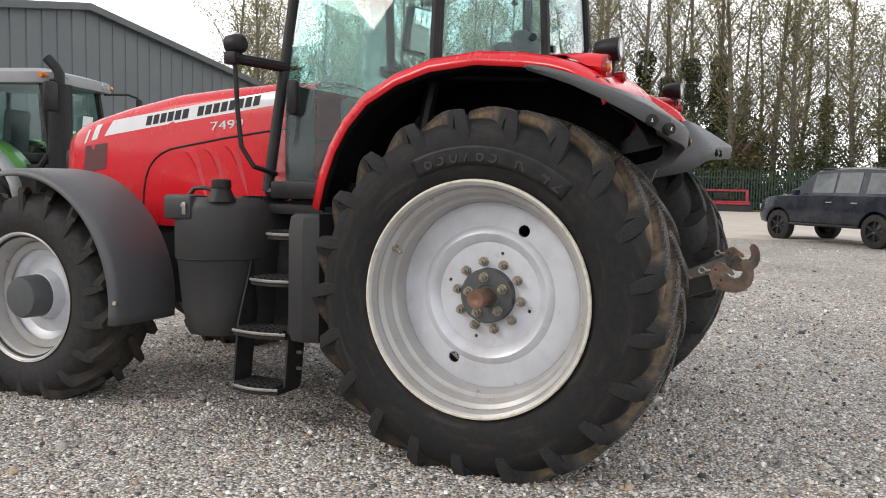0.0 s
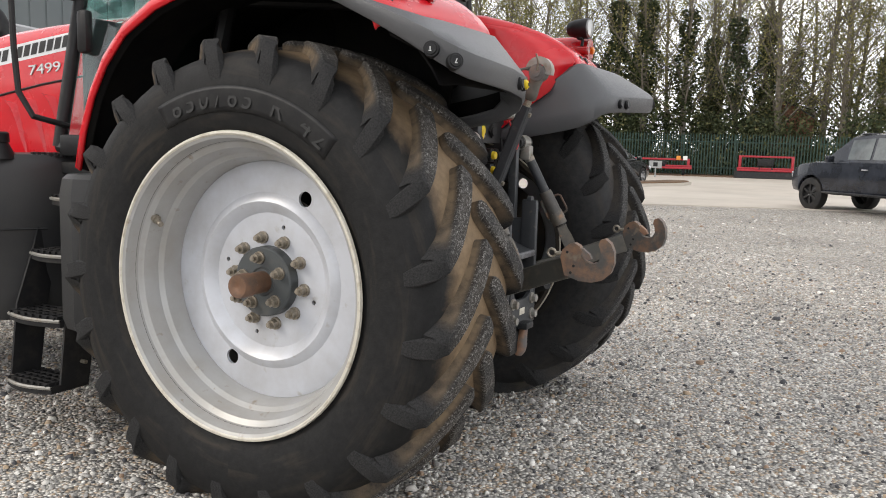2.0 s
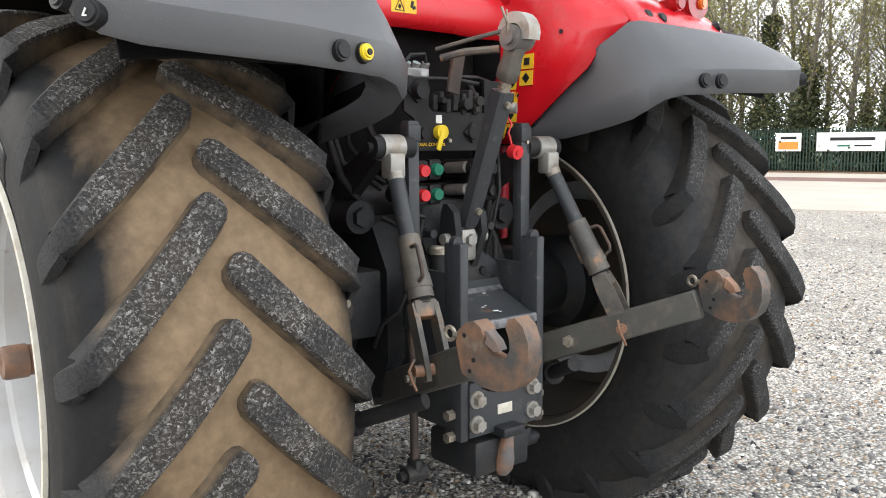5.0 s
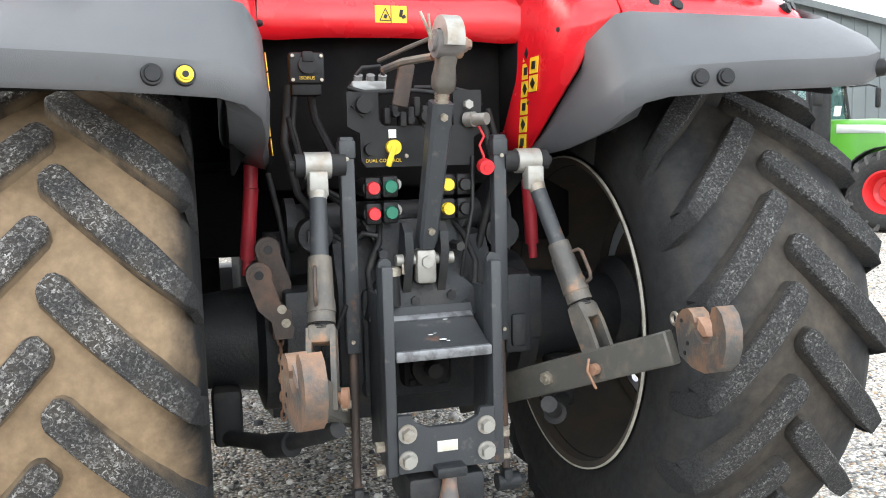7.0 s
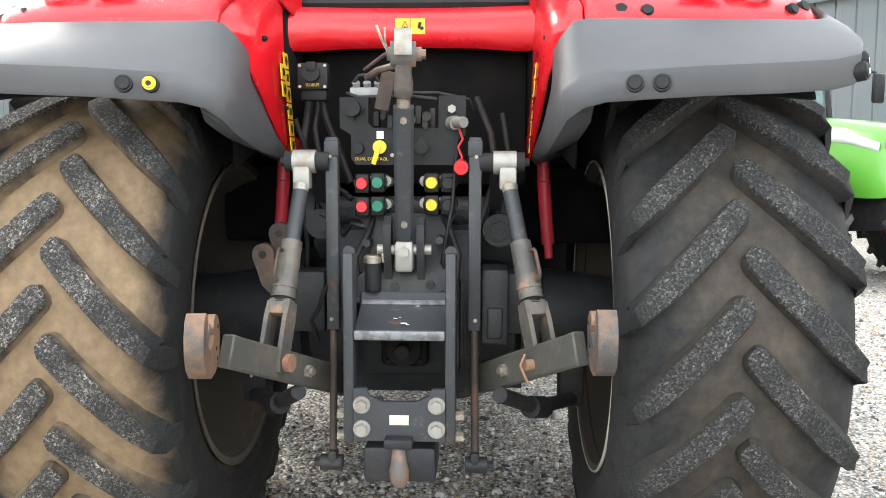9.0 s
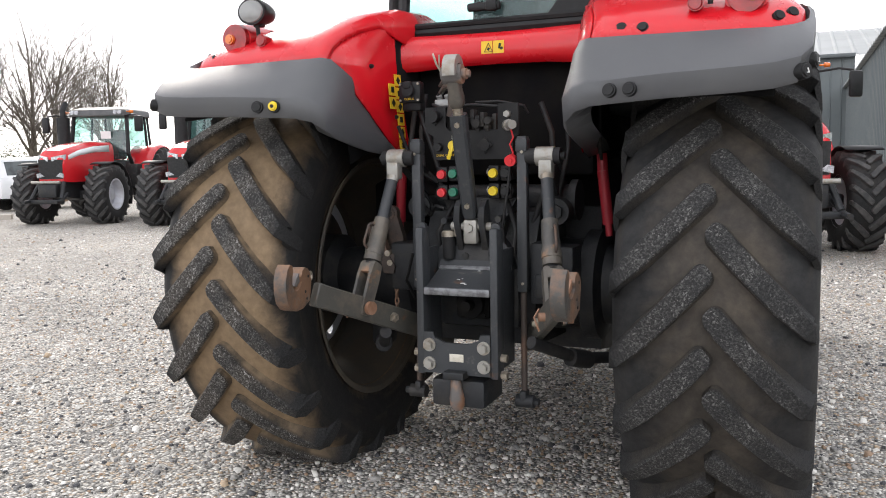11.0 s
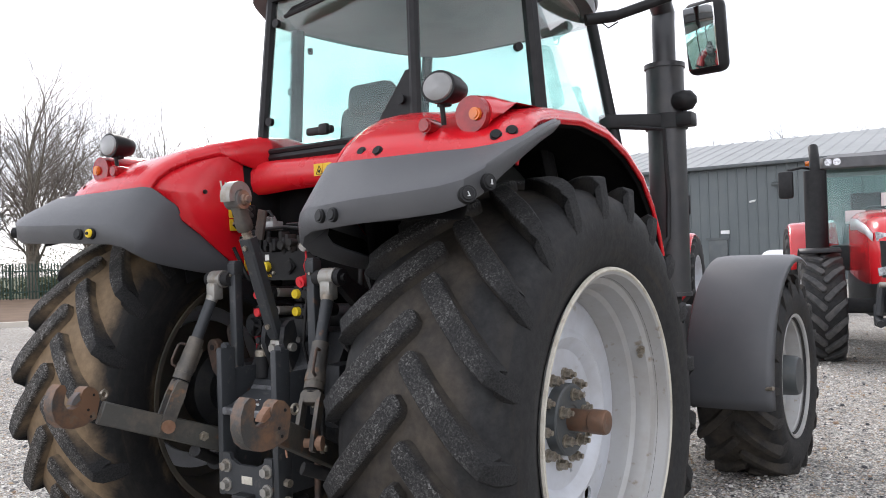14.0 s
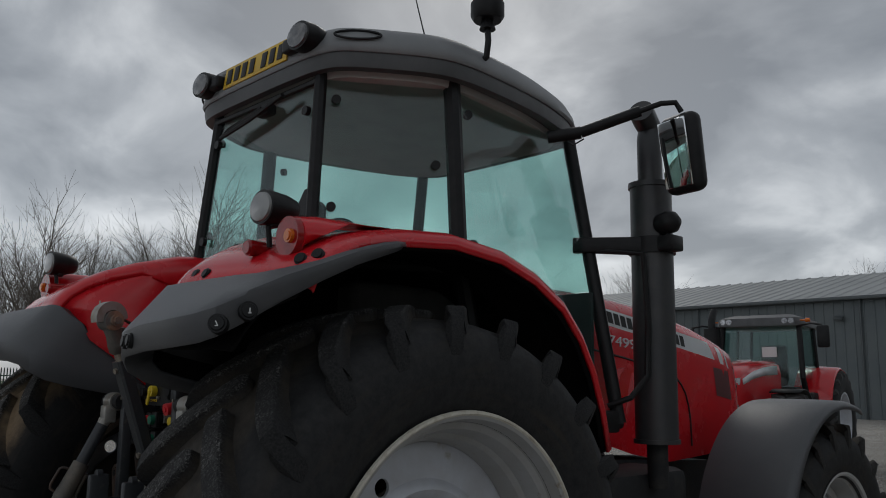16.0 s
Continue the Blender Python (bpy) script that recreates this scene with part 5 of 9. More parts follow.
def roof_ring(z, grow):
    """Plan of the roof at a height: narrow straight rear, slanted corners, square front."""
    base = [(-0.36, -0.085), (-0.52, -0.055), (-0.60, 0.02), (-0.78, 0.30), (-0.80, 0.48), (-0.75, 0.92), (-0.66, 1.26), (-0.56, 1.46), (-0.44, 1.53), (0.44, 1.53), (0.56, 1.46), (0.66, 1.26), (0.75, 0.92), (0.80, 0.48), (0.78, 0.30), (0.60, 0.02), (0.52, -0.055), (0.36, -0.085)]
    for _ in range(2):
        base = [(p[0] * k + q[0] * (1 - k), p[1] * k + q[1] * (1 - k)) for p, q in zip(base, base[1:] + base[:1]) for k in (0.78, 0.22)]
    return [(x * (1 + grow), 0.55 + (y - 0.55) * (1 + grow), z) for x, y in base]


bm = bmesh.new()
loft(bm, [roof_ring(2.770, -0.10), roof_ring(2.768, 0.004), roof_ring(2.78, 0.014), roof_ring(2.815, 0.006), roof_ring(2.855, -0.02), roof_ring(2.885, -0.06), roof_ring(2.912, -0.14), roof_ring(2.934, -0.30), roof_ring(2.945, -0.55)])
roof = part("cab_roof", bm, M["roof"], tractor, "grey plastic cab roof", 45)
bm = bmesh.new()
loft(bm, [roof_ring(2.735, -0.14), roof_ring(2.700, -0.05), roof_ring(2.706, -0.012), roof_ring(2.745, -0.002), roof_ring(2.769, -0.004)])
part("roof_skirt", bm, M["skirt"], roof, "dark lower edge of the roof", 45)
bm = bmesh.new()
loft(bm, [roof_ring(2.688, -0.10), roof_ring(2.74, -0.09)])
part("headlining", bm, M["lining"], roof, "grey headlining")
# rear deck of the roof with lamps and the plate
bm = bmesh.new()
loft(bm, [[(x, y, z) for x, z in ((-0.40, 2.78), (0.40, 2.78), (0.36, 2.90), (-0.36, 2.90))] for y in (-0.075, 0.16)])
part("roof_deck", bm, M["roof"], roof, "grey rear deck of the roof")
for s in (-1, 1):
    bm = bmesh.new()
    loft(bm, [[(s * 0.402 + 0.93 * r * math.cos(a), y, 2.845 + 0.68 * r * math.sin(a)) for a in [2 * math.pi * j / 24 for j in range(24)]] for y, r in ((-0.02, 0.05), (-0.04, 0.075), (-0.09, 0.087), (-0.135, 0.085))])
    box(bm, (s * 0.318, -0.10, 2.835), (0.10, 0.05, 0.06), bev=0.012)
    wl = part("roof_lamp", bm, M["black"], roof, "oval black work lamp", 50)
    bm = bmesh.new()
    loft(bm, [[(s * 0.402 + 0.93 * r * math.cos(a), y, 2.845 + 0.68 * r * math.sin(a)) for a in [2 * math.pi * j / 24 for j in range(24)]] for y, r in ((-0.128, 0.078), (-0.142, 0.070), (-0.147, 0.04))])
    part("lens", bm, M["darklens"], wl, "clear lens")
    bm = bmesh.new()
    tube(bm, [(s * (0.592 + 0.058 * math.cos(a) - 0.010 * math.sin(a)), 0.022 + 0.072 * math.cos(a) + 0.012 * math.sin(a), 2.838 + 0.024 * math.sin(a)) for a in [2 * math.pi * j / 24 for j in range(25)]], 0.0055, 6)
    part("roof_vent", bm, M["black"], roof, "oval vent outline")
bm = bmesh.new()
box(bm, (0.005, -0.088, 2.842), (0.52, 0.008, 0.105), (-8, 0, 0), bev=0.003)
plate = part("number_plate", bm, M["number"], roof, "yellow rear number plate with dark bars")
for k in range(7):
    bm = bmesh.new()
    x = -0.215 + 0.064 * k + (0.035 if k > 3 else 0)
    box(bm, (x + 0.01, -0.0945, 2.842), (0.040, 0.004, 0.072), (-8, 0, 0), bev=0.002)
    part("dark_bar", bm, M["ink"], plate)
bm = bmesh.new()
box(bm, (-0.30, -0.07, 2.85), (0.05, 0.05, 0.07), bev=0.012)
part("plate_lamp", bm, M["roof"], roof, "grey plate lamp")
# beacon, aerial, mirrors
bm = bmesh.new()
tube(bm, [(0.70, 0.53, 2.81), (0.755, 0.54, 2.81), (0.795, 0.55, 2.84), (0.805, 0.55, 2.91), (0.80, 0.55, 2.975)], 0.014, 10)
box(bm, (0.715, 0.53, 2.80), (0.06, 0.09, 0.05), bev=0.01)
cyl(bm, (0.80, 0.55, 2.96), (0.80, 0.55, 3.00), 0.035, 0.025, n=14)
lathe(bm, [(0.0, 0.0), (0.0, 0.06), (0.02, 0.072), (0.075, 0.072), (0.085, 0.06), (0.085, 0.0)], 24, c=(0, 0, 0))
for v in bm.verts:
    if abs(v.co.y) < 0.08 and abs(v.co.z) < 0.08 and v.co.x < 0.1:
        x, y, z = v.co
        v.co = (0.80 + y, 0.55 + z, 3.00 + x)
beacon = part("beacon", bm, M["black"], tractor, "amber beacon on a bent black stalk", 45)
bm = bmesh.new()
lathe(bm, [(0.085, 0.066), (0.14, 0.064), (0.185, 0.056), (0.20, 0.04), (0.204, 0.0)], 24)
for v in bm.verts:
    x, y, z = v.co
    v.co = (0.80 + y, 0.55 + z, 3.00 + x)
part("beacon_dome", bm, M["amber"], beacon, "amber dome")
bm = bmesh.new()
tube(bm, [(0.48, 0.52, 2.90), (0.40, 0.42, 3.42)], 0.004, 6, 0.0015)
part("aerial", bm, M["ink"], roof, "thin black aerial")
for s in (-1, 1):
    # step-side and stack-side mirrors on long arms
    if s > 0:
        bm = bmesh.new()
        tube(bm, [(0.66, 1.12, 2.64), (0.78, 1.22, 2.66)], 0.030, 10)
        tube(bm, [(0.78, 1.22, 2.66), (1.02, 1.36, 2.745)], 0.026, 10)
        tube(bm, [(1.02, 1.36, 2.745), (1.10, 1.41, 2.775), (1.155, 1.445, 2.775), (1.175, 1.46, 2.73)], 0.013, 10)
        tube(bm, [(0.72, 1.17, 2.63), (0.75, 1.20, 2.60), (0.79, 1.23, 2.63)], 0.004, 6)
        arm = part("mirror_arm", bm, M["black"], tractor, "black mirror arm")
        bm = bmesh.new()
        box(bm, (1.155, 1.50, 2.54), (0.23, 0.095, 0.37), (8, 3, -20), bev=0.045, seg=4)
        head = part("mirror_head", bm, M["black"], arm, "black mirror housing", 60)
        bm = bmesh.new()
        box(bm, (1.1385, 1.4555, 2.536), (0.185, 0.012, 0.315), (10, 3, -20), bev=0.005)
        part("mirror_glass", bm, M["mirror"], head, "mirror glass")
    else:
        bm = bmesh.new()
        tube(bm, [(-0.66, 1.43, 2.02), (-0.93, 1.60, 2.045)], 0.032, 8)
        box(bm, (-0.93, 1.61, 2.045), (0.08, 0.08, 0.07), bev=0.01)
        tube(bm, [(-0.93, 1.60, 2.02), (-0.945, 1.57, 1.75), (-0.95, 1.54, 1.55), (-0.93, 1.47, 1.44), (-0.77, 1.43, 1.40)], 0.014, 8)
        arm = part("grab_rail", bm, M["black"], tractor, "black grab rail by the door")
        bm = bmesh.new()
        loft(bm, [[(-0.92 + r * math.cos(a), 1.60 + k, 2.125 + r * math.sin(a)) for a in [2 * math.pi * j / 18 for j in range(18)]] for k, r in ((-0.06, 0.03), (-0.045, 0.05), (0.0, 0.058), (0.05, 0.05), (0.07, 0.02))])
        cyl(bm, (-0.92, 1.60, 2.06), (-0.92, 1.60, 2.11), 0.014, n=8)
        part("door_lamp", bm, M["black"], arm, "round black lamp", 50)
        bm = bmesh.new()
        box(bm, (-0.745, 1.335, 1.84), (0.05, 0.07, 0.20), bev=0.02)
        part("door_handle", bm, M["black"], cab, "black door handle")
# interior
bm = bmesh.new()
box(bm, (0, 0.48, 1.62), (0.50, 0.50, 0.14), (4, 0, 0), bev=0.05, seg=3)
box(bm, (0, 0.25, 1.92), (0.48, 0.13, 0.54), (-8, 0, 0), bev=0.055, seg=3)
box(bm, (0, 0.20, 2.20), (0.26, 0.10, 0.14), (-8, 0, 0), bev=0.045, seg=3)
box(bm, (0, 0.46, 1.42), (0.34, 0.36, 0.26), bev=0.03)
box(bm, (0, 0.85, 1.385), (1.3, 0.7, 0.03), bev=0.005)
part("driver_seat", bm, M["seat"], cab, "dark cloth driver seat", 60)
bm = bmesh.new()
tube(bm, [(0.19 * math.cos(a), 0.98 + 0.19 * math.sin(a) * 0.82, 1.98 + 0.19 * math.sin(a) * 0.57) for a in [2 * math.pi * j / 24 for j in range(25)]], 0.016, 8)
for a in (0.5, 2.6, 4.7):
    tube(bm, [(0, 0.98, 1.96), (0.19 * math.cos(a), 0.98 + 0.19 * math.sin(a) * 0.82, 1.98 + 0.19 * math.sin(a) * 0.57)], 0.014, 6)
tube(bm, [(0, 0.98, 1.96), (0, 1.14, 1.55), (0, 1.18, 1.30)], 0.05, 10)
part("steering_wheel", bm, M["black"], cab, "black steering wheel")
bm = bmesh.new()
box(bm, (0.44, 0.45, 1.72), (0.24, 0.75, 0.30), bev=0.04, seg=3)
box(bm, (0.40, 0.75, 1.93), (0.10, 0.30, 0.08), (12, 0, 0), bev=0.03)
box(bm, (-0.40, 0.40, 1.60), (0.22, 0.6, 0.30), bev=0.04)
box(bm, (0, 1.16, 1.62), (0.9, 0.12, 0.5), bev=0.05)
tube(bm, [(0.46, 0.80, 1.88), (0.47, 0.80, 2.05), (0.46, 0.82, 2.12)], 0.022, 8)
tube(bm, [(0.52, 0.70, 1.88), (0.53, 0.70, 2.02)], 0.018, 8)
part("side_console", bm, M["inner"], cab, "grey side console with levers", 60)
bm = bmesh.new()
box(bm, (0, 0.25, 1.80), (0.80, 0.50, 0.20), bev=0.06)
part("rear_shelf", bm, M["inner"], cab, "grey shelf behind the seat")
for s in (-1, 1):
    bm = bmesh.new()
    box(bm, (s * 0.555, 1.415, 1.62), (0.27, 0.03, 0.60), bev=0.01)
    part("front_wall", bm, M["seat"], cab, "dark front wall of the cab")

# ---- main tractor: rear panels ----
bm = bmesh.new()
prof = [(-0.085, 1.915), (-0.125, 1.895), (-0.142, 1.865), (-0.142, 1.81), (-0.132, 1.775), (-0.11, 1.760), (-0.07, 1.765), (-0.03, 1.90)]
rings = []
for x, up in ((-0.425, 0.0), (-0.36, 0.0), (-0.22, 0.012), (0.0, 0.016), (0.22, 0.012), (0.36, 0.0), (0.425, 0.0)):
    rings.append([(x, y - 0.04 * (abs(x) / 0.425) ** 3, z + (up if z < 1.80 else 0)) for y, z in prof])
loft(bm, rings)
cross = part("rear_cross_panel", bm, M["red"], tractor, "red panel below the rear window", 40)
for k in (-1, 1):
    bm = bmesh.new()
    box(bm, (k * 0.026 - 0.006, -0.1435, 1.843), (0.049, 0.003, 0.052))
    lb = part("warning_label", bm, M["label"], cross, "yellow warning label")
    bm = bmesh.new()
    if k < 0:
        a, b, c = (-0.042, 1.824), (-0.006, 1.824), (-0.024, 1.860)
        for p, q in ((a, b), (b, c), (c, a)):
            tube(bm, [(p[0], -0.146, p[1]), (q[0], -0.146, q[1])], 0.0015, 4)
        box(bm, (-0.024, -0.146, 1.836), (0.010, 0.002, 0.012), (0, 25, 0))
    else:
        box(bm, (0.026, -0.146, 1.846), (0.010, 0.002, 0.022), (0, 12, 0))
        box(bm, (0.034, -0.146, 1.836), (0.012, 0.002, 0.010), (0, -30, 0))
    part("pictogram", bm, M["ink"], lb, "", 0)
for s in (-1, 1):
    # side walls that run from the cross panel down beside the linkage
    bm = bmesh.new()
    rows = []
    for z, xo, yo, xi, yi in ((1.972, 0.403, -0.165, 0.400, -0.09), (1.944, 0.452, -0.328, 0.415, -0.13), (1.910, 0.487, -0.450, 0.42, -0.165), (1.868, 0.512, -0.540, 0.42, -0.185), (1.822, 0.523, -0.603, 0.42, -0.188), (1.785, 0.522, -0.632, 0.42, -0.188), (1.757, 0.512, -0.622, 0.42, -0.188), (1.705, 0.462, -0.575, 0.42, -0.187), (1.635, 0.437, -0.54, 0.418, -0.187), (1.573, 0.432, -0.45, 0.415, -0.185), (1.485, 0.420, -0.34, 0.41, -0.18), (1.395, 0.407, -0.23, 0.402, -0.175)):
        rows.append([(s * xo, yo, z), (s * (xo * 0.22 + xi * 0.78), yo * 0.58 + yi * 0.42, z), (s * (xo * 0.08 + xi * 0.92), yo * 0.2 + yi * 0.8, z), (s * (xi + 0.006), yi, z), (s * xi, yi + 0.02, z), (s * xi, yi + 0.30, z)])
    loft(bm, rows, closed=False)
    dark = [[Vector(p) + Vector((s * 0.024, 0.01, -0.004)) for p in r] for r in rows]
    thicken(part("rear_side_panel", bm, M["red"], tractor, "red side panel beside the linkage", 50), 0.01, 1.0 if s < 0 else -1.0)
    # black copy of the panel, offset towards the wheel, covers its red back
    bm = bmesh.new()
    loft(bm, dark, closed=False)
    thicken(part("panel_back", bm, M["liner"], tractor, "black sheet set behind the red panel", 50), 0.006)
    # a column of yellow labels on the inner face
    for k in range(6):
        for col in range(2 if k in (3, 4) else 1):
            x, y, z = 0.3985 + 0.0040 * k - 0.005 * col, -0.215 - 0.072 * col, 1.44 + 0.056 * k + 0.012 * col
            bm = bmesh.new()
            box(bm, (s * (x + 0.001 * col), y, z), (0.003, 0.062, 0.050), (0, s * 4, 0))
            lb = part("warning_label", bm, M["label"], tractor, "yellow warning label on the red panel", 0)
            bm = bmesh.new()
            box(bm, (s * (x - 0.002 + 0.001 * col), y, z), (0.003, 0.026, 0.024), (45 if k % 2 else 0, s * 4, 0))
            part("pictogram", bm, M["ink"], lb, "", 0)
    # red dampers
    bm = bmesh.new()
    cyl(bm, (s * 0.455, -0.12, 1.32), (s * 0.475, -0.10, 1.10), 0.023, n=16)
    cyl(bm, (s * 0.452, -0.12, 1.39), (s * 0.456, -0.12, 1.32), 0.022, n=14)
    cyl(bm, (s * 0.475, -0.10, 1.10), (s * 0.48, -0.10, 1.05), 0.015, n=10)
    part("damper", bm, M["impred"], tractor, "red cab damper")
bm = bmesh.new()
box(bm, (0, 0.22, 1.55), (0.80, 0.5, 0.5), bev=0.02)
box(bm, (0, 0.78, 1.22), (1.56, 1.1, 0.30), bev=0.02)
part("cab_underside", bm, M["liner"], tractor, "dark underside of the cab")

# ---- main tractor: tank, steps, stack ----
bm = bmesh.new()
plan = [(-0.60, 1.95), (-1.03, 1.95), (-1.09, 1.90), (-1.11, 1.80), (-1.10, 1.69), (-1.04, 1.60), (-0.86, 1.48), (-0.60, 1.42)]
cen = Vector((-0.85, 1.70))
rings = []
for z, k in ((0.47, 0.72), (0.50, 0.78), (0.62, 0.86), (0.90, 0.955), (0.925, 1.0), (1.19, 1.0), (1.235, 0.965), (1.262, 0.86)):
    rings.append([((cen + (Vector(p) - cen) * k).x, (cen + (Vector(p) - cen) * k).y, z) for p in plan])
loft(bm, rings)
tank = part("fuel_tank", bm, M["tankp"], tractor, "dusty black plastic fuel tank", 34)
bm = bmesh.new()
loft(bm, [[(-1.0 + r * math.cos(a), 1.64 + r * math.sin(a), z) for a in [2 * math.pi * j / 24 for j in range(24)]] for z, r in ((1.24, 0.085), (1.29, 0.062), (1.315, 0.05), (1.318, 0.056), (1.358, 0.054), (1.366, 0.045))])
part("filler_cap", bm, M["black"], tank, "black filler cap", 40)
bm = bmesh.new()
tube(bm, [(-0.96, 1.72, 1.25), (-0.97, 1.73, 1.30), (-0.98, 1.77, 1.315), (-0.99, 1.84, 1.312), (-1.0, 1.87, 1.27)], 0.013, 8)
part("carrying_handle", bm, M["tankp"], tank, "moulded black handle", 60)
bm = bmesh.new()
for k in range(11):
    box(bm, (-0.66 - 0.02 * k, 1.455 + 0.012 * k, 1.262), (0.012, 0.10, 0.022), (0, 0, -30))
part("tread_strip", bm, M["black"], tank, "ribbed black tread strip")
bm = bmesh.new()
tube(bm, [(-0.85 + (x + 0.85) * 0.972, 1.70 + (y - 1.70) * 0.972, 0.912) for x, y in plan[1:7]], 0.006, 6)
part("mould_seam", bm, M["black"], tank, "moulded seam")
bm = bmesh.new()
box(bm, (-1.04, 1.86, 1.205), (0.16, 0.20, 0.14), bev=0.02)
tool = part("toolbox_lid", bm, M["tankp"], tank, "black lid with a steel latch")
bm = bmesh.new()
box(bm, (-1.124, 1.80, 1.20), (0.012, 0.025, 0.07), bev=0.003)
box(bm, (-1.130, 1.80, 1.215), (0.010, 0.035, 0.02), bev=0.003)
part("latch", bm, M["steel"], tool, "steel latch")
bm = bmesh.new()
rings = []
for z, k in ((0.50, 0.9), (0.55, 1.0), (1.10, 1.0), (1.17, 0.93), (1.19, 0.8)):
    c2 = Vector((-0.90, 1.06))
    rings.append([((c2 + (Vector(p) - c2) * k).x, (c2 + (Vector(p) - c2) * k).y, z) for p in ((-0.70, 1.17), (-0.98, 1.19), (-1.05, 1.15), (-1.07, 1.05), (-1.03, 0.97), (-0.70, 0.93))])
loft(bm, rings)
part("side_cover", bm, M["tankp"], tractor, "black plastic cover in front of the wheel", 34)
bm = bmesh.new()
for y, yb in ((1.51, 1.52), (1.17, 1.15)):
    loft(bm, [[(x0, y - 0.006, z0), (x1, y - 0.006, z1), (x1, y + 0.006, z1), (x0, y + 0.006, z0)] for (x0, z0, x1, z1) in ((-0.66, 1.22, -0.72, 1.22), (-0.74, 1.10, -0.84, 1.12), (-0.80, 0.80, -0.92, 0.84), (-0.86, 0.55, -1.02, 0.57), (-0.91, 0.22, -1.06, 0.24))])
ladder = part("cab_steps", bm, M["dusty"], tractor, "dusty black cab steps")
for z, x, y0, y1 in ((1.08, -0.80, 1.20, 1.40), (0.825, -0.87, 1.18, 1.46), (0.545, -0.95, 1.17, 1.52), (0.245, -0.99, 1.19, 1.49)):
    bm = bmesh.new()
    n = 9
    edge = [(x - 0.10 - 0.035 * math.sin(math.pi * k / n), y0 + (y1 - y0) * k / n) for k in range(n + 1)]
    prism(bm, [(x + 0.10, y1), (x + 0.10, y0)] + edge, "z", z - 0.045, z - 0.012)
    for k in range(5):
        xx = x + 0.06 - 0.04 * k
        box(bm, (xx, (y0 + y1) / 2, z - 0.006), (0.008, (y1 - y0) * 0.92, 0.02))
    for k in range(7):
        box(bm, (x - 0.02, y0 + (y1 - y0) * (k + 0.5) / 7, z - 0.006), (0.19, 0.006, 0.016))
    st = part("step_tread", bm, M["dusty"], ladder, "dark grid step with a worn metal nose")
    bm = bmesh.new()
    tube(bm, [(a - 0.002, b, z - 0.016) for a, b in edge], 0.009, 6)
    part("step_nose", bm, M["steel"], st, "worn bright step edge")
for y in (1.535, 1.145):
    for z in (0.50, 0.42, 0.33):
        bm = bmesh.new()
        cyl(bm, (-0.95, y - 0.015, z), (-0.95, y + 0.015, z), 0.010, n=8)
        part("bolt", bm, M["zinc"], ladder)
bm = bmesh.new()
box(bm, (-0.62, 1.35, 0.72), (0.20, 0.44, 0.60), bev=0.04)
box(bm, (-0.66, 1.33, 1.20), (0.26, 0.46, 0.06), bev=0.01)
part("battery_box", bm, M["dusty"], tractor, "black box behind the steps")
bm = bmesh.new()
box(bm, (0.66, 1.55, 0.80), (0.36, 0.9, 0.55), bev=0.05)
part("air_tank_box", bm, M["dusty"], tractor, "black box beside the gearbox")

SX, SY = 0.865, 1.675
bm = bmesh.new()
cyl(bm, (SX, SY, 1.21), (SX, SY, 2.455), 0.102, n=32)
cyl(bm, (SX, SY, 2.45), (SX, SY, 2.475), 0.110, n=32)
cyl(bm, (SX, SY, 1.205), (SX, SY, 1.225), 0.110, n=32)
stack = part("exhaust_pipe", bm, M["stack"], tractor, "tall matt black exhaust pipe", 40)
bm = bmesh.new()
tube(bm, [(SX, SY, 2.45), (SX, SY, 2.70), (SX, SY + 0.01, 2.76), (SX, SY - 0.03, 2.80), (SX + 0.02, SY - 0.10, 2.83)], 0.062, 16)
part("tail_pipe", bm, M["stack"], stack, "dark tail pipe")
bm = bmesh.new()
cyl(bm, (SX, SY, 1.00), (SX, SY, 1.21), 0.05, n=16)
part("down_pipe", bm, M["dusty"], stack, "dusty down pipe")
bm = bmesh.new()
box(bm, (SX - 0.09, SY - 0.16, 2.155), (0.44, 0.05, 0.075), (0, 0, 38), bev=0.008)
cyl(bm, (SX, SY, 2.115), (SX, SY, 2.195), 0.114, n=28)
box(bm, (SX + 0.10, SY - 0.03, 2.155), (0.13, 0.10, 0.075), bev=0.01)
br = part("stack_bracket", bm, M["black"], stack, "black stack bracket")
bm = bmesh.new()
loft(bm, [[(SX + 0.12 + k, SY - 0.05 + r * math.cos(a), 2.255 + r * math.sin(a)) for a in [2 * math.pi * j / 18 for j in range(18)]] for k, r in ((-0.07, 0.02), (-0.05, 0.045), (0.0, 0.056), (0.04, 0.05), (0.065, 0.02))])
cyl(bm, (SX + 0.12, SY - 0.05, 2.18), (SX + 0.12, SY - 0.05, 2.25), 0.014, n=8)
part("side_lamp", bm, M["black"], br, "round black lamp", 50)
bm = bmesh.new()
tube(bm, [(0.66, 1.43, 2.13), (0.90, 1.53, 2.10), (0.905, 1.56, 1.75), (0.90, 1.55, 1.52), (0.86, 1.47, 1.42), (0.76, 1.43, 1.38)], 0.014, 8)
part("grab_rail", bm, M["black"], tractor, "black grab rail")
bm = bmesh.new()
box(bm, (0.425, 2.30, 1.27), (0.004, 0.03, 0.10))
part("warning_label", bm, M["label"], hood, "small yellow warning label")

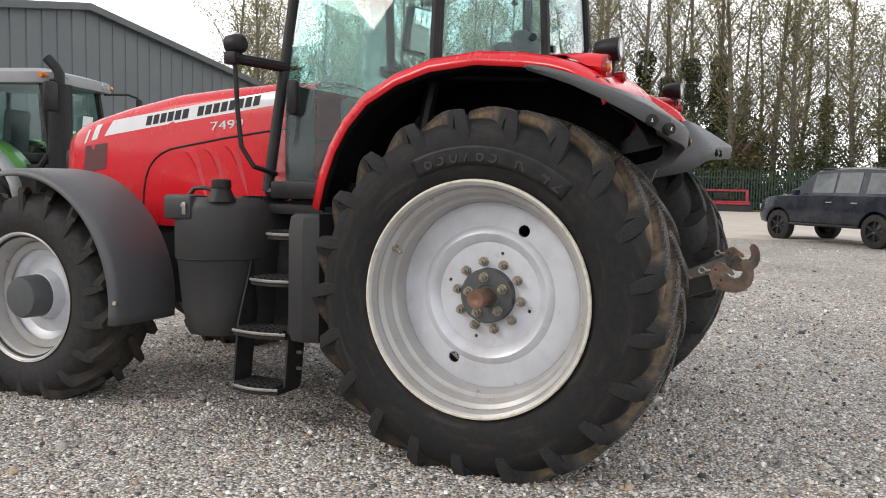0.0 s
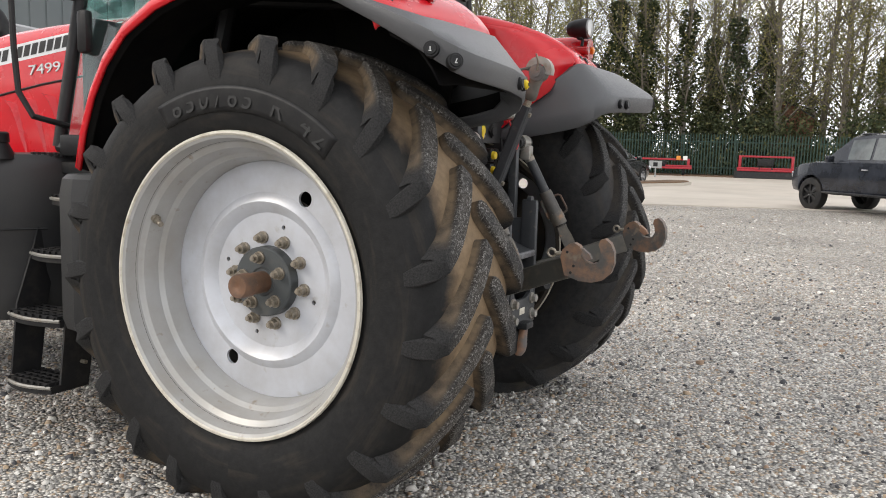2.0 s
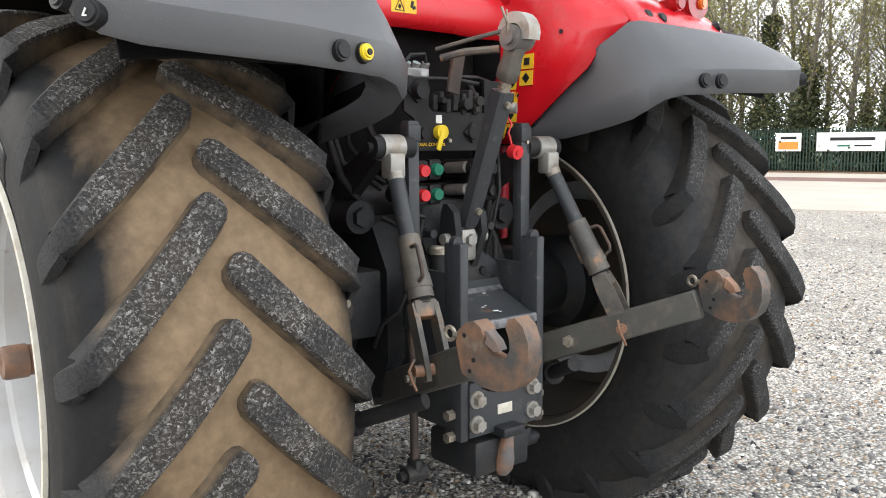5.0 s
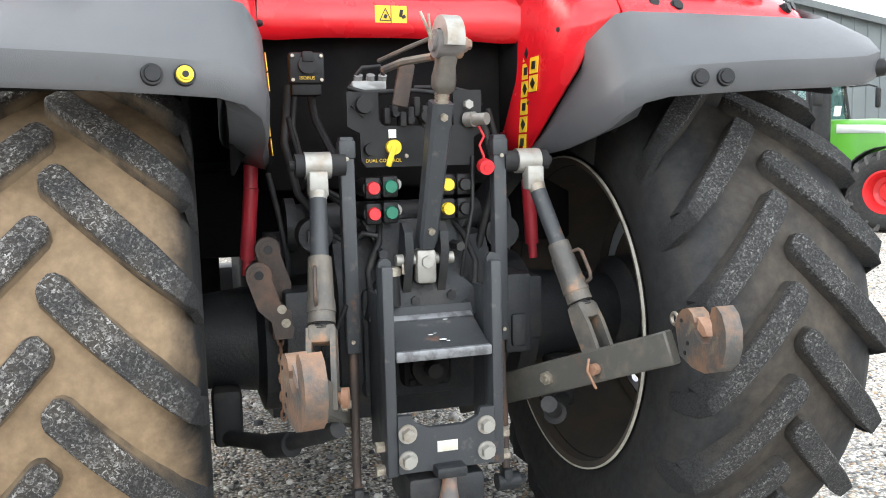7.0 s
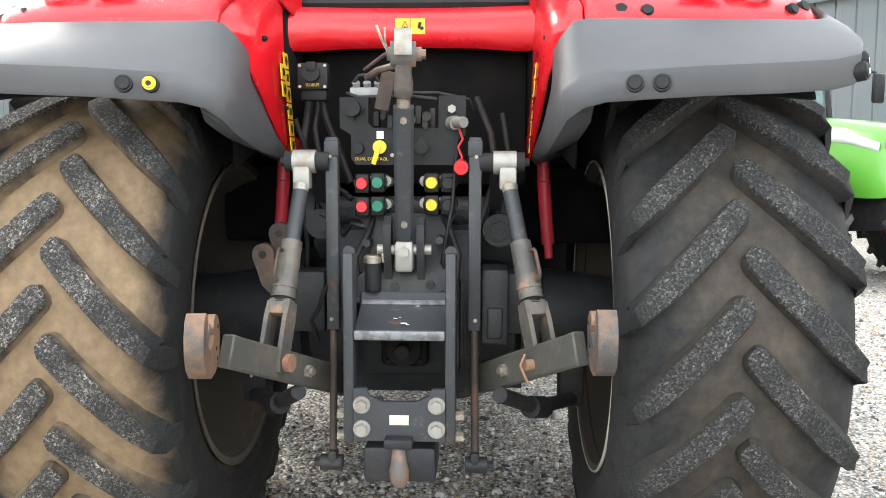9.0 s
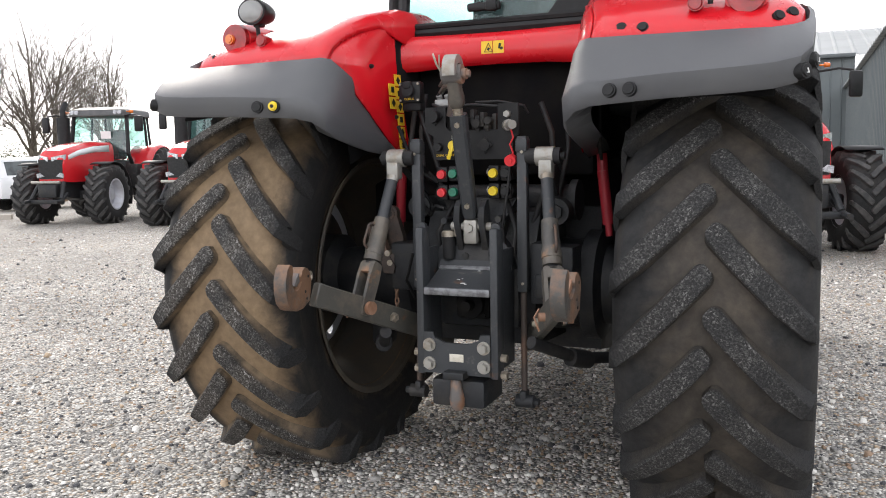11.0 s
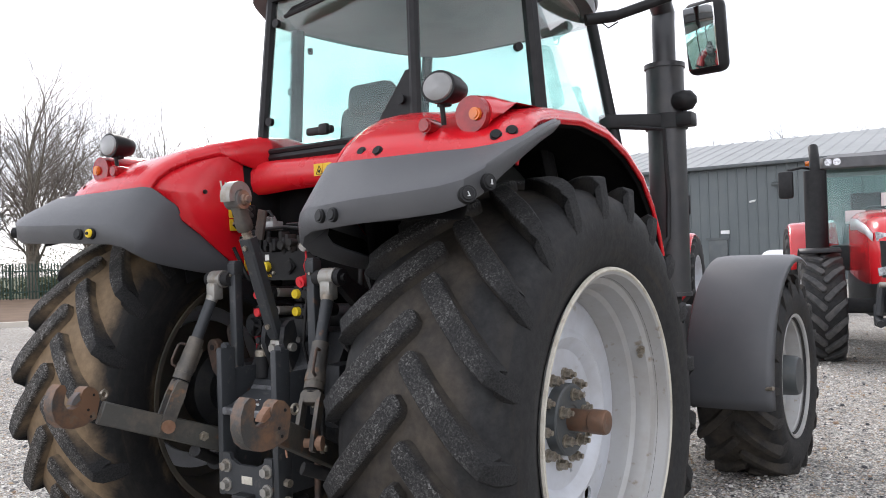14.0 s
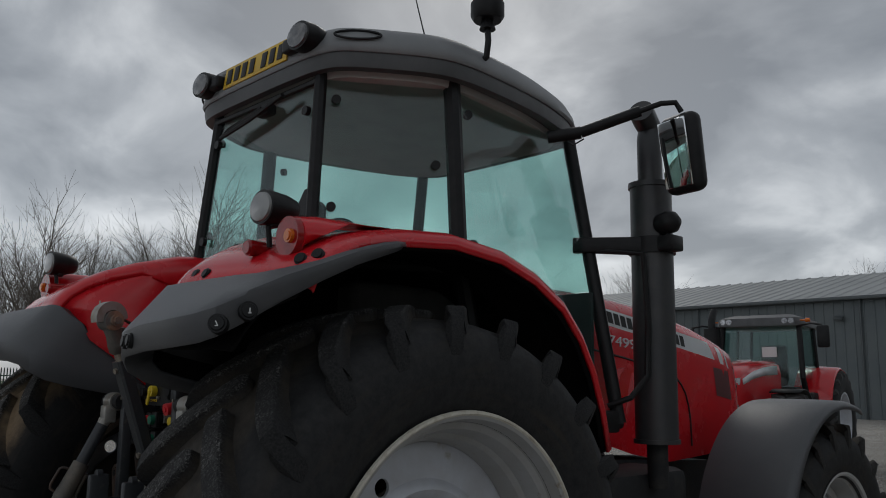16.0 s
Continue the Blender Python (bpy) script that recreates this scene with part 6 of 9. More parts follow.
# ---- main tractor: hitch frame ----
for s in (-1, 1):
    bm = bmesh.new()
    box(bm, (s * 0.152, -0.575, 0.83), (0.032, 0.075, 0.575), bev=0.008)
    cyl(bm, (s * 0.152, -0.585, 1.118), (s * 0.152, -0.565, 1.118), 0.018, n=12)
    box(bm, (s * 0.158, -0.50, 0.80), (0.014, 0.20, 0.46), bev=0.004)
    fr = part("hitch_frame_bar", bm, M["bar"], tractor, "upright grey steel hitch bar")
    for z in (0.62, 0.555):
        bm = bmesh.new()
        cyl(bm, (s * 0.168, -0.575, z), (s * 0.192, -0.575, z), 0.016, n=6)
        part("bolt", bm, M["zinc"], fr)
    # assist rams and their rods
    bm = bmesh.new()
    box(bm, (s * 0.221, -0.455, 1.16), (0.040, 0.040, 0.60), bev=0.006)
    box(bm, (s * 0.221, -0.455, 1.425), (0.046, 0.05, 0.05), bev=0.006)
    ram = part("support_tube", bm, M["bar"], tractor, "square grey support tube")
    for z in (0.895, 1.40):
        bm = bmesh.new()
        cyl(bm, (s * 0.224, -0.474, z), (s * 0.224, -0.482, z), 0.006, n=8)
        part("screw", bm, M["zinc"], ram)
    bm = bmesh.new()
    cyl(bm, (s * 0.221, -0.455, 0.87), (s * 0.226, -0.470, 0.44), 0.0125, n=10)
    part("rod", bm, M["drust"], ram, "dark rusty rod")
    bm = bmesh.new()
    cyl(bm, (s * 0.195, -0.47, 0.43), (s * 0.265, -0.47, 0.43), 0.026, n=16)
    cyl(bm, (s * 0.265, -0.47, 0.43), (s * 0.285, -0.47, 0.43), 0.015, n=6)
    box(bm, (s * 0.225, -0.47, 0.445), (0.03, 0.05, 0.06), bev=0.01)
    part("rod_end", bm, M["cast"], ram, "dark rod end")
bm = bmesh.new()
prism(bm, [(-0.137, 0.552), (0.137, 0.552), (0.137, 0.712), (0.098, 0.712), (0.09, 0.69), (0.05, 0.672), (-0.05, 0.672), (-0.09, 0.69), (-0.098, 0.712), (-0.137, 0.712)], "y", -0.615, -0.598)
pl = part("hitch_plate", bm, M["bar"], tractor, "grey steel hitch plate with four bolts")
for x in (-0.112, 0.112):
    for z in (0.663, 0.590):
        bm = bmesh.new()
        cyl(bm, (x, -0.615, z), (x, -0.622, z), 0.026, n=18)
        cyl(bm, (x, -0.622, z), (x, -0.642, z), 0.018, n=6)
        part("bolt", bm, M["steel"], pl, "bright bolt with washer")
bm = bmesh.new()
box(bm, (0.0, -0.6165, 0.617), (0.058, 0.003, 0.030), bev=0.001)
part("type_plate", bm, M["lip"], pl, "pale scratched type plate")
# shelf above the take-off shaft
bm = bmesh.new()
loft(bm, [[(x, y, z) for y, z in ((-0.60, 0.868), (-0.60, 0.886), (-0.575, 0.892), (-0.47, 0.935), (-0.44, 0.975), (-0.428, 0.972), (-0.46, 0.915), (-0.575, 0.872))] for x in (-0.134, 0.134)])
shelf = part("guard_shelf", bm, M["bar"], tractor, "bent grey guard shelf")
bm = bmesh.new()
box(bm, (0, -0.607, 0.872), (0.272, 0.016, 0.030), bev=0.006)
part("shelf_lip", bm, M["edge"], shelf, "worn bright front lip")
bm = bmesh.new()
box(bm, (0, -0.455, 0.947), (0.262, 0.03, 0.012), (38, 0, 0), bev=0.003)
part("shelf_rib", bm, M["edge"], shelf, "worn upper fold")
for x, y, r in ((0.010, -0.565, 0.009), (0.022, -0.572, 0.005), (-0.018, -0.54, 0.006), (-0.004, -0.535, 0.004), (0.045, -0.475, 0.006)):
    bm = bmesh.new()
    z = 0.897 + (y + 0.575) * 0.41
    bmesh.ops.create_icosphere(bm, subdivisions=1, radius=r, matrix=Matrix.Translation((x, y, z)) @ Matrix.Diagonal((1.4, 0.8, 0.25, 1)))
    part("paint_spot", bm, M["white"], shelf, "white paint spot")
bm = bmesh.new()
box(bm, (0.0, -0.41, 0.80), (0.15, 0.06, 0.13), bev=0.02)
cyl(bm, (0.0, -0.44, 0.80), (0.0, -0.47, 0.80), 0.055, n=24)
cyl(bm, (0.0, -0.44, 0.80), (0.0, -0.52, 0.80), 0.022, n=12)
for x in (-0.05, 0.05):
    for z in (0.755, 0.845):
        cyl(bm, (x, -0.44, z), (x, -0.452, z), 0.010, n=6)
part("power_take_off", bm, M["liner"], tractor, "black power take-off cap")
bm = bmesh.new()
box(bm, (0.0, -0.50, 0.475), (0.22, 0.22, 0.11), bev=0.015)
box(bm, (0.0, -0.625, 0.555), (0.085, 0.07, 0.03), bev=0.006)
dw = part("drawbar", bm, M["cast"], tractor, "dark drawbar head")
bm = bmesh.new()
loft(bm, [[(r * math.cos(a), -0.63 + r * math.sin(a) + (0.55 - z) * 0.15, z) for a in [2 * math.pi * j / 12 for j in range(12)]] for z, r in ((0.565, 0.012), (0.545, 0.018), (0.49, 0.024), (0.46, 0.03), (0.43, 0.028), (0.41, 0.015))])
part("hitch_hook", bm, M["rust"], dw, "rusty hitch hook", 50)


# ---- main tractor: lower links and lift rods ----
CLAW = [(-0.092, -0.040), (-0.096, 0.030), (-0.084, 0.058), (-0.058, 0.074), (-0.034, 0.076), (-0.016, 0.062), (-0.010, 0.040), (-0.018, 0.024), (-0.004, 0.000), (0.018, -0.012), (0.042, -0.010), (0.058, 0.008), (0.060, 0.034), (0.056, 0.056), (0.066, 0.074), (0.084, 0.076),
        (0.102, 0.056), (0.110, 0.020), (0.104, -0.022), (0.084, -0.058), (0.050, -0.078), (0.010, -0.082), (-0.040, -0.070)]


def lower_link(s, hook, low, bolt, top):
    hook, low, bolt, top = [Vector(p) for p in (hook, low, bolt, top)]
    d = (hook - bolt).normalized()
    root = bolt - d * 0.42
    q = d.to_track_quat("X", "Z").to_matrix()
    side, up = q.col[1], q.col[2]
    bm = bmesh.new()
    end = hook - d * 0.10
    ring = lambda p, h, w: [p + up * h + side * w, p + up * h - side * w, p - up * h - side * w, p - up * h + side * w]
    loft(bm, [ring(root, 0.045, 0.016), ring(bolt, 0.046, 0.017), ring(end - d * 0.05, 0.043, 0.017), ring(end, 0.044, 0.019)])
    bmesh.ops.bevel(bm, geom=bm.edges[:], offset=0.005, segments=1, affect="EDGES")
    link = part("lower_link", bm, M["linkgrey"], tractor, "grey lower link arm")
    bm = bmesh.new()
    # the claw itself points straight back
    d = Vector((0.13 if s < 0 else 0.0, -1.0, 0.20)).normalized()
    q = d.to_track_quat("X", "Z").to_matrix()
    side, up = q.col[1], q.col[2]
    loft(bm, [[hook + d * u + up * v + side * w for u, v in CLAW] for w in (-0.023, 0.023)])
    bmesh.ops.bevel(bm, geom=[e for e in bm.edges if len(e.link_faces) == 2 and e.calc_face_angle(0) > 1.0], offset=0.006, segments=2, affect="EDGES")
    claw = part("hook_claw", bm, M["claw"], link, "rusty hook claw with worn paint", 40)
    bm = bmesh.new()
    loft(bm, [[hook + d * u + up * v + side * w for u, v in ((-0.030, 0.058), (-0.006, 0.050), (0.014, 0.026), (0.020, 0.006), (0.004, 0.004), (-0.020, 0.026))] for w in (-0.014, 0.014)])
    part("latch", bm, M["rust"], claw, "rusty latch")
    for u, v in ((-0.066, 0.046), (-0.050, -0.010), (-0.066, -0.034)):
        bm = bmesh.new()
        p = hook + d * u + up * v
        cyl(bm, p - side * 0.0245, p + side * 0.0245, 0.0055, n=10)
        part("rivet", bm, M["ink"], claw)
    bm = bmesh.new()
    p = hook - d * 0.088 + up * 0.040
    cyl(bm, p + d * 0.012, p - d * 0.030 + up * 0.006, 0.008, n=10)
    tube(bm, [p - d * (0.044 - 0.015 * math.cos(a)) + up * (0.010 + 0.015 * math.sin(a)) for a in [2 * math.pi * j / 16 for j in range(17)]], 0.005, 6)
    part("pull_ring", bm, M["zinc"], claw, "worn pull ring")
    d = (hook - bolt).normalized()
    q = d.to_track_quat("X", "Z").to_matrix()
    side, up = q.col[1], q.col[2]
    bm = bmesh.new()
    cyl(bm, bolt - side * 0.03, bolt + side * 0.03, 0.020, n=6)
    cyl(bm, bolt - side * 0.04, bolt + side * 0.04, 0.011, n=10)
    part("bolt", bm, M["zinc"], link)
    # lift rod: forged head, tube, sleeve, fork
    r = (low - top).normalized()
    L = (low - top).length
    rq = r.to_track_quat("Z", "Y").to_matrix()
    ra, rb = rq.col[0], rq.col[1]
    bm = bmesh.new()
    cyl(bm, top + r * 0.10, top + r * (L * 0.46), 0.0235, n=18)
    rod = part("lift_rod", bm, M["bar"], tractor, "grey lift rod with a rusty sleeve and fork")
    bm = bmesh.new()
    cyl(bm, top + Vector((-0.035, 0, 0)), top + Vector((0.035, 0, 0)), 0.036, n=20)
    box(bm, top + r * 0.055, (0.052, 0.05, 0.07), (0, 0, 0), bev=0.008)
    cyl(bm, top + r * 0.08, top + r * 0.12, 0.026, 0.02, n=16)
    part("rod_head", bm, M["steel"], rod, "pale steel rod head")
    bm = bmesh.new()
    cyl(bm, top + Vector((-s * 0.035, 0, 0)), top + Vector((-s * 0.075, 0, 0)), 0.030, n=18)
    part("collar", bm, M["dusty"], rod, "dark collar")
    bm = bmesh.new()
    cyl(bm, top + Vector((s * 0.035, 0, 0)), top + Vector((s * 0.06, 0, 0)), 0.032, n=18)
    cyl(bm, top + Vector((s * 0.06, 0, 0)), top + Vector((s * 0.075, 0, 0)), 0.014, n=10)
    part("cross_pin", bm, M["dusty"], rod, "dark cross pin")
    bm = bmesh.new()
    cyl(bm, top + r * (L * 0.42), top + r * (L * 0.70), 0.031, 0.036, n=20)
    box(bm, top + r * (L * 0.55) + rb * -0.03, (0.012, 0.03, 0.10), [math.degrees(a) for a in rq.to_euler()], bev=0.004)
    cyl(bm, top + r * (L * 0.60), top + r * (L * 0.655), 0.036, 0.038, n=20)
    part("sleeve", bm, M["worn"], rod, "brown grey worn sleeve")
    bm = bmesh.new()
    cyl(bm, top + r * (L * 0.69), top + r * (L * 0.735), 0.024, n=16)
    for k in range(3):
        cyl(bm, top + r * (L * (0.702 + 0.009 * k)), top + r * (L * (0.706 + 0.009 * k)), 0.028, n=16)
    part("thread", bm, M["dusty"], rod, "dark greasy thread")
    bm = bmesh.new()
    out = -rb if rb.y > 0 else rb
    grip = [top + r * (L * f) + out * q + ra * (s * 0.012) for f, q in ((0.48, 0.028), (0.485, 0.052), (0.50, 0.060), (0.60, 0.062), (0.625, 0.056), (0.635, 0.030))]
    tube(bm, grip, 0.0055, 8)
    part("turning_handle", bm, M["drust"], rod, "bent wire turning handle", 60)
    bm = bmesh.new()
    for k in (-1, 1):
        loft(bm, [[p + side * (k * 0.030 - 0.007) + ra * 0, p + side * (k * 0.030 + 0.007), p + side * (k * 0.030 + 0.007) + d * w, p + side * (k * 0.030 - 0.007) + d * w] for p, w in ((top + r * (L * 0.72) - d * 0.022, 0.044), (top + r * (L * 0.80) - d * 0.028, 0.056), (low - d * 0.026, 0.052), (low + r * 0.03 - d * 0.018, 0.036))])
    box(bm, top + r * (L * 0.745), (0.07, 0.05, 0.05), [math.degrees(a) for a in rq.to_euler()], bev=0.01)
    part("fork", bm, M["worn"], rod, "grey steel fork with rust edges")
    bm = bmesh.new()
    cyl(bm, low - side * 0.06, low + side * 0.06, 0.016, n=12)
    cyl(bm, low + side * 0.045, low + side * 0.062, 0.026, n=14)
    tube(bm, [low - side * 0.055 + up * 0.03, low - side * 0.075 - up * 0.0, low - side * 0.06 - up * 0.05], 0.004, 6)
    part("lower_pin", bm, M["rust"], rod, "rusty pin with a clip")
    # lift arm from the rock shaft
    bm = bmesh.new()
    loft(bm, [[Vector((s * x - 0.018, y, z + h)), Vector((s * x + 0.018, y, z + h)), Vector((s * x + 0.018, y, z - h)), Vector((s * x - 0.018, y, z - h))] for x, y, z, h in ((0.285, -0.10, 1.20, 0.07), (0.285, -0.28, 1.30, 0.05), (abs(top.x) - 0.0, top.y + 0.03, top.z, 0.032))])
    part("lift_arm", bm, M["cast"], tractor, "dark lift arm")


lower_link(-1, (-0.438, -1.053, 0.936), (-0.349, -0.728, 0.818), (-0.296, -0.587, 0.756), (-0.303, -0.470, 1.385))
lower_link(1, (0.536, -1.022, 0.950), (0.420, -0.723, 0.822), (0.330, -0.575, 0.765), (0.311, -0.455, 1.383))
bm = bmesh.new()
cyl(bm, (-0.33, -0.12, 1.20), (0.33, -0.12, 1.20), 0.065, n=24)
for s in (-1, 1):
    cyl(bm, (s * 0.33, -0.12, 1.20), (s * 0.36, -0.12, 1.20), 0.085, n=20)
part("rock_shaft", bm, M["cast"], tractor, "dark rock shaft")
# brown sway bracket beside the left link
bm = bmesh.new()
for x0, z0, y in ((-0.464, 1.085, -0.365), (-0.429, 1.147, -0.285)):
    ear = [(x0 + 0.036 * math.cos(a), z0 + 0.036 * math.sin(a)) for a in [radians(200 - 20 * k) for k in range(12)]]
    ear += [(x0 + 0.062, z0 - 0.10), (-0.372, 0.93), (-0.378, 0.90), (-0.425, 0.90), (-0.435, 0.95), (x0 - 0.006, z0 - 0.10)]
    prism(bm, ear, "y", y - 0.016, y + 0.016)
    cyl(bm, (x0, y - 0.020, z0), (x0, y + 0.020, z0), 0.024, n=18)
box(bm, (-0.405, -0.325, 0.94), (0.06, 0.10, 0.09), bev=0.012)
sway = part("sway_bracket", bm, M["drust"], tractor, "brown eared sway bracket")
for x0, z0, y in ((-0.464, 1.085, -0.365), (-0.429, 1.147, -0.285), (-0.405, 0.985, -0.335), (-0.395, 0.945, -0.335)):
    bm = bmesh.new()
    cyl(bm, (x0, y + 0.02, z0), (x0, y - 0.0225 if z0 > 1 else y - 0.048, z0), 0.013, n=14)
    part("pin_hole" if z0 > 1 else "bolt", bm, M["ink"] if z0 > 1 else M["zinc"], sway)
for s in (-1, 1):
    bm = bmesh.new()
    tube(bm, [(s * 0.30, -0.62, 0.70), (s * 0.42, -0.40, 0.60), (s * 0.56, -0.16, 0.56)], 0.024, 10)
    cyl(bm, (s * 0.40, -0.44, 0.612), (s * 0.45, -0.35, 0.585), 0.036, n=12)
    box(bm, (s * 0.56, -0.12, 0.62), (0.09, 0.10, 0.18), bev=0.02)
    part("stabiliser", bm, M["dusty"], tractor, "dusty black stabiliser")
bm = bmesh.new()
for k in range(9):
    tube(bm, [(-0.405, -0.30 + 0.008 * math.cos(a), 0.88 - 0.028 * k + 0.018 * math.sin(a)) if k % 2 else (-0.405 + 0.008 * math.cos(a), -0.30, 0.88 - 0.028 * k + 0.018 * math.sin(a)) for a in [2 * math.pi * j / 8 for j in range(9)]], 0.004, 5)
part("chain", bm, M["rust"], tractor, "short rusty chain")

# ---- main tractor: top link ----
bm = bmesh.new()
P0, P1 = Vector((0.0, -0.432, 1.11)), Vector((0.018, -0.655, 1.715))
D = (P1 - P0).normalized()
rot = [math.degrees(a) for a in D.to_track_quat("Z", "Y").to_euler()]
AX, AY = D.to_track_quat("Z", "Y").to_matrix().col[0], D.to_track_quat("Z", "Y").to_matrix().col[1]


def square_ring(t, a, b):
    """A chamfered square across the top link, t metres up from its foot."""
    c = P0 + D * t
    return [c + AX * (a * u) + AY * (b * v) for u, v in ((-1, -0.7), (-0.7, -1), (0.7, -1), (1, -0.7), (1, 0.7), (0.7, 1), (-0.7, 1), (-1, 0.7))]


loft(bm, [square_ring(t, a, b) for t, a, b in ((0.04, 0.022, 0.020), (0.06, 0.027, 0.024), (0.10, 0.028, 0.025), (0.44, 0.030, 0.026), (0.462, 0.030, 0.026))])
link = part("top_link", bm, M["bar"], tractor, "grey top link with a hook end")
for t in (0.10, 0.43):
    bm = bmesh.new()
    cyl(bm, P0 + D * t - AY * 0.024, P0 + D * t - AY * 0.036, 0.011, n=6)
    part("bolt", bm, M["zinc"], link)
bm = bmesh.new()
cyl(bm, P0 + D * 0.455, P0 + D * 0.515, 0.017, n=14)
for k in range(5):
    cyl(bm, P0 + D * (0.462 + 0.009 * k), P0 + D * (0.466 + 0.009 * k), 0.020, n=14)
part("thread", bm, M["zinc"], link, "worn screw thread")
bm = bmesh.new()
loft(bm, [square_ring(t, a, b) for t, a, b in ((0.490, 0.020, 0.020), (0.500, 0.027, 0.026), (0.525, 0.028, 0.027), (0.560, 0.023, 0.024), (0.585, 0.025, 0.027), (0.60, 0.020, 0.024))])
head = part("hook_end", bm, M["worn"], link, "worn steel hook end", 50)
bm = bmesh.new()
C = P0 + D * 0.615
cyl(bm, C - AX * 0.036, C + AX * 0.036, 0.036, n=22)
cyl(bm, C - AX * 0.046, C + AX * 0.052, 0.020, n=14)
cyl(bm, C + AX * 0.052, C + AX * 0.064, 0.014, n=6)
part("pin", bm, M["rust"], head, "rust brown pin and bush")
bm = bmesh.new()
# the finger of the hook: a rounded claw curled back over the bush
arc = [(math.cos(a), math.sin(a)) for a in [radians(-20 + 20 * k) for k in range(11)]]
loft(bm, [[C + AX * w + AY * (0.060 * u) + D * (0.060 * v + 0.012) for u, v in arc] + [C + AX * w + AY * (0.034 * u) + D * (0.034 * v + 0.006) for u, v in arc[::-1]] for w in (-0.024, 0.024)])
bmesh.ops.bevel(bm, geom=[e for e in bm.edges if len(e.link_faces) == 2 and e.calc_face_angle(0) > 1.0], offset=0.008, segments=2, affect="EDGES")
part("finger", bm, M["steel"], head, "pale worn hook finger", 50)
bm = bmesh.new()
tube(bm, [C - AX * 0.04, C + D * 0.04 - AX * 0.060, C + D * 0.075 - AX * 0.075 + AY * 0.02], 0.004, 6)
tube(bm, [C - AX * 0.04 + D * 0.01, C + D * 0.03 - AX * 0.050, C + D * 0.07 - AX * 0.052 + AY * 0.02], 0.003, 6)
part("spring_clip", bm, M["zinc"], head, "bent wire clip")
bm = bmesh.new()
tube(bm, [(-0.01, -0.60, 1.66), (-0.07, -0.52, 1.655), (-0.11, -0.46, 1.64)], 0.011, 8)
tube(bm, [(-0.005, -0.62, 1.71), (-0.06, -0.54, 1.69), (-0.12, -0.45, 1.665)], 0.006, 6)
part("lever", bm, M["worn"], head, "worn release lever")
bm = bmesh.new()
box(bm, (-0.055, -0.46, 1.60), (0.045, 0.014, 0.12), (0, 12, 0), bev=0.004)
part("strap", bm, M["drust"], head, "brown steel strap")
bm = bmesh.new()
for s in (-1, 1):
    loft(bm, [[Vector((s * 0.052 - 0.012, y, z)), Vector((s * 0.052 + 0.012, y, z)), Vector((s * 0.052 + 0.012, y + w, z)), Vector((s * 0.052 - 0.012, y + w, z))] for y, z, w in ((-0.40, 0.96, 0.10), (-0.44, 1.06, 0.09), (-0.47, 1.13, 0.08), (-0.46, 1.19, 0.06), (-0.43, 1.215, 0.02))])
part("top_link_bracket", bm, M["cast"], tractor, "dark cast top link bracket")
bm = bmesh.new()
box(bm, (0, -0.432, 1.09), (0.06, 0.055, 0.10), bev=0.012)
cyl(bm, (-0.085, -0.432, 1.11), (0.085, -0.432, 1.11), 0.017, n=14)
cyl(bm, (0.0, -0.46, 1.105), (0.0, -0.475, 1.105), 0.018, n=6)
part("clevis", bm, M["steel"], link, "bright steel clevis")

# ---- main tractor: hydraulic panel ----
bm = bmesh.new()
prism(bm, [(-0.205, 1.585), (-0.115, 1.585), (-0.115, 1.505), (-0.10, 1.49), (0.105, 1.49), (0.105, 1.59), (0.19, 1.59), (0.19, 1.47), (0.165, 1.455), (0.165, 1.40), (0.15, 1.375), (-0.155, 1.375), (-0.17, 1.395), (-0.17, 1.47), (-0.205, 1.49)], "y", -0.408, -0.398)
panel = part("valve_panel", bm, M["black"], tractor, "black panel with sockets and couplings")
letters("panel_writing", "DUAL CONTROL", 0.0135, Matrix.Translation((-0.105, -0.4095, 1.393)) @ R3(90, 0, 0), M["label"], panel, 0.0006)
for x, z, r, h, mt, nm, lb in ((-0.16, 1.548, 0.026, 0.03, "black", "socket", "round black socket"), (-0.145, 1.425, 0.018, 0.022, "black", "socket", "round black socket"), (0.147, 1.548, 0.015, 0.018, "steel", "hose_nut", "bright nut"), (0.052, 1.43, 0.024, 0.012, "dusty", "socket", "round socket"), (-0.04, 1.405, 0.007, 0.006, "zinc", "bolt", "")):
    bm = bmesh.new()
    cyl(bm, (x, -0.40, z), (x, -0.412 - h, z), r, r * 0.9, n=20 if r > 0.016 else 6)
    if nm == "socket" and r > 0.02:
        cyl(bm, (x, -0.40, z), (x, -0.416, z), r * 1.35, n=4)
    part(nm, bm, M[mt], panel, lb)
bm = bmesh.new()
cyl(bm, (-0.078, -0.408, 1.43), (-0.078, -0.43, 1.43), 0.021, n=20)
box(bm, (-0.088, -0.43, 1.405), (0.016, 0.008, 0.06), (0, 18, 0), bev=0.003)
part("control_knob", bm, M["yellow"], panel, "yellow control knob")
bm = bmesh.new()
box(bm, (-0.078, -0.4095, 1.468), (0.022, 0.002, 0.024))
part("pictogram_label", bm, M["white"], panel, "small white label")
rr = random.Random(3)
for k in range(9):
    bm = bmesh.new()
    x, z = -0.09 + 0.022 * k, 1.52 + rr.uniform(-0.012, 0.03)
    box(bm, (x, -0.37 - rr.uniform(0, 0.03), z), (0.018, 0.05, rr.uniform(0.03, 0.07)), bev=0.004)
    if k % 2:
        cyl(bm, (x, -0.39, z - 0.01), (x, -0.425, z - 0.01), 0.010, n=6)
    part("valve_body", bm, M["dusty"], panel, "dusty valve body")
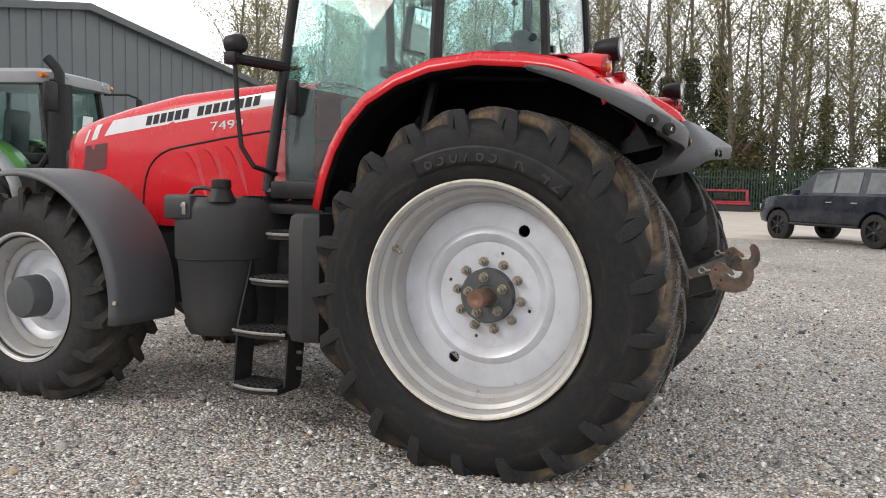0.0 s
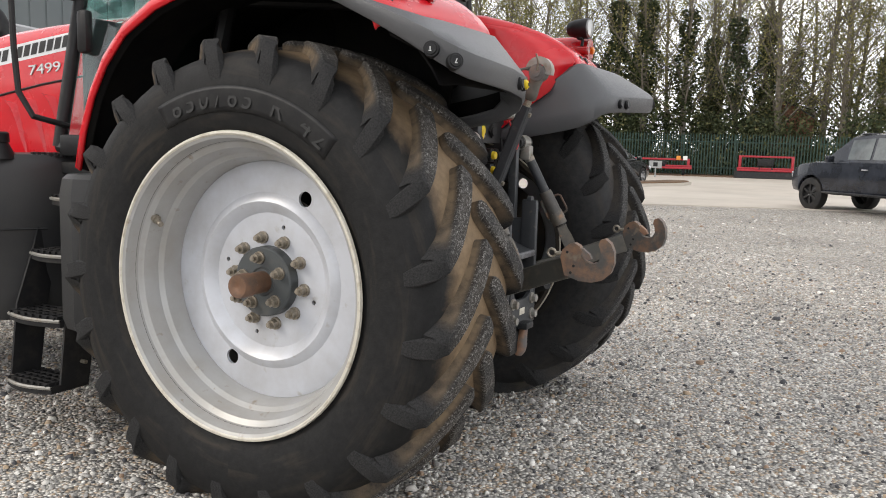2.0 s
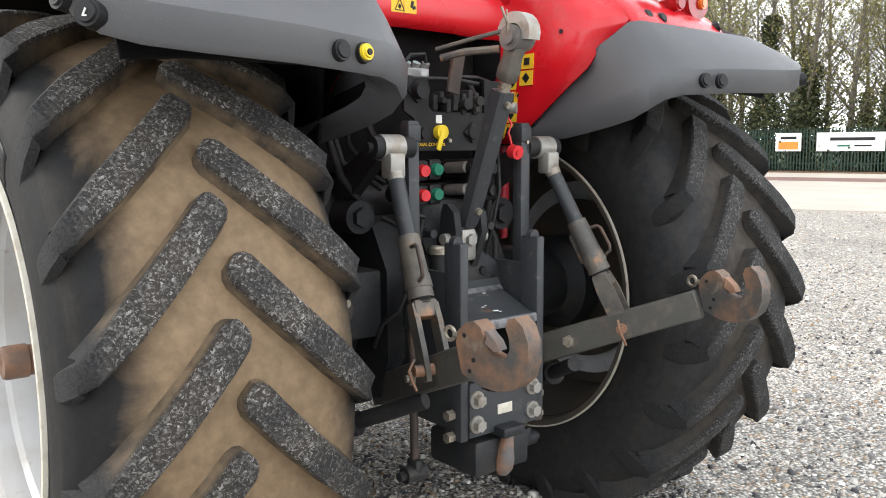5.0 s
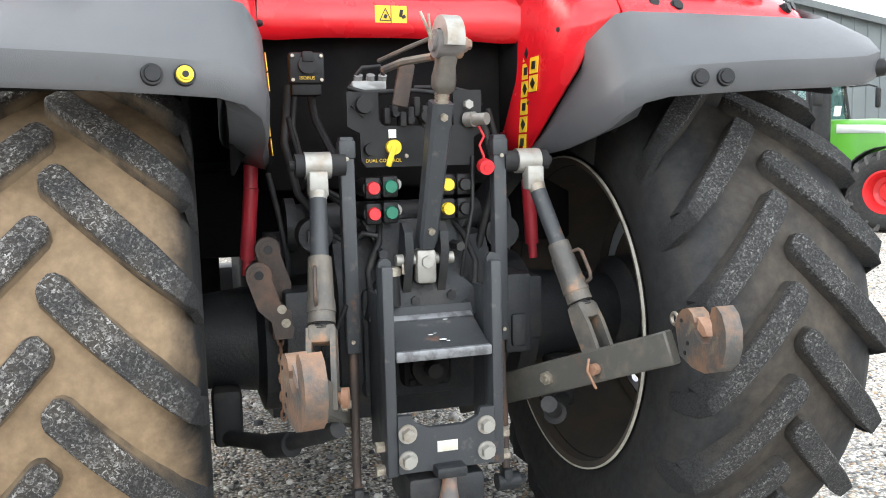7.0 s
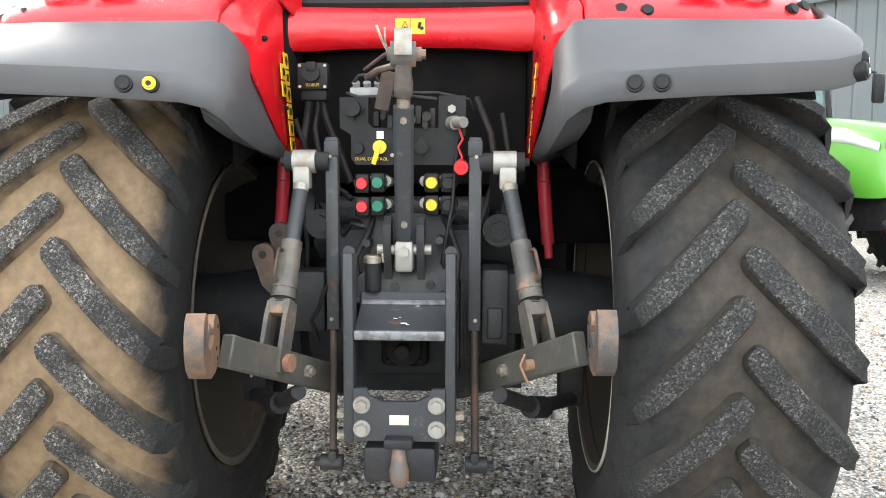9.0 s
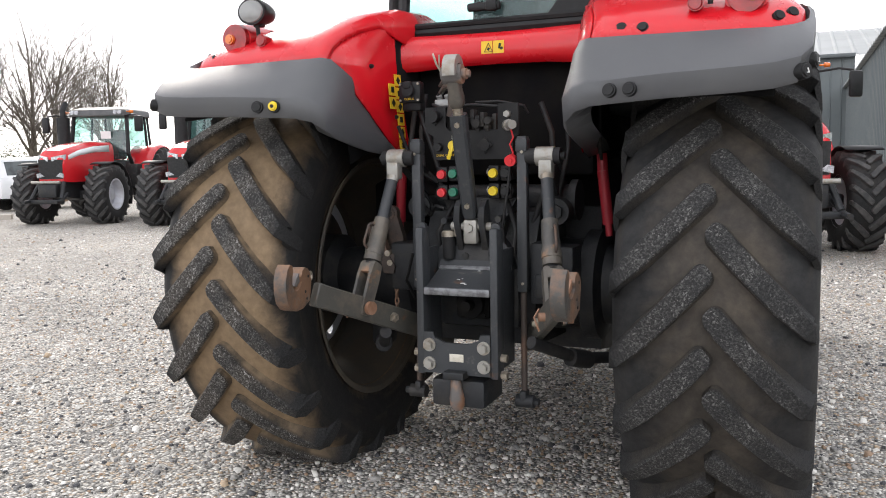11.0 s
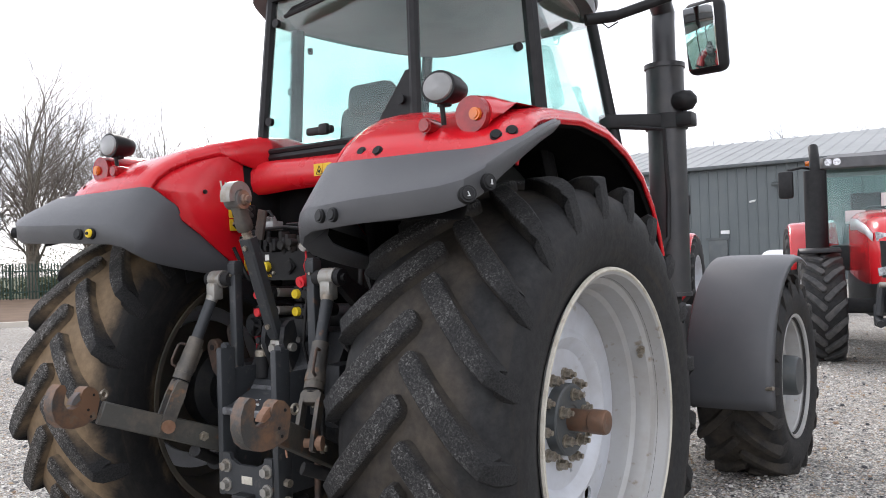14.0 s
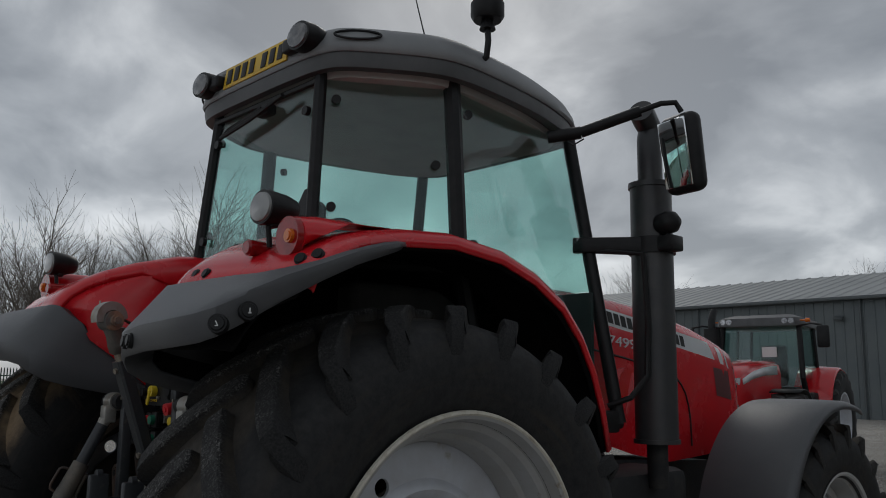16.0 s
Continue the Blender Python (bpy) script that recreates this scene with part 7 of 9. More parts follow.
for x, z, r in ((0.02, 1.515, 0.017), (0.07, 1.525, 0.015)):
    bm = bmesh.new()
    cyl(bm, (x, -0.38, z), (x, -0.432, z), r, n=12)
    part("fitting", bm, M["dusty"], panel)
bm = bmesh.new()
box(bm, (-0.13, -0.34, 1.60), (0.10, 0.06, 0.04), bev=0.006)
for k in range(3):
    cyl(bm, (-0.16 + 0.035 * k, -0.35, 1.61), (-0.16 + 0.035 * k, -0.365, 1.635), 0.013, n=8)
part("solenoid_block", bm, M["lens"], panel, "pale metal solenoid block")
for pts, r in (([(-0.17, -0.36, 1.63), (-0.15, -0.37, 1.655), (-0.10, -0.37, 1.66), (-0.085, -0.36, 1.63)], 0.006), ([(-0.19, -0.36, 1.60), (-0.15, -0.385, 1.585), (0.0, -0.385, 1.59), (0.10, -0.385, 1.58)], 0.007), ([(0.0, -0.37, 1.60), (0.10, -0.38, 1.60), (0.20, -0.37, 1.58), (0.21, -0.35, 1.55)], 0.006),
               ([(0.16, -0.41, 1.40), (0.15, -0.43, 1.25), (0.125, -0.42, 1.12), (0.12, -0.38, 1.0)], 0.006), ([(-0.36, -0.34, 1.52), (-0.33, -0.30, 1.40), (-0.27, -0.30, 1.32), (-0.20, -0.30, 1.28)], 0.008), ([(-0.24, -0.48, 1.0), (-0.27, -0.46, 0.92), (-0.30, -0.42, 0.88), (-0.29, -0.36, 0.80)], 0.007),
               ([(-0.13, -0.40, 1.18), (-0.17, -0.40, 1.19), (-0.20, -0.38, 1.15), (-0.24, -0.34, 1.18)], 0.008)):
    bm = bmesh.new()
    tube(bm, pts, r, 8)
    part("hose", bm, M["ink"], panel, "black hose", 60)
bm = bmesh.new()
cyl(bm, (0.15, -0.42, 1.505), (0.185, -0.47, 1.505), 0.017, n=18)
cyl(bm, (0.145, -0.41, 1.505), (0.16, -0.435, 1.505), 0.022, n=18)
part("coupling", bm, M["steel"], panel, "bright hose coupling")
bm = bmesh.new()
tube(bm, [(0.17, -0.44, 1.485), (0.182, -0.45, 1.455), (0.168, -0.45, 1.43), (0.18, -0.45, 1.40), (0.178, -0.455, 1.385)], 0.004, 6)
cyl(bm, (0.178, -0.455, 1.372), (0.178, -0.485, 1.367), 0.022, n=18)
cyl(bm, (0.178, -0.485, 1.367), (0.178, -0.49, 1.366), 0.010, n=14)
part("dust_cap", bm, M["cred"], panel, "red dust cap on a cord")
for x, z, mt in ((-0.137, 1.316, "cred"), (-0.087, 1.319, "cgreen"), (-0.137, 1.243, "cred"), (-0.087, 1.245, "cgreen"), (0.083, 1.319, "yellow"), (0.083, 1.249, "yellow"), (0.135, 1.319, "ink"), (0.135, 1.249, "ink")):
    bm = bmesh.new()
    cyl(bm, (x, -0.25, z), (x, -0.395, z), 0.028, n=20)
    box(bm, (x, -0.39, z), (0.046, 0.03, 0.062), bev=0.008)
    cp = part("hydraulic_coupler", bm, M["black"], tractor, "black hydraulic coupler with a coloured cap")
    bm = bmesh.new()
    cyl(bm, (x, -0.405, z), (x, -0.421, z), 0.0195, 0.017, n=22)
    part("cap", bm, M[mt], cp)
    bm = bmesh.new()
    cyl(bm, (x + (0.022 if x < 0 else -0.022), -0.28, z), (x + (0.022 if x < 0 else -0.022), -0.375, z + 0.005), 0.018, n=16)
    part("sleeve", bm, M["steel"], cp, "bright steel sleeve")
bm = bmesh.new()
box(bm, (-0.295, -0.44, 1.640), (0.098, 0.045, 0.085), bev=0.006)
box(bm, (-0.295, -0.42, 1.59), (0.085, 0.05, 0.05), bev=0.006)
iso = part("implement_socket", bm, M["black"], tractor, "square black implement socket", m=pose(-0.007, 0.115, 0.016))
bm = bmesh.new()
cyl(bm, (-0.295, -0.46, 1.648), (-0.295, -0.485, 1.648), 0.026, n=24)
box(bm, (-0.295, -0.475, 1.668), (0.032, 0.03, 0.03), bev=0.006)
part("socket_lid", bm, M["dusty"], iso, "round socket lid")
for x in (-0.335, -0.255):
    for z in (1.607, 1.673):
        bm = bmesh.new()
        cyl(bm, (x, -0.462, z), (x, -0.468, z), 0.005, n=8)
        part("screw", bm, M["zinc"], iso)
letters("socket_writing", "ISOBUS", 0.0135, Matrix.Translation((-0.295, -0.4632, 1.612)) @ R3(90, 0, 0), M["label"], iso, 0.0005)
bm = bmesh.new()
tube(bm, [(-0.285, -0.40, 1.60), (-0.265, -0.38, 1.50), (-0.22, -0.40, 1.40), (-0.18, -0.42, 1.30)], 0.012, 8)
part("cable", bm, M["ink"], iso)
# oil filler and castings in the dark middle
bm = bmesh.new()
cyl(bm, (-0.10, -0.43, 0.98), (-0.10, -0.43, 1.07), 0.026, n=20)
oil = part("oil_filler", bm, M["dusty"], tractor, "dark oil filler with a metal cap")
bm = bmesh.new()
cyl(bm, (-0.10, -0.43, 1.068), (-0.10, -0.43, 1.086), 0.030, n=28)
cyl(bm, (-0.10, -0.43, 1.086), (-0.10, -0.43, 1.092), 0.028, 0.024, n=28)
box(bm, (-0.066, -0.44, 1.085), (0.010, 0.012, 0.030), bev=0.002)
part("cap", bm, M["zinc"], oil, "dull metal cap")
bm = bmesh.new()
loft(bm, [[(x, y, z) for x, y in ((-w, -0.30), (w, -0.30), (w, -0.44 + k), (-w, -0.44 + k))] for z, w, k in ((0.94, 0.17, 0.0), (1.02, 0.15, 0.02), (1.06, 0.11, 0.05), (1.14, 0.12, 0.08), (1.22, 0.16, 0.10))])
for x, z in ((-0.12, 1.13), (0.11, 1.14), (0.08, 1.0), (-0.03, 0.99), (0.12, 0.97)):
    cyl(bm, (x, -0.36, z), (x, -0.435, z), 0.014, n=6)
part("lift_housing", bm, M["cast"], tractor, "dark cast lift housing")
bm = bmesh.new()
box(bm, (0.285, -0.36, 0.93), (0.085, 0.16, 0.24), bev=0.01)
box(bm, (0.285, -0.42, 0.88), (0.05, 0.06, 0.10), bev=0.01)
part("valve_box", bm, M["cast"], tractor, "dark valve box")

# hoses that run down into the dark behind the couplers
for pts, r in (([(-0.34, -0.20, 1.62), (-0.36, -0.22, 1.45), (-0.33, -0.26, 1.30), (-0.24, -0.28, 1.18), (-0.2, -0.25, 1.05)], 0.012),
               ([(-0.31, -0.16, 1.66), (-0.33, -0.18, 1.50), (-0.30, -0.22, 1.34), (-0.19, -0.27, 1.26)], 0.010),
               ([(0.22, -0.20, 1.60), (0.27, -0.22, 1.48), (0.29, -0.26, 1.34), (0.24, -0.28, 1.20), (0.2, -0.3, 1.08)], 0.012),
               ([(0.31, -0.14, 1.55), (0.33, -0.18, 1.42), (0.31, -0.22, 1.28), (0.27, -0.24, 1.12)], 0.010),
               ([(-0.10, -0.31, 1.24), (-0.12, -0.38, 1.16), (-0.16, -0.40, 1.08), (-0.15, -0.40, 0.98)], 0.010),
               ([(0.10, -0.31, 1.24), (0.14, -0.37, 1.17), (0.17, -0.39, 1.09), (0.16, -0.40, 0.99)], 0.010),
               ([(-0.40, -0.10, 1.36), (-0.38, -0.16, 1.24), (-0.36, -0.18, 1.10), (-0.37, -0.16, 0.98)], 0.009)):
    bm = bmesh.new()
    tube(bm, pts, r, 8)
    part("hose", bm, M["dusty"], tractor, "dusty black hose", 60)
for x, y, z, r in ((-0.29, -0.20, 1.18, 0.05), (0.30, -0.18, 1.16, 0.055)):
    bm = bmesh.new()
    cyl(bm, (x, y, z), (x, y - 0.10, z), r, n=20)
    cyl(bm, (x, y - 0.10, z), (x, y - 0.12, z), r * 0.6, n=6)
    part("filter", bm, M["cast"], tractor, "dark round filter housing")

# ---- the yard ----
def ground_sheet():
    bm = bmesh.new()
    bmesh.ops.create_grid(bm, x_segments=60, y_segments=60, size=0.5)
    for v in bm.verts:
        # fine squares near the tractor, wide ones out to the horizon
        for i in (0, 1):
            c = v.co[i] * 2
            v.co[i] = math.copysign(abs(c) ** 4.0 * 1500 + abs(c) * 30, c)
        d = math.hypot(v.co.x, v.co.y)
        v.co.z = noise.noise(v.co * 0.35) * 0.012 * min(1.0, max(0.0, (d - 2.5) / 4)) if d < 60 else 0.0
    o = done("ground", bm, M["gravel"], smooth=60)
    return tagged(o, "pale grey crushed gravel yard", "ground", kind="structure")


ground_sheet()


def slab(name, label, category, poly, z, material, kind="structure"):
    bm = bmesh.new()
    prism(bm, poly, "z", -0.15, z)
    return tagged(done(name, bm, material, smooth=0), label, category, kind=kind)


def along(p, q, t, side=0.0):
    """A point t metres from p towards q, side metres to the left."""
    p, q = Vector(p), Vector(q)
    d = (q - p).normalized()
    return p + d * t + Vector((-d.y, d.x)) * side


# concrete apron and access road towards the far fence
slab("pavement", "pale buff concrete apron beyond the gravel", "pavement", [(14.5, 9.5), (18.0, 1.5), (24.5, -14.0), (70, -14), (70, 60), (5, 60), (10, 24)], 0.03, M["concrete"])
slab("road", "reddish asphalt access road", "road", [(27.5, 24), (31.0, 10.5), (34.5, 11.0), (32, 26)], 0.036, M["redway"])
slab("verge", "bare soil verge below the fence", "ground", [(36.5, 34), (41.0, 12), (48, -16), (90, -16), (90, 60), (30, 60)], 0.06, M["soil"])
slab("soil_bank", "bare brown soil bank behind the yard", "ground", [(-90, 60), (-36, 33), (-24.4, 20), (-23.6, 13.3), (-18, 12.3), (-21, 9.0), (-90, -30)], 0.10, M["soil"])
slab("kerb", "pale concrete kerb edge", "kerb", [(-17.9, 12.35), (-18.05, 12.2), (-21.2, 8.75), (-45, -4), (-45, -4.2), (-21, 8.5), (-17.8, 12.2)], 0.13, M["concrete"])
slab("grass_field", "rough green field beyond the fence", "grass", [(-45, 60), (-44, 22), (-60, -20), (-400, -200), (-400, 300), (-45, 300)], 0.14, M["grass"])
slab("grass_bank", "rough green verge behind the fence", "grass", [(44, 60), (46, 14), (54, -20), (400, -20), (400, 300), (44, 300)], 0.10, M["grass"])

# kerbed island beside the parked estate car
bm = bmesh.new()
isl = [(24.2, 6.75), (26.5, 5.85), (29.2, 4.8), (30.6, 4.75), (31.4, 5.1), (30.6, 5.75), (28.0, 6.35), (25.2, 6.95)]
prism(bm, isl, "z", -0.1, 0.14)
island = tagged(done("kerb_island", bm, M["concrete"], smooth=0), "kerbed island with bare soil", "kerb", kind="structure")
bm = bmesh.new()
c = Vector((28.2, 5.8))
prism(bm, [tuple(c + (Vector(p) - c) * 0.93) for p in isl], "z", 0.0, 0.19)
part("soil_bed", bm, M["soil"], island, "brown soil bed", 0)


# ---- palisade fences ----
def fence(p, q, h=2.3, step=0.155, label="green steel palisade fence"):
    p, q = Vector(p), Vector(q)
    d = q - p
    L = d.length
    e = thing("fence", label, "fence", at=Matrix.Translation((p.x, p.y, 0.05)) @ Matrix.Rotation(math.atan2(d.y, d.x), 4, "Z"))
    bm = bmesh.new()
    n = int(L / step)
    for k in range(n):
        x = k * step
        loft(bm, [[(x, 0, 0.08), (x + 0.03, 0.014, 0.08), (x + 0.065, 0, 0.08)], [(x, 0, h - 0.1), (x + 0.03, 0.014, h - 0.1), (x + 0.065, 0, h - 0.1)], [(x + 0.028, 0, h), (x + 0.03, 0.006, h), (x + 0.034, 0, h)]])
    o = part("pale", bm, M["fence"], e, "pointed green pales", 0)
    o["kind"] = "stuff"
    post = None
    for k in range(int(L / 2.75) + 1):
        if post is None:
            bm = bmesh.new()
            box(bm, (0, 0.06, h * 0.48), (0.06, 0.10, h * 0.96))
            post = part("fence_post", bm, M["fence"], e, "", 0)
        else:
            again(post, e, pose(k * 2.75, 0, 0))
    for z in (0.45, h - 0.45):
        bm = bmesh.new()
        box(bm, (L / 2, 0.03, z), (L, 0.012, 0.06))
        part("fence_rail", bm, M["fence"], e, "", 0)
    return e


F0, F1 = (36.0, 40.0), (49.0, -14.0)
fence(F0, F1)
fence((-43, 38), (-40, 22.5), 2.0)
fence((-40, 22.5), (-62, -12), 2.0)


# ---- building ----
def wall_sheet(bm, p, q, z0, z1, step=0.50, top=None):
    """Ribbed cladding from p to q: every sheet is a flat tray between raised ribs. top(x): height at a distance."""
    p, q = Vector(p), Vector(q)
    d = (q - p)
    L = d.length
    d.normalize()
    nrm = Vector((d.y, -d.x))
    row0, row1 = [], []
    k = 0.0
    while k < L:
        for off, out in ((0.0, 0.0), (0.02, 0.035), (0.07, 0.035), (0.09, 0.0)):
            t = min(L, k + off)
            b = p + d * t + nrm * out
            row0.append((b.x, b.y, z0))
            row1.append((b.x, b.y, z1 if top is None else top(t)))
        k += step
    b = p + d * L
    row0.append((b.x, b.y, z0))
    row1.append((b.x, b.y, z1 if top is None else top(L)))
    loft(bm, [row0, row1], closed=False)


hall = thing("steel_hall", "large grey-green steel clad hall with a light grey roof", "building")
EAVE, PEAK, GX0, GX1, GY = 4.48, 6.17, 3.3, 23.2, 18.2
mid = (GX0 + GX1) / 2
bm = bmesh.new()
wall_sheet(bm, (GX0, GY), (GX1, GY), 0.0, EAVE, 0.5, lambda t: EAVE + (PEAK - EAVE) * (1 - abs(t - (GX1 - GX0) / 2) / ((GX1 - GX0) / 2)))
thicken(part("gable_wall", bm, M["clad"], hall, "ribbed grey-green gable wall", 0), 0.05)
bm = bmesh.new()
wall_sheet(bm, (GX1, GY), (GX1, 60.0), 0.0, EAVE)
thicken(part("side_wall", bm, M["clad"], hall, "ribbed grey-green side wall", 0), 0.05)
bm = bmesh.new()
wall_sheet(bm, (GX0, 42.0), (GX0, GY), 0.0, EAVE)
thicken(part("side_wall", bm, M["clad"], hall, "ribbed grey-green side wall", 0), 0.05)
bm = bmesh.new()
LX0, LY, LE, LR = -37.0, 42.0, 6.0, 8.6
wall_sheet(bm, (LX0, LY), (GX0 + 0.3, LY), 0.0, LE)
thicken(part("long_wall", bm, M["clad"], hall, "ribbed grey-green long wall", 0), 0.05)
bm = bmesh.new()
wall_sheet(bm, (LX0, LY + 22), (LX0, LY), 0.0, LE, 0.5, lambda t: LE + (LR - LE) * (1 - abs(t - 11) / 11))
thicken(part("end_wall", bm, M["clad"], hall, "ribbed grey-green end wall", 0), 0.05)


def roof_plane(p00, p10, p11, p01, ribs):
    """A ribbed roof slope: eave p00-p10, ridge p01-p11."""
    b2 = bmesh.new()
    a, b, c, d = [Vector(p) for p in (p00, p10, p11, p01)]
    r0, r1 = [], []
    for k in range(ribs):
        for off, up in ((0.0, 0.0), (0.08, 0.05), (0.20, 0.05), (0.28, 0.0)):
            f = (k + off) / ribs
            r0.append(a.lerp(b, f) + Vector((0, 0, up)))
            r1.append(d.lerp(c, f) + Vector((0, 0, up)))
    r0.append(b)
    r1.append(c)
    loft(b2, [r0, r1], closed=False)
    return b2


for b2 in (roof_plane((LX0 - 0.3, LY - 0.3, LE), (GX0 + 9, LY - 0.3, LE), (GX0 + 9, LY + 11, LR), (LX0 - 0.3, LY + 11, LR), 62),
           roof_plane((GX0 - 0.2, 60, EAVE), (GX0 - 0.2, GY - 0.25, EAVE), (mid, GY - 0.25, PEAK), (mid, 60, PEAK), 55),
           roof_plane((GX1 + 0.2, GY - 0.25, EAVE), (GX1 + 0.2, 60, EAVE), (mid, 60, PEAK), (mid, GY - 0.25, PEAK), 55)):
    thicken(part("roof", b2, M["sheet"], hall, "light grey ribbed roof sheets", 0), 0.03)
for s in (-1, 1):
    bm = bmesh.new()
    xe = GX0 - 0.25 if s < 0 else GX1 + 0.25
    prism(bm, [(xe, EAVE - 0.10), (mid, PEAK - 0.10), (mid, PEAK + 0.10), (xe, EAVE + 0.10)], "y", GY - 0.30, GY - 0.22)
    part("verge_flashing", bm, M["trim"], hall, "grey verge flashing", 0)
bm = bmesh.new()
box(bm, ((LX0 + GX0) / 2, LY - 0.38, LE - 0.02), (GX0 - LX0 + 0.6, 0.18, 0.18), bev=0.02)
part("gutter", bm, M["trim"], hall, "dark grey gutter")
for x in (-30.0, -21.5, -12.6, -4.0):
    bm = bmesh.new()
    cyl(bm, (x, LY - 0.12, 0), (x, LY - 0.12, LE - 0.1), 0.06, n=10)
    part("downpipe", bm, M["trim"], hall, "dark downpipe")
for x, w, h in ((-11.0, 1.0, 2.15), (-22.5, 3.6, 4.0)):
    bm = bmesh.new()
    box(bm, (x, LY - 0.06, h / 2), (w, 0.12, h), bev=0.01)
    dr = part("door", bm, M["trim"], hall, "dark grey door")
    bm = bmesh.new()
    box(bm, (x, LY - 0.10, h + 0.06), (w + 0.25, 0.1, 0.12))
    part("door_frame", bm, M["trim"], dr)
for x, z in ((-7.9, 4.9), (-13.6, 5.0)):
    bm = bmesh.new()
    box(bm, (x, LY - 0.25, z), (0.45, 0.35, 0.14), (20, 0, 0), bev=0.02)
    part("wall_lamp", bm, M["trim"], hall, "grey wall lamp")
for x, y, z in ((-9.0, LY - 0.25, 4.1), (4.15, GY - 0.2, 3.55)):
    bm = bmesh.new()
    cyl(bm, (x, y, z), (x - 0.22, y - 0.18, z - 0.06), 0.055, n=12)
    cyl(bm, (x, y + 0.2, z + 0.05), (x, y, z), 0.03, n=8)
    part("camera_housing", bm, M["white"], hall, "white security camera")
bm = bmesh.new()
tube(bm, [(5.75, GY - 0.08, 3.95), (5.75, GY - 0.22, 4.25), (5.75, GY - 0.25, 3.9), (5.72, GY - 0.3, 3.75)], 0.035, 8)
box(bm, (5.62, GY - 0.25, 3.98), (0.36, 0.25, 0.10), bev=0.02)
part("wall_lamp", bm, M["trim"], hall, "grey wall floodlight")
bm = bmesh.new()
box(bm, (-10.6, LY - 0.12, 2.55), (0.45, 0.04, 0.18))
part("sign", bm, M["white"], hall, "small white sign")


# ---- trees ----
M["under"] = leaf_mat("undergrowth_leaf", (0.16, 0.15, 0.06), (0.085, 0.095, 0.038), 0.45)


def limb(vs, fs, p, d, length, r0, r1, n, bend, rg, steps=4):
    """One tapered, slightly crooked limb. Returns points along it with their directions."""
    pts, prev = [], None
    p, d = Vector(p), Vector(d).normalized()
    for i in range(steps + 1):
        f = i / steps
        r = r0 + (r1 - r0) * f
        a = d.orthogonal().normalized() if prev is None else (prev - d * prev.dot(d)).normalized()
        prev = a
        b = d.cross(a)
        base = len(vs)
        for k in range(n):
            t = 2 * math.pi * k / n
            vs.append(p + (a * math.cos(t) + b * math.sin(t)) * r)
        if i:
            for k in range(n):
                fs.append((base - n + k, base - n + (k + 1) % n, base + (k + 1) % n, base + k))
        pts.append((p.copy(), d.copy(), r))
        if i < steps:
            p = p + d * (length / steps)
            d = (d + Vector((rg.uniform(-bend, bend), rg.uniform(-bend, bend), rg.uniform(-bend * 0.4, bend * 0.7)))).normalized()
    return pts


def leaf(vs, fs, p, size, rg):
    a = Vector((rg.uniform(-1, 1), rg.uniform(-1, 1), rg.uniform(-1, 1))).normalized()
    b = a.orthogonal().normalized()
    w = size * rg.uniform(0.7, 1.3)
    base = len(vs)
    vs.extend((p - a * w + b * w * 0.45, p + a * w + b * w * 0.2, p - b * w * 0.95))
    fs.append((base, base + 1, base + 2))


def raw(name, vs, fs, material, parent, label=""):
    me = bpy.data.meshes.new(name)
    me.from_pydata([v[:] for v in vs], [], fs)
    me.materials.append(material)
    o = new(name, me)
    o.parent = parent
    if label:
        o["label"] = label
    return o


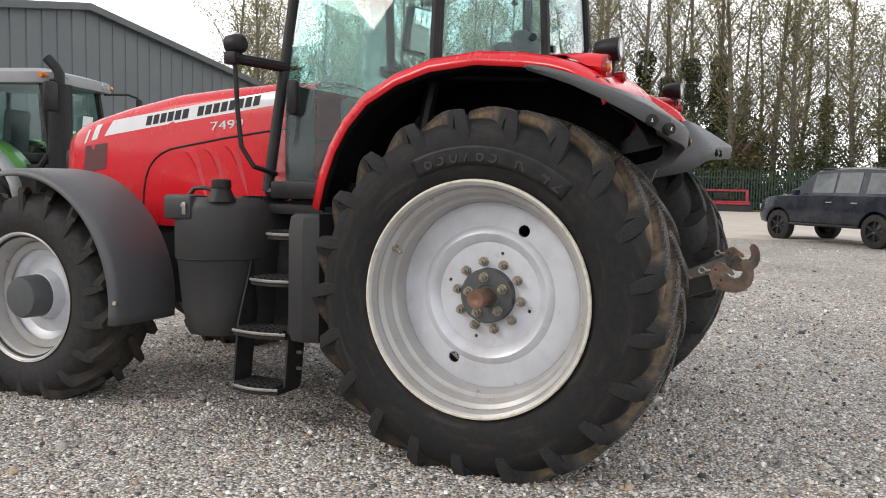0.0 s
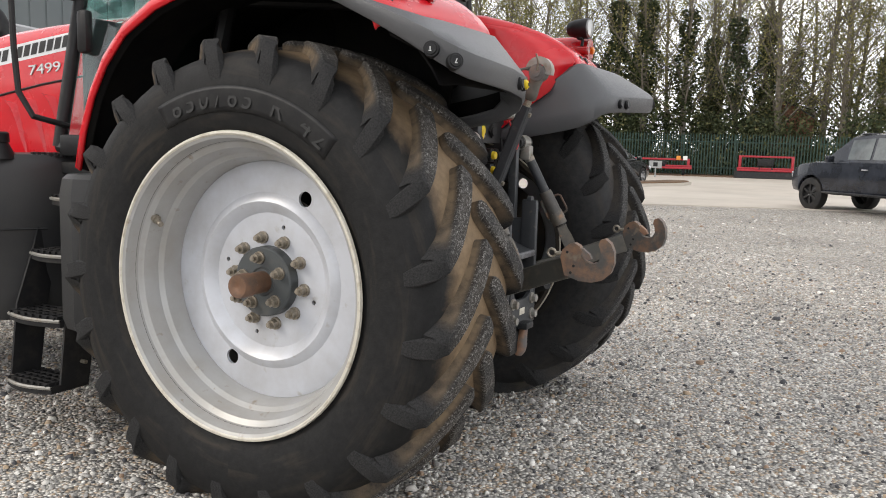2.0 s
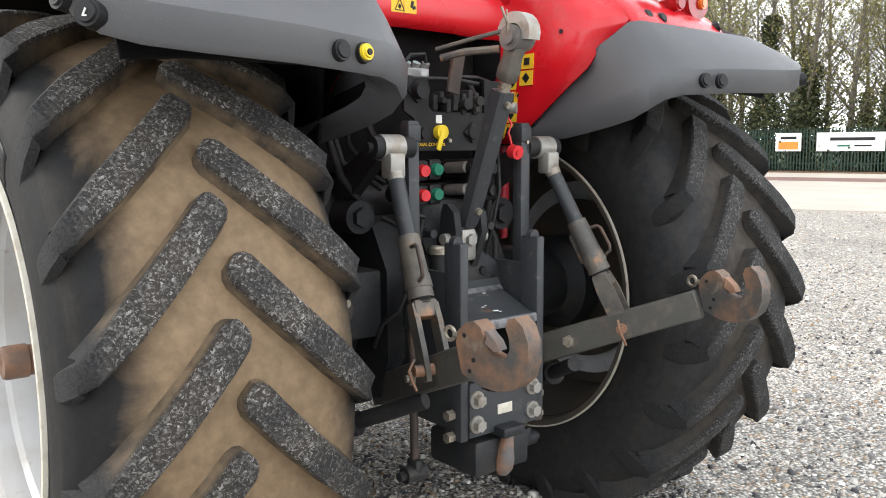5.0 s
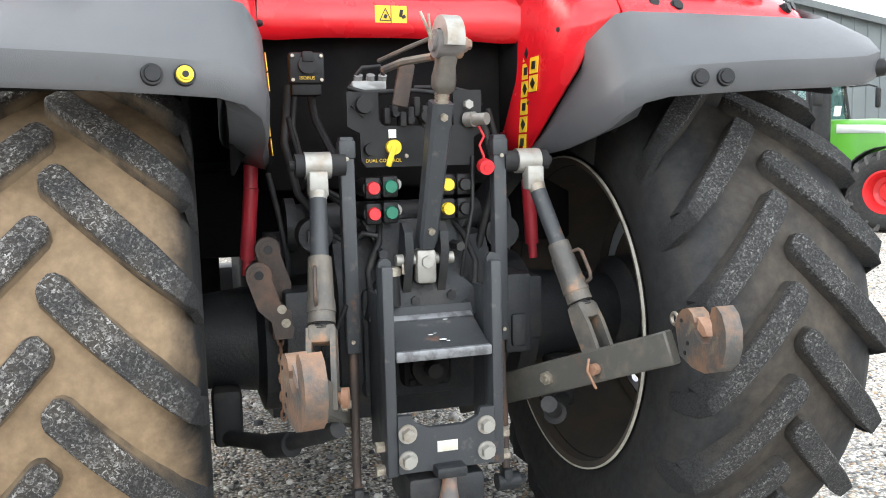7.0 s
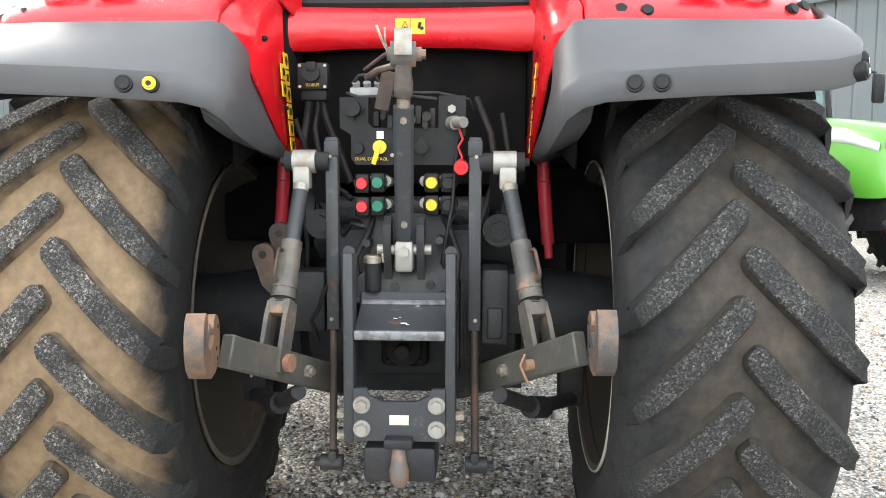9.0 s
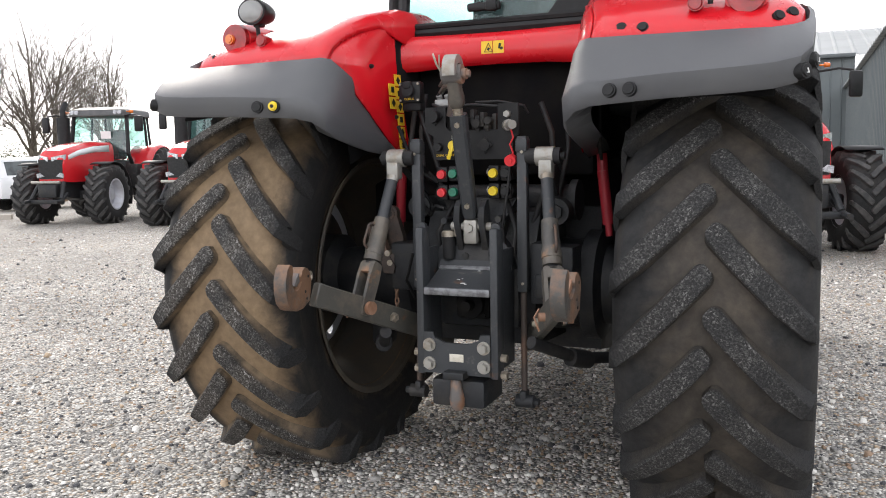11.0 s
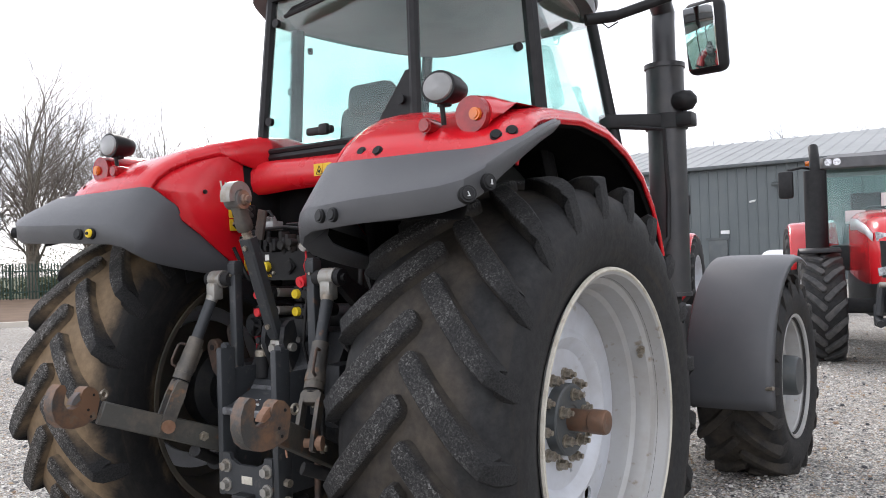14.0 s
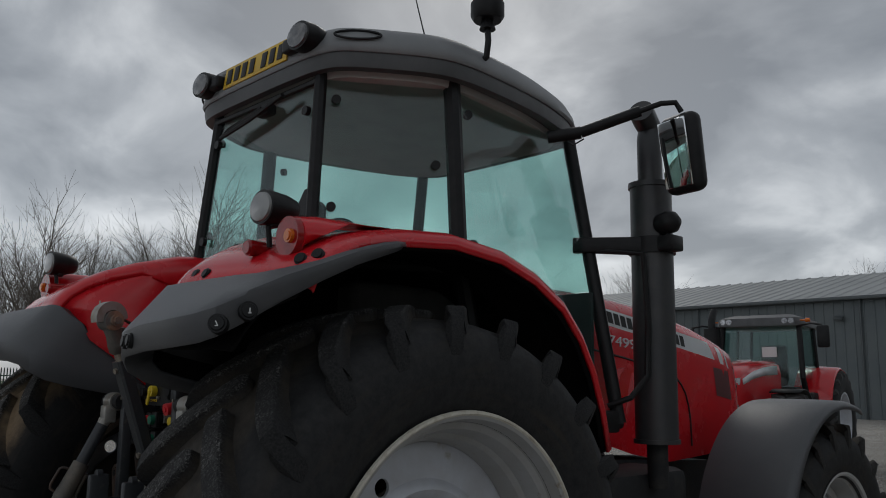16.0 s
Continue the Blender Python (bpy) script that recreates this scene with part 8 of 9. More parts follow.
def poplar(seed, h, ivy, leaves, label):
    rg = random.Random(seed)
    e = thing("poplar_tree", label, "tree", "row of tall trees behind the fence")
    vs, fs, lv, lf, iv, iff = [], [], [], [], [], []
    trunk = limb(vs, fs, (0, 0, 0), (rg.uniform(-0.05, 0.05), rg.uniform(-0.05, 0.05), 1), h, 0.20, 0.03, 7, 0.05, rg, 12)
    for i in range(2, 12):
        p, d, r = trunk[i]
        for k in range(rg.randint(3, 5)):
            a = rg.uniform(0, 6.28)
            ln = (h * 0.29) * (1.15 - i / 14) * rg.uniform(0.6, 1.2)
            dd = Vector((math.cos(a) * 0.72, math.sin(a) * 0.72, rg.uniform(0.6, 1.1)))
            q = p + Vector((0, 0, rg.uniform(-0.6, 0.6)))
            br = limb(vs, fs, q, dd, ln, r * 0.38, 0.012, 4, 0.16, rg, 4)
            for q2, d2, r2 in br[1:]:
                for m in range(2):
                    a2 = rg.uniform(0, 6.28)
                    tw = limb(vs, fs, q2, d2 + Vector((math.cos(a2), math.sin(a2), 0.3)) * 0.9, ln * 0.30, 0.014, 0.005, 3, 0.25, rg, 2)
                    for q3, d3, r3 in tw[1:]:
                        for z in range(leaves):
                            leaf(lv, lf, q3 + Vector((rg.gauss(0, 0.30), rg.gauss(0, 0.30), rg.gauss(0, 0.30))), 0.066, rg)
    top = h * ivy
    n = int(top * 480)
    for k in range(n):
        z = top * (rg.random() ** 1.1)
        f = z / h * 12
        i = min(11, int(f))
        c = trunk[i][0].lerp(trunk[i + 1][0], f - i)
        rad = (0.34 + 0.72 * (1 - z / top) ** 0.5 * (0.7 + 0.5 * math.sin(z * 2.1 + seed))) * rg.uniform(0.5, 1.15)
        a = rg.uniform(0, 6.28)
        leaf(iv, iff, Vector((c.x + rad * math.cos(a), c.y + rad * math.sin(a), z)), 0.10, rg)
    raw("trunk", vs, fs, M["bark"], e, "bare grey-brown trunk and limbs")
    if lf:
        raw("crown", lv, lf, M["leaf"], e, "thin young yellow-green leaves")
    if iff:
        raw("ivy", iv, iff, M["ivy"], e, "dense dark ivy round the trunk")
    return e


def bare_tree(seed, h, label):
    rg = random.Random(seed)
    e = thing("bare_tree", label, "tree", "leafless trees round the yard")
    vs, fs, tv, tf = [], [], [], []
    def grow(p, d, ln, r, level):
        n = (7, 5, 4, 3, 3)[level]
        pts = limb(tv if level < 2 else vs, tf if level < 2 else fs, p, d, ln, r, r * 0.55, n, (0.08, 0.16, 0.22, 0.3, 0.3)[level], rg, (5, 4, 3, 2, 2)[level])
        if level == 4:
            return
        kids = (8, 6, 5, 4)[level]
        for k in range(kids):
            i = rg.randint(max(1, len(pts) // 3), len(pts) - 1)
            q, dd, rr = pts[i]
            ax = dd.orthogonal().normalized()
            ax.rotate(Matrix.Rotation(rg.uniform(0, 6.28), 3, dd))
            nd = dd * rg.uniform(0.6, 0.95) + ax * rg.uniform(0.45, 0.85) + Vector((0, 0, 0.22))
            grow(q, nd, ln * rg.uniform(0.55, 0.78), max(0.0065, rr * 0.55), level + 1)
        grow(pts[-1][0], pts[-1][1], ln * 0.75, max(0.0065, pts[-1][2] * 0.9), level + 1)
    grow((0, 0, 0), (rg.uniform(-0.06, 0.06), rg.uniform(-0.06, 0.06), 1), h * 0.32, h * 0.0175, 0)
    raw("trunk", tv, tf, M["bark"], e, "grey-brown trunk and boughs")
    raw("crown", vs, fs, M["twig"], e, "grey leafless branches")
    return e


def settle_row(kinds, places, rg, lo, hi):
    """Sets copies of a few trees at the places, turned and scaled a little. The first ones are the models themselves."""
    for i, (x, y) in enumerate(places):
        s = rg.uniform(lo, hi)
        m = Matrix.Translation((x, y, 0.0)) @ Matrix.Rotation(rg.uniform(0, 6.28), 4, "Z")
        if i < len(kinds):
            kinds[i].matrix_basis = m
            kinds[i].scale = (s, s, s)
        else:
            o = copy_thing(kinds[rg.randrange(len(kinds))], m)
            o.scale = (s, s, s)


rg = random.Random(11)
kinds = [poplar(1, 17, 0.0, 7, "tall slender poplar coming into yellow-green leaf"), poplar(2, 18, 0.5, 6, "tall poplar with a thick coat of dark ivy"), poplar(3, 16, 0.34, 6, "tall poplar with ivy low on its trunk"), poplar(4, 15, 0.0, 7, "poplar with spreading limbs and thin yellow-green leaves")]
spots = []
d = (Vector(F1) - Vector(F0)).normalized()
nrm = Vector((-d.y, d.x))
for k in range(34):
    t = -14 + 2.25 * k + rg.uniform(-0.7, 0.7)
    p = Vector(F0) + d * t + nrm * rg.uniform(2.2, 4.0)
    spots.append((p.x, p.y))
for k in range(20):
    t = -14 + 4.0 * k + rg.uniform(-1, 1)
    p = Vector(F0) + d * t + nrm * rg.uniform(6.0, 16.0)
    spots.append((p.x, p.y))
for k in range(22):
    t = 2 + 2.3 * k + rg.uniform(-1, 1)
    p = Vector(F0) + d * t + nrm * rg.uniform(9.0, 22.0)
    spots.append((p.x, p.y))
spots = [(x, y) for x, y in spots if (y + 1.44) / (x + 4.78) < 0.80]
rg.shuffle(spots)
settle_row(kinds, spots, rg, 0.85, 1.12)

bk = [bare_tree(s, h, "leafless grey tree with fine spreading twigs") for s, h in ((21, 12.5), (22, 11.0), (23, 13.0))]
spots = []
for k in range(13):
    a = radians(22 + 4.0 * k + rg.uniform(-0.8, 0.8))
    r = rg.uniform(54, 66)
    spots.append((-r * math.sin(a), r * math.cos(a)))
for k in range(9):
    a = radians(-2 + 4.2 * k + rg.uniform(-1, 1))
    r = rg.uniform(80, 92)
    spots.append((-r * math.sin(a), r * math.cos(a)))
spots += [(-9.0, -27.0), (2.0, -30.0), (12.0, -28.0), (24.0, -33.0), (-22.0, -31.0)]
spots += [(-40.5, 33.0), (-44.0, 27.0), (-47.5, 21.0), (-51.0, 15.5)]
spots += [(-41.3, 21.3), (-46.1, 28.8), (-44.6, 13.1), (-55.0, 19.6)]
spots = [p for p in spots if not (-40 < p[0] < 26 and 38 < p[1] < 66)]
settle_row(bk, spots[::-1], rg, 1.0, 1.26)


def hedge(name, label, p, q, h, w, count, seed, material):
    """Uneven scrub of many leaves along a line."""
    g = random.Random(seed)
    p, q = Vector(p), Vector(q)
    vs, fs = [], []
    for k in range(count):
        t = g.random()
        c = p.lerp(q, t)
        top = h * (0.55 + 0.45 * noise.noise(Vector((t * 30, seed, 0))) + 0.2 * math.sin(t * 60))
        leaf(vs, fs, Vector((c.x + g.gauss(0, w), c.y + g.gauss(0, w), abs(top) * g.random() ** 0.7)), 0.115, g)
    me = bpy.data.meshes.new(name)
    me.from_pydata([v[:] for v in vs], [], fs)
    me.materials.append(material)
    return tagged(new(name, me), label, "hedge", kind="stuff")


hedge("scrub", "scrubby green undergrowth behind the fence", (38.2, 40), (51.5, -14), 5.0, 0.9, 24000, 5, M["ivy"])
hedge("scrub", "pale scrubby undergrowth behind the fence", (39.5, 40), (53, -14), 8.5, 1.5, 24000, 6, M["under"])
hedge("scrub", "low green scrub in front of the field", (-48, 42), (-46, 24), 1.5, 1.0, 7000, 8, M["scrub"])
hedge("scrub", "low green scrub in front of the field", (-47, 22), (-69, -12), 1.5, 1.0, 7000, 9, M["scrub"])
hedge("hedgerow", "tall dark hedgerow behind the yard", (-60, -34), (60, -46), 9.0, 1.6, 20000, 12, M["scrub"])
hedge("hedgerow", "far hedgerow of bare scrub", (-120, 40), (-70, 75), 6.0, 2.0, 12000, 10, M["scrub"])


# ---- other tractors ----
def plain_wheel(parent, name, W, R, rb, x, y, side, rim, n=20, h=0.045):
    at = pose(side * x, y, R + h - 0.03)
    bm = bmesh.new()
    o = side
    lathe(bm, [(o * a, r) for a, r in ((W * 0.46, rb + 0.012), (W * 0.46, rb - 0.02), (W * 0.34, rb - 0.06), (W * 0.12, rb - 0.10), (W * 0.05, rb * 0.5), (W * 0.10, 0.16), (W * 0.22, 0.15), (W * 0.23, 0.0), (-W * 0.1, 0.0), (-W * 0.1, rb - 0.10), (-W * 0.45, rb + 0.012))], 40)
    wheel = part(name, bm, rim, parent, m=at, smooth=30)
    bm = bmesh.new()
    prof = tyre_profile(W, R, rb)
    lathe(bm, full_profile(W, R, rb), 56)
    part("tyre", bm, M["tyre"], wheel, "black ribbed tyre", 50)
    bm = bmesh.new()
    for sd in (-1, 1):
        for k in range(n):
            lug_mesh(bm, prof, W, h, sd, 0.0, 0.34, 0.085, steps=4, turn=2 * math.pi * (k + (0.5 if sd > 0 else 0)) / n)
    o2 = part("tread", bm, M["rubber"], wheel, "grey dusty tread bars", 0)
    o2["kind"] = "stuff"
    return wheel


M["rubber"] = mat("dusty_tread", (0.035, 0.035, 0.036), 0.8, second=(0.085, 0.08, 0.075), scale=9, amount=0.8, bump=0.2)
M["silver"] = mat("silver_grey_plastic", (0.42, 0.425, 0.43), 0.45, second=(0.36, 0.36, 0.365), scale=5)
M["head"] = mat("headlamp_glass", (0.55, 0.57, 0.6), 0.08, 0.3, coat=0.8, second=(0.2, 0.2, 0.22), scale=30)


def other_tractor(label, paint, rim, kind):
    """A newer tractor, seen across the yard: bonnet, cab, mudguards, four wheels, front linkage, stack, mirrors."""
    e = thing("tractor", label, "tractor", "other tractors on show")
    for s in (-1, 1):
        plain_wheel(e, "rear_wheel", 0.65, 0.93, 0.53, 0.95, 0.0, s, rim)
        plain_wheel(e, "front_wheel", 0.54, 0.71, 0.38, 0.93, 2.85, s, rim, 18)
    bm = bmesh.new()
    st = [(1.35, 2.08, 1.15, 0.40), (2.2, 2.06, 1.08, 0.40), (2.9, 1.99, 1.05, 0.39), (3.4, 1.90, 1.05, 0.37), (3.62, 1.82, 1.06, 0.34), (3.72, 1.64, 1.08, 0.31)]
    rings = []
    for y, zt, zb, w in st:
        half = [(0.0, zt), (w * 0.45, zt - 0.006), (w * 0.74, zt - 0.03), (w * 0.93, zt - 0.10), (w, zt - 0.25), (w, zb)]
        rings.append([(-x, y, z) for x, z in half[::-1]] + [(x, y, z) for x, z in half[1:]])
    loft(bm, rings, closed=False)
    bm.faces.new([v for v in bm.verts if abs(v.co.y - 3.72) < 1e-5])
    hd = part("bonnet", bm, paint, e, "glossy bonnet", 40)
    bm = bmesh.new()
    prism(bm, [(-0.29, 1.14), (0.29, 1.14), (0.30, 1.60), (-0.30, 1.60)], "y", 3.68, 3.745)
    part("grille", bm, M["ink"], hd, "black grille")
    for s in (-1, 1):
        bm = bmesh.new()
        loft(bm, [[(s * x, y, z) for x, y, z in ((0.05, 3.765, 1.66), (0.335, 3.66, 1.72), (0.33, 3.66, 1.60), (0.05, 3.765, 1.56))], [(s * x, y - 0.06, z) for x, y, z in ((0.05, 3.765, 1.66), (0.335, 3.66, 1.72), (0.33, 3.66, 1.60), (0.05, 3.765, 1.56))]])
        part("headlamp", bm, M["head"], hd, "clear headlamp")
        bm = bmesh.new()
        prism(bm, [(s * 0.15, 1.20), (s * 0.33, 1.16), (s * 0.34, 1.26), (s * 0.25, 1.28)], "y", 3.755, 3.78)
        part("lower_lamp", bm, M["head"], hd, "lower lamp with silver rim")
        bm = bmesh.new()
        loft(bm, [[(s * 0.407, 1.6, 1.80), (s * 0.402, 1.6, 1.97)], [(s * 0.407, 2.4, 1.78), (s * 0.400, 2.4, 1.93)], [(s * 0.392, 3.1, 1.70), (s * 0.385, 3.1, 1.83)], [(s * 0.362, 3.55, 1.60), (s * 0.352, 3.55, 1.70)]], closed=False)
        thicken(part("decal_band", bm, M["decal"], hd, "silver white decal band", 60), 0.004, 1.0)
        # mudguards
        bm = bmesh.new()
        rows = []
        for k in range(13):
            a = radians(15 + k * 11.5)
            rr = 1.04
            rows.append([(s * x, rr * math.cos(a) * 0.98, 0.95 + (rr + dz) * math.sin(a)) for x, dz in (((0.50, 0.02), (0.9, 0.01), (1.18, -0.01), (1.22, -0.06)) if kind != "band" else ((0.50, 0.02), (0.7, 0.015), (0.90, 0.01), (0.955, 0.005)))])
        loft(bm, rows, closed=False)
        mg = thicken(part("rear_mudguard", bm, paint, e, "rear mudguard", 50), 0.02)
        if kind == "band":
            bm = bmesh.new()
            loft(bm, [[(s * x, y * 1.012, 0.95 + (z - 0.95) * 1.012) for x, y, z in [(0.94, 1.04 * math.cos(a) * 0.98, 0.95 + 1.05 * math.sin(a)), (1.20, 1.04 * math.cos(a) * 0.98, 0.95 + 1.03 * math.sin(a)), (1.245, 1.04 * math.cos(a) * 0.98, 0.95 + 0.97 * math.sin(a))]] for a in [radians(8 + k * 12) for k in range(14)]], closed=False)
            thicken(part("mudguard_edge", bm, M["silver"], mg, "silver grey outer band", 50), 0.012)
        bm = bmesh.new()
        rows = []
        for k in range(12):
            a = radians(200 - k * 12)
            rows.append([(s * x, 2.85 + 0.82 * math.cos(a), 0.72 + 0.82 * math.sin(a)) for x in (0.68, 1.0, 1.2)])
        loft(bm, rows, closed=False)
        thicken(part("front_mudguard", bm, M["black"] if kind != "band" else M["cast"], e, "dark front mudguard", 50), 0.015)
        # mirrors on arms
        bm = bmesh.new()
        tube(bm, [(s * 0.75, 1.30, 2.75), (s * 1.05, 1.55, 2.78), (s * 1.25, 1.62, 2.74)], 0.02, 6)
        box(bm, (s * 1.28, 1.64, 2.52), (0.22, 0.09, 0.42), (0, 0, s * -15), bev=0.04)
        part("mirror", bm, M["black"], e, "black door mirror")
        # cab posts
        bm = bmesh.new()
        tube(bm, [(s * 0.78, 0.95, 1.30), (s * 0.80, 1.32, 1.75), (s * 0.74, 1.18, 2.78)], 0.055, 8)
        part("cab_post", bm, M["black"], e)
        bm = bmesh.new()
        tube(bm, [(s * 0.82, 0.20, 1.75), (s * 0.76, 0.18, 2.78)], 0.04, 6)
        part("cab_post", bm, M["black"], e)
        bm = bmesh.new()
        tube(bm, [(s * 0.66, -0.35, 1.95), (s * 0.62, -0.30, 2.78)], 0.035, 6)
        part("cab_post", bm, M["black"], e)
        bm = bmesh.new()
        loft(bm, [[(s * 0.80, 0.25, 1.75), (s * 0.80, 1.28, 1.75), (s * 0.735, 1.15, 2.75), (s * 0.75, 0.22, 2.75)], [(s * 0.79, 0.25, 1.75), (s * 0.79, 1.28, 1.75), (s * 0.725, 1.15, 2.75), (s * 0.74, 0.22, 2.75)]])
        g = part("door_window", bm, M["glass"], e, "tinted door glass", 0)
        g.visible_shadow = False
        # front linkage arms
        bm = bmesh.new()
        tube(bm, [(s * 0.36, 3.70, 0.78), (s * 0.40, 4.05, 0.62), (s * 0.40, 4.30, 0.60)], 0.045, 8)
        tube(bm, [(s * 0.30, 3.72, 1.05), (s * 0.38, 4.00, 0.66)], 0.05, 8)
        part("linkage_arm", bm, M["cast"], e, "dark front linkage arm")
        bm = bmesh.new()
        box(bm, (s * 0.80, 0.85, 1.15), (0.34, 0.7, 0.65), bev=0.06)
        part("step_box", bm, M["dusty"], e, "dark tank and steps")
    bm = bmesh.new()
    loft(bm, [[(x, y, z) for x, y in ((-0.60, -0.42), (0.60, -0.42), (0.80, -0.1), (0.84, 1.2), (0.74, 1.42), (-0.74, 1.42), (-0.84, 1.2), (-0.80, -0.1))] for z in (2.76, 2.80)] + [[(x * 0.97, y * 0.97, 2.92) for x, y in ((-0.60, -0.42), (0.60, -0.42), (0.80, -0.1), (0.84, 1.2), (0.74, 1.42), (-0.74, 1.42), (-0.84, 1.2), (-0.80, -0.1))], [(x * 0.7, y * 0.7 + 0.1, 3.0) for x, y in ((-0.60, -0.42), (0.60, -0.42), (0.80, -0.1), (0.84, 1.2), (0.74, 1.42), (-0.74, 1.42), (-0.84, 1.2), (-0.80, -0.1))]])
    rf = part("cab_roof", bm, M["roof"] if kind == "band" else M["skirt"], e, "cab roof", 40)
    for x in (-0.66, -0.54, 0.54, 0.66):
        bm = bmesh.new()
        cyl(bm, (x, 1.36, 2.85), (x, 1.43, 2.85), 0.055, n=16)
        part("roof_lamp", bm, M["head"], rf, "round roof lamp")
    for sx in (-1, 1):
        bm = bmesh.new()
        cyl(bm, (sx * 0.80, 1.30, 2.86), (sx * 0.90, 1.30, 2.86), 0.016, n=10)
        cyl(bm, (sx * 0.90, 1.30, 2.86), (sx * 0.98, 1.30, 2.86), 0.045, 0.036, n=14)
        part("side_marker", bm, M["amber"], rf, "amber marker lamp")
    bm = bmesh.new()
    loft(bm, [[(-0.78, 1.36, 1.60), (0.78, 1.36, 1.60), (0.73, 1.22, 2.75), (-0.73, 1.22, 2.75)], [(-0.78, 1.35, 1.60), (0.78, 1.35, 1.60), (0.73, 1.21, 2.75), (-0.73, 1.21, 2.75)]])
    g = part("windscreen", bm, M["glass"], e, "tinted windscreen", 0)
    g.visible_shadow = False
    bm = bmesh.new()
    loft(bm, [[(-0.64, -0.36, 1.98), (0.64, -0.36, 1.98), (0.61, -0.31, 2.75), (-0.61, -0.31, 2.75)], [(-0.64, -0.35, 1.98), (0.64, -0.35, 1.98), (0.61, -0.30, 2.75), (-0.61, -0.30, 2.75)]])
    g = part("rear_window", bm, M["glass"], e, "tinted rear glass", 0)
    g.visible_shadow = False
    bm = bmesh.new()
    box(bm, (0, 0.25, 2.05), (0.5, 0.16, 0.75), (-6, 0, 0), bev=0.05)
    box(bm, (0, 0.5, 1.68), (0.5, 0.5, 0.16), bev=0.05)
    box(bm, (0, 1.15, 1.75), (0.5, 0.2, 0.5), bev=0.05)
    tube(bm, [(0.19 * math.cos(a), 0.98 + 0.15 * math.sin(a), 2.05 + 0.11 * math.sin(a)) for a in [2 * math.pi * j / 16 for j in range(17)]], 0.015, 6)
    part("cab_interior", bm, M["seat"], e, "dark seat and dashboard")
    bm = bmesh.new()
    box(bm, (0, 0.45, 1.38), (1.3, 1.5, 0.40), bev=0.05)
    prism(bm, [(-0.4, 0.6), (-0.4, 1.2), (1.4, 1.25), (3.6, 1.1), (3.7, 0.7), (2.2, 0.55)], "x", -0.26, 0.26)
    box(bm, (0, 2.85, 0.74), (1.5, 0.22, 0.20), bev=0.04)
    part("chassis", bm, M["cast"], e, "dark chassis")
    bm = bmesh.new()
    tube(bm, [(0.86, 1.52, 1.35), (0.86, 1.52, 2.72)], 0.165, 20)
    tube(bm, [(0.86, 1.52, 2.70), (0.86, 1.52, 2.88), (0.86, 1.46, 2.98), (0.86, 1.34, 3.10)], 0.075, 12)
    part("exhaust_pipe", bm, M["black"], e, "black exhaust pipe", 40)
    bm = bmesh.new()
    box(bm, (0, 3.86, 0.86), (0.46, 0.20, 0.34), bev=0.03)
    box(bm, (0, 4.0, 0.60), (0.86, 0.12, 0.10), bev=0.02)
    part("front_linkage", bm, M["cast"], e, "dark front linkage block")
    bm = bmesh.new()
    tube(bm, [(-0.36, 3.98, 1.06), (0.36, 3.98, 1.06)], 0.035, 10)
    part("top_bar", bm, M["steel"], e, "bright cross bar")
    for x in (-0.2, 0.3):
        bm = bmesh.new()
        box(bm, (x, 1.325, 2.0 if x > 0 else 2.25), (0.28, 0.004, 0.2), (-7, 0, 0))
        part("notice", bm, M["white"], e, "white paper notice in the windscreen")
    return e


def facing(x, y, dx, dy, back):
    """Pose of a tractor whose front axle's middle is at x, y and that faces dx, dy."""
    L = math.hypot(dx, dy)
    a = math.degrees(math.atan2(-dx, dy))
    return pose(x - dx / L * back, y - dy / L * back, 0, 0, 0, a)


red = other_tractor("newer red tractor with silver rims and a black grille", M["bred"], M["rim"], "plain")
red.matrix_basis = facing(1.085, 9.235, 0.259, -0.966, 2.71) @ Matrix.Scale(0.95, 4)
copy_thing(red, facing(-14.75, 11.3, 0.30, -0.95, 2.85))
copy_thing(red, facing(-11.2, 11.5, 0.30, -0.95, 2.85))
copy_thing(red, facing(-3.98, 11.81, 0.16, -0.98, 2.85))
grn = other_tractor("green tractor with red rims and a pale decal band", M["green"], M["rimred"], "band")
grn.matrix_basis = facing(4.73, 7.15, 0.295, -0.955, 2.71) @ Matrix.Scale(0.95, 4)
copy_thing(grn, facing(11.03, 8.24, 0.385, -0.922, 2.71) @ Matrix.Scale(0.95, 4))


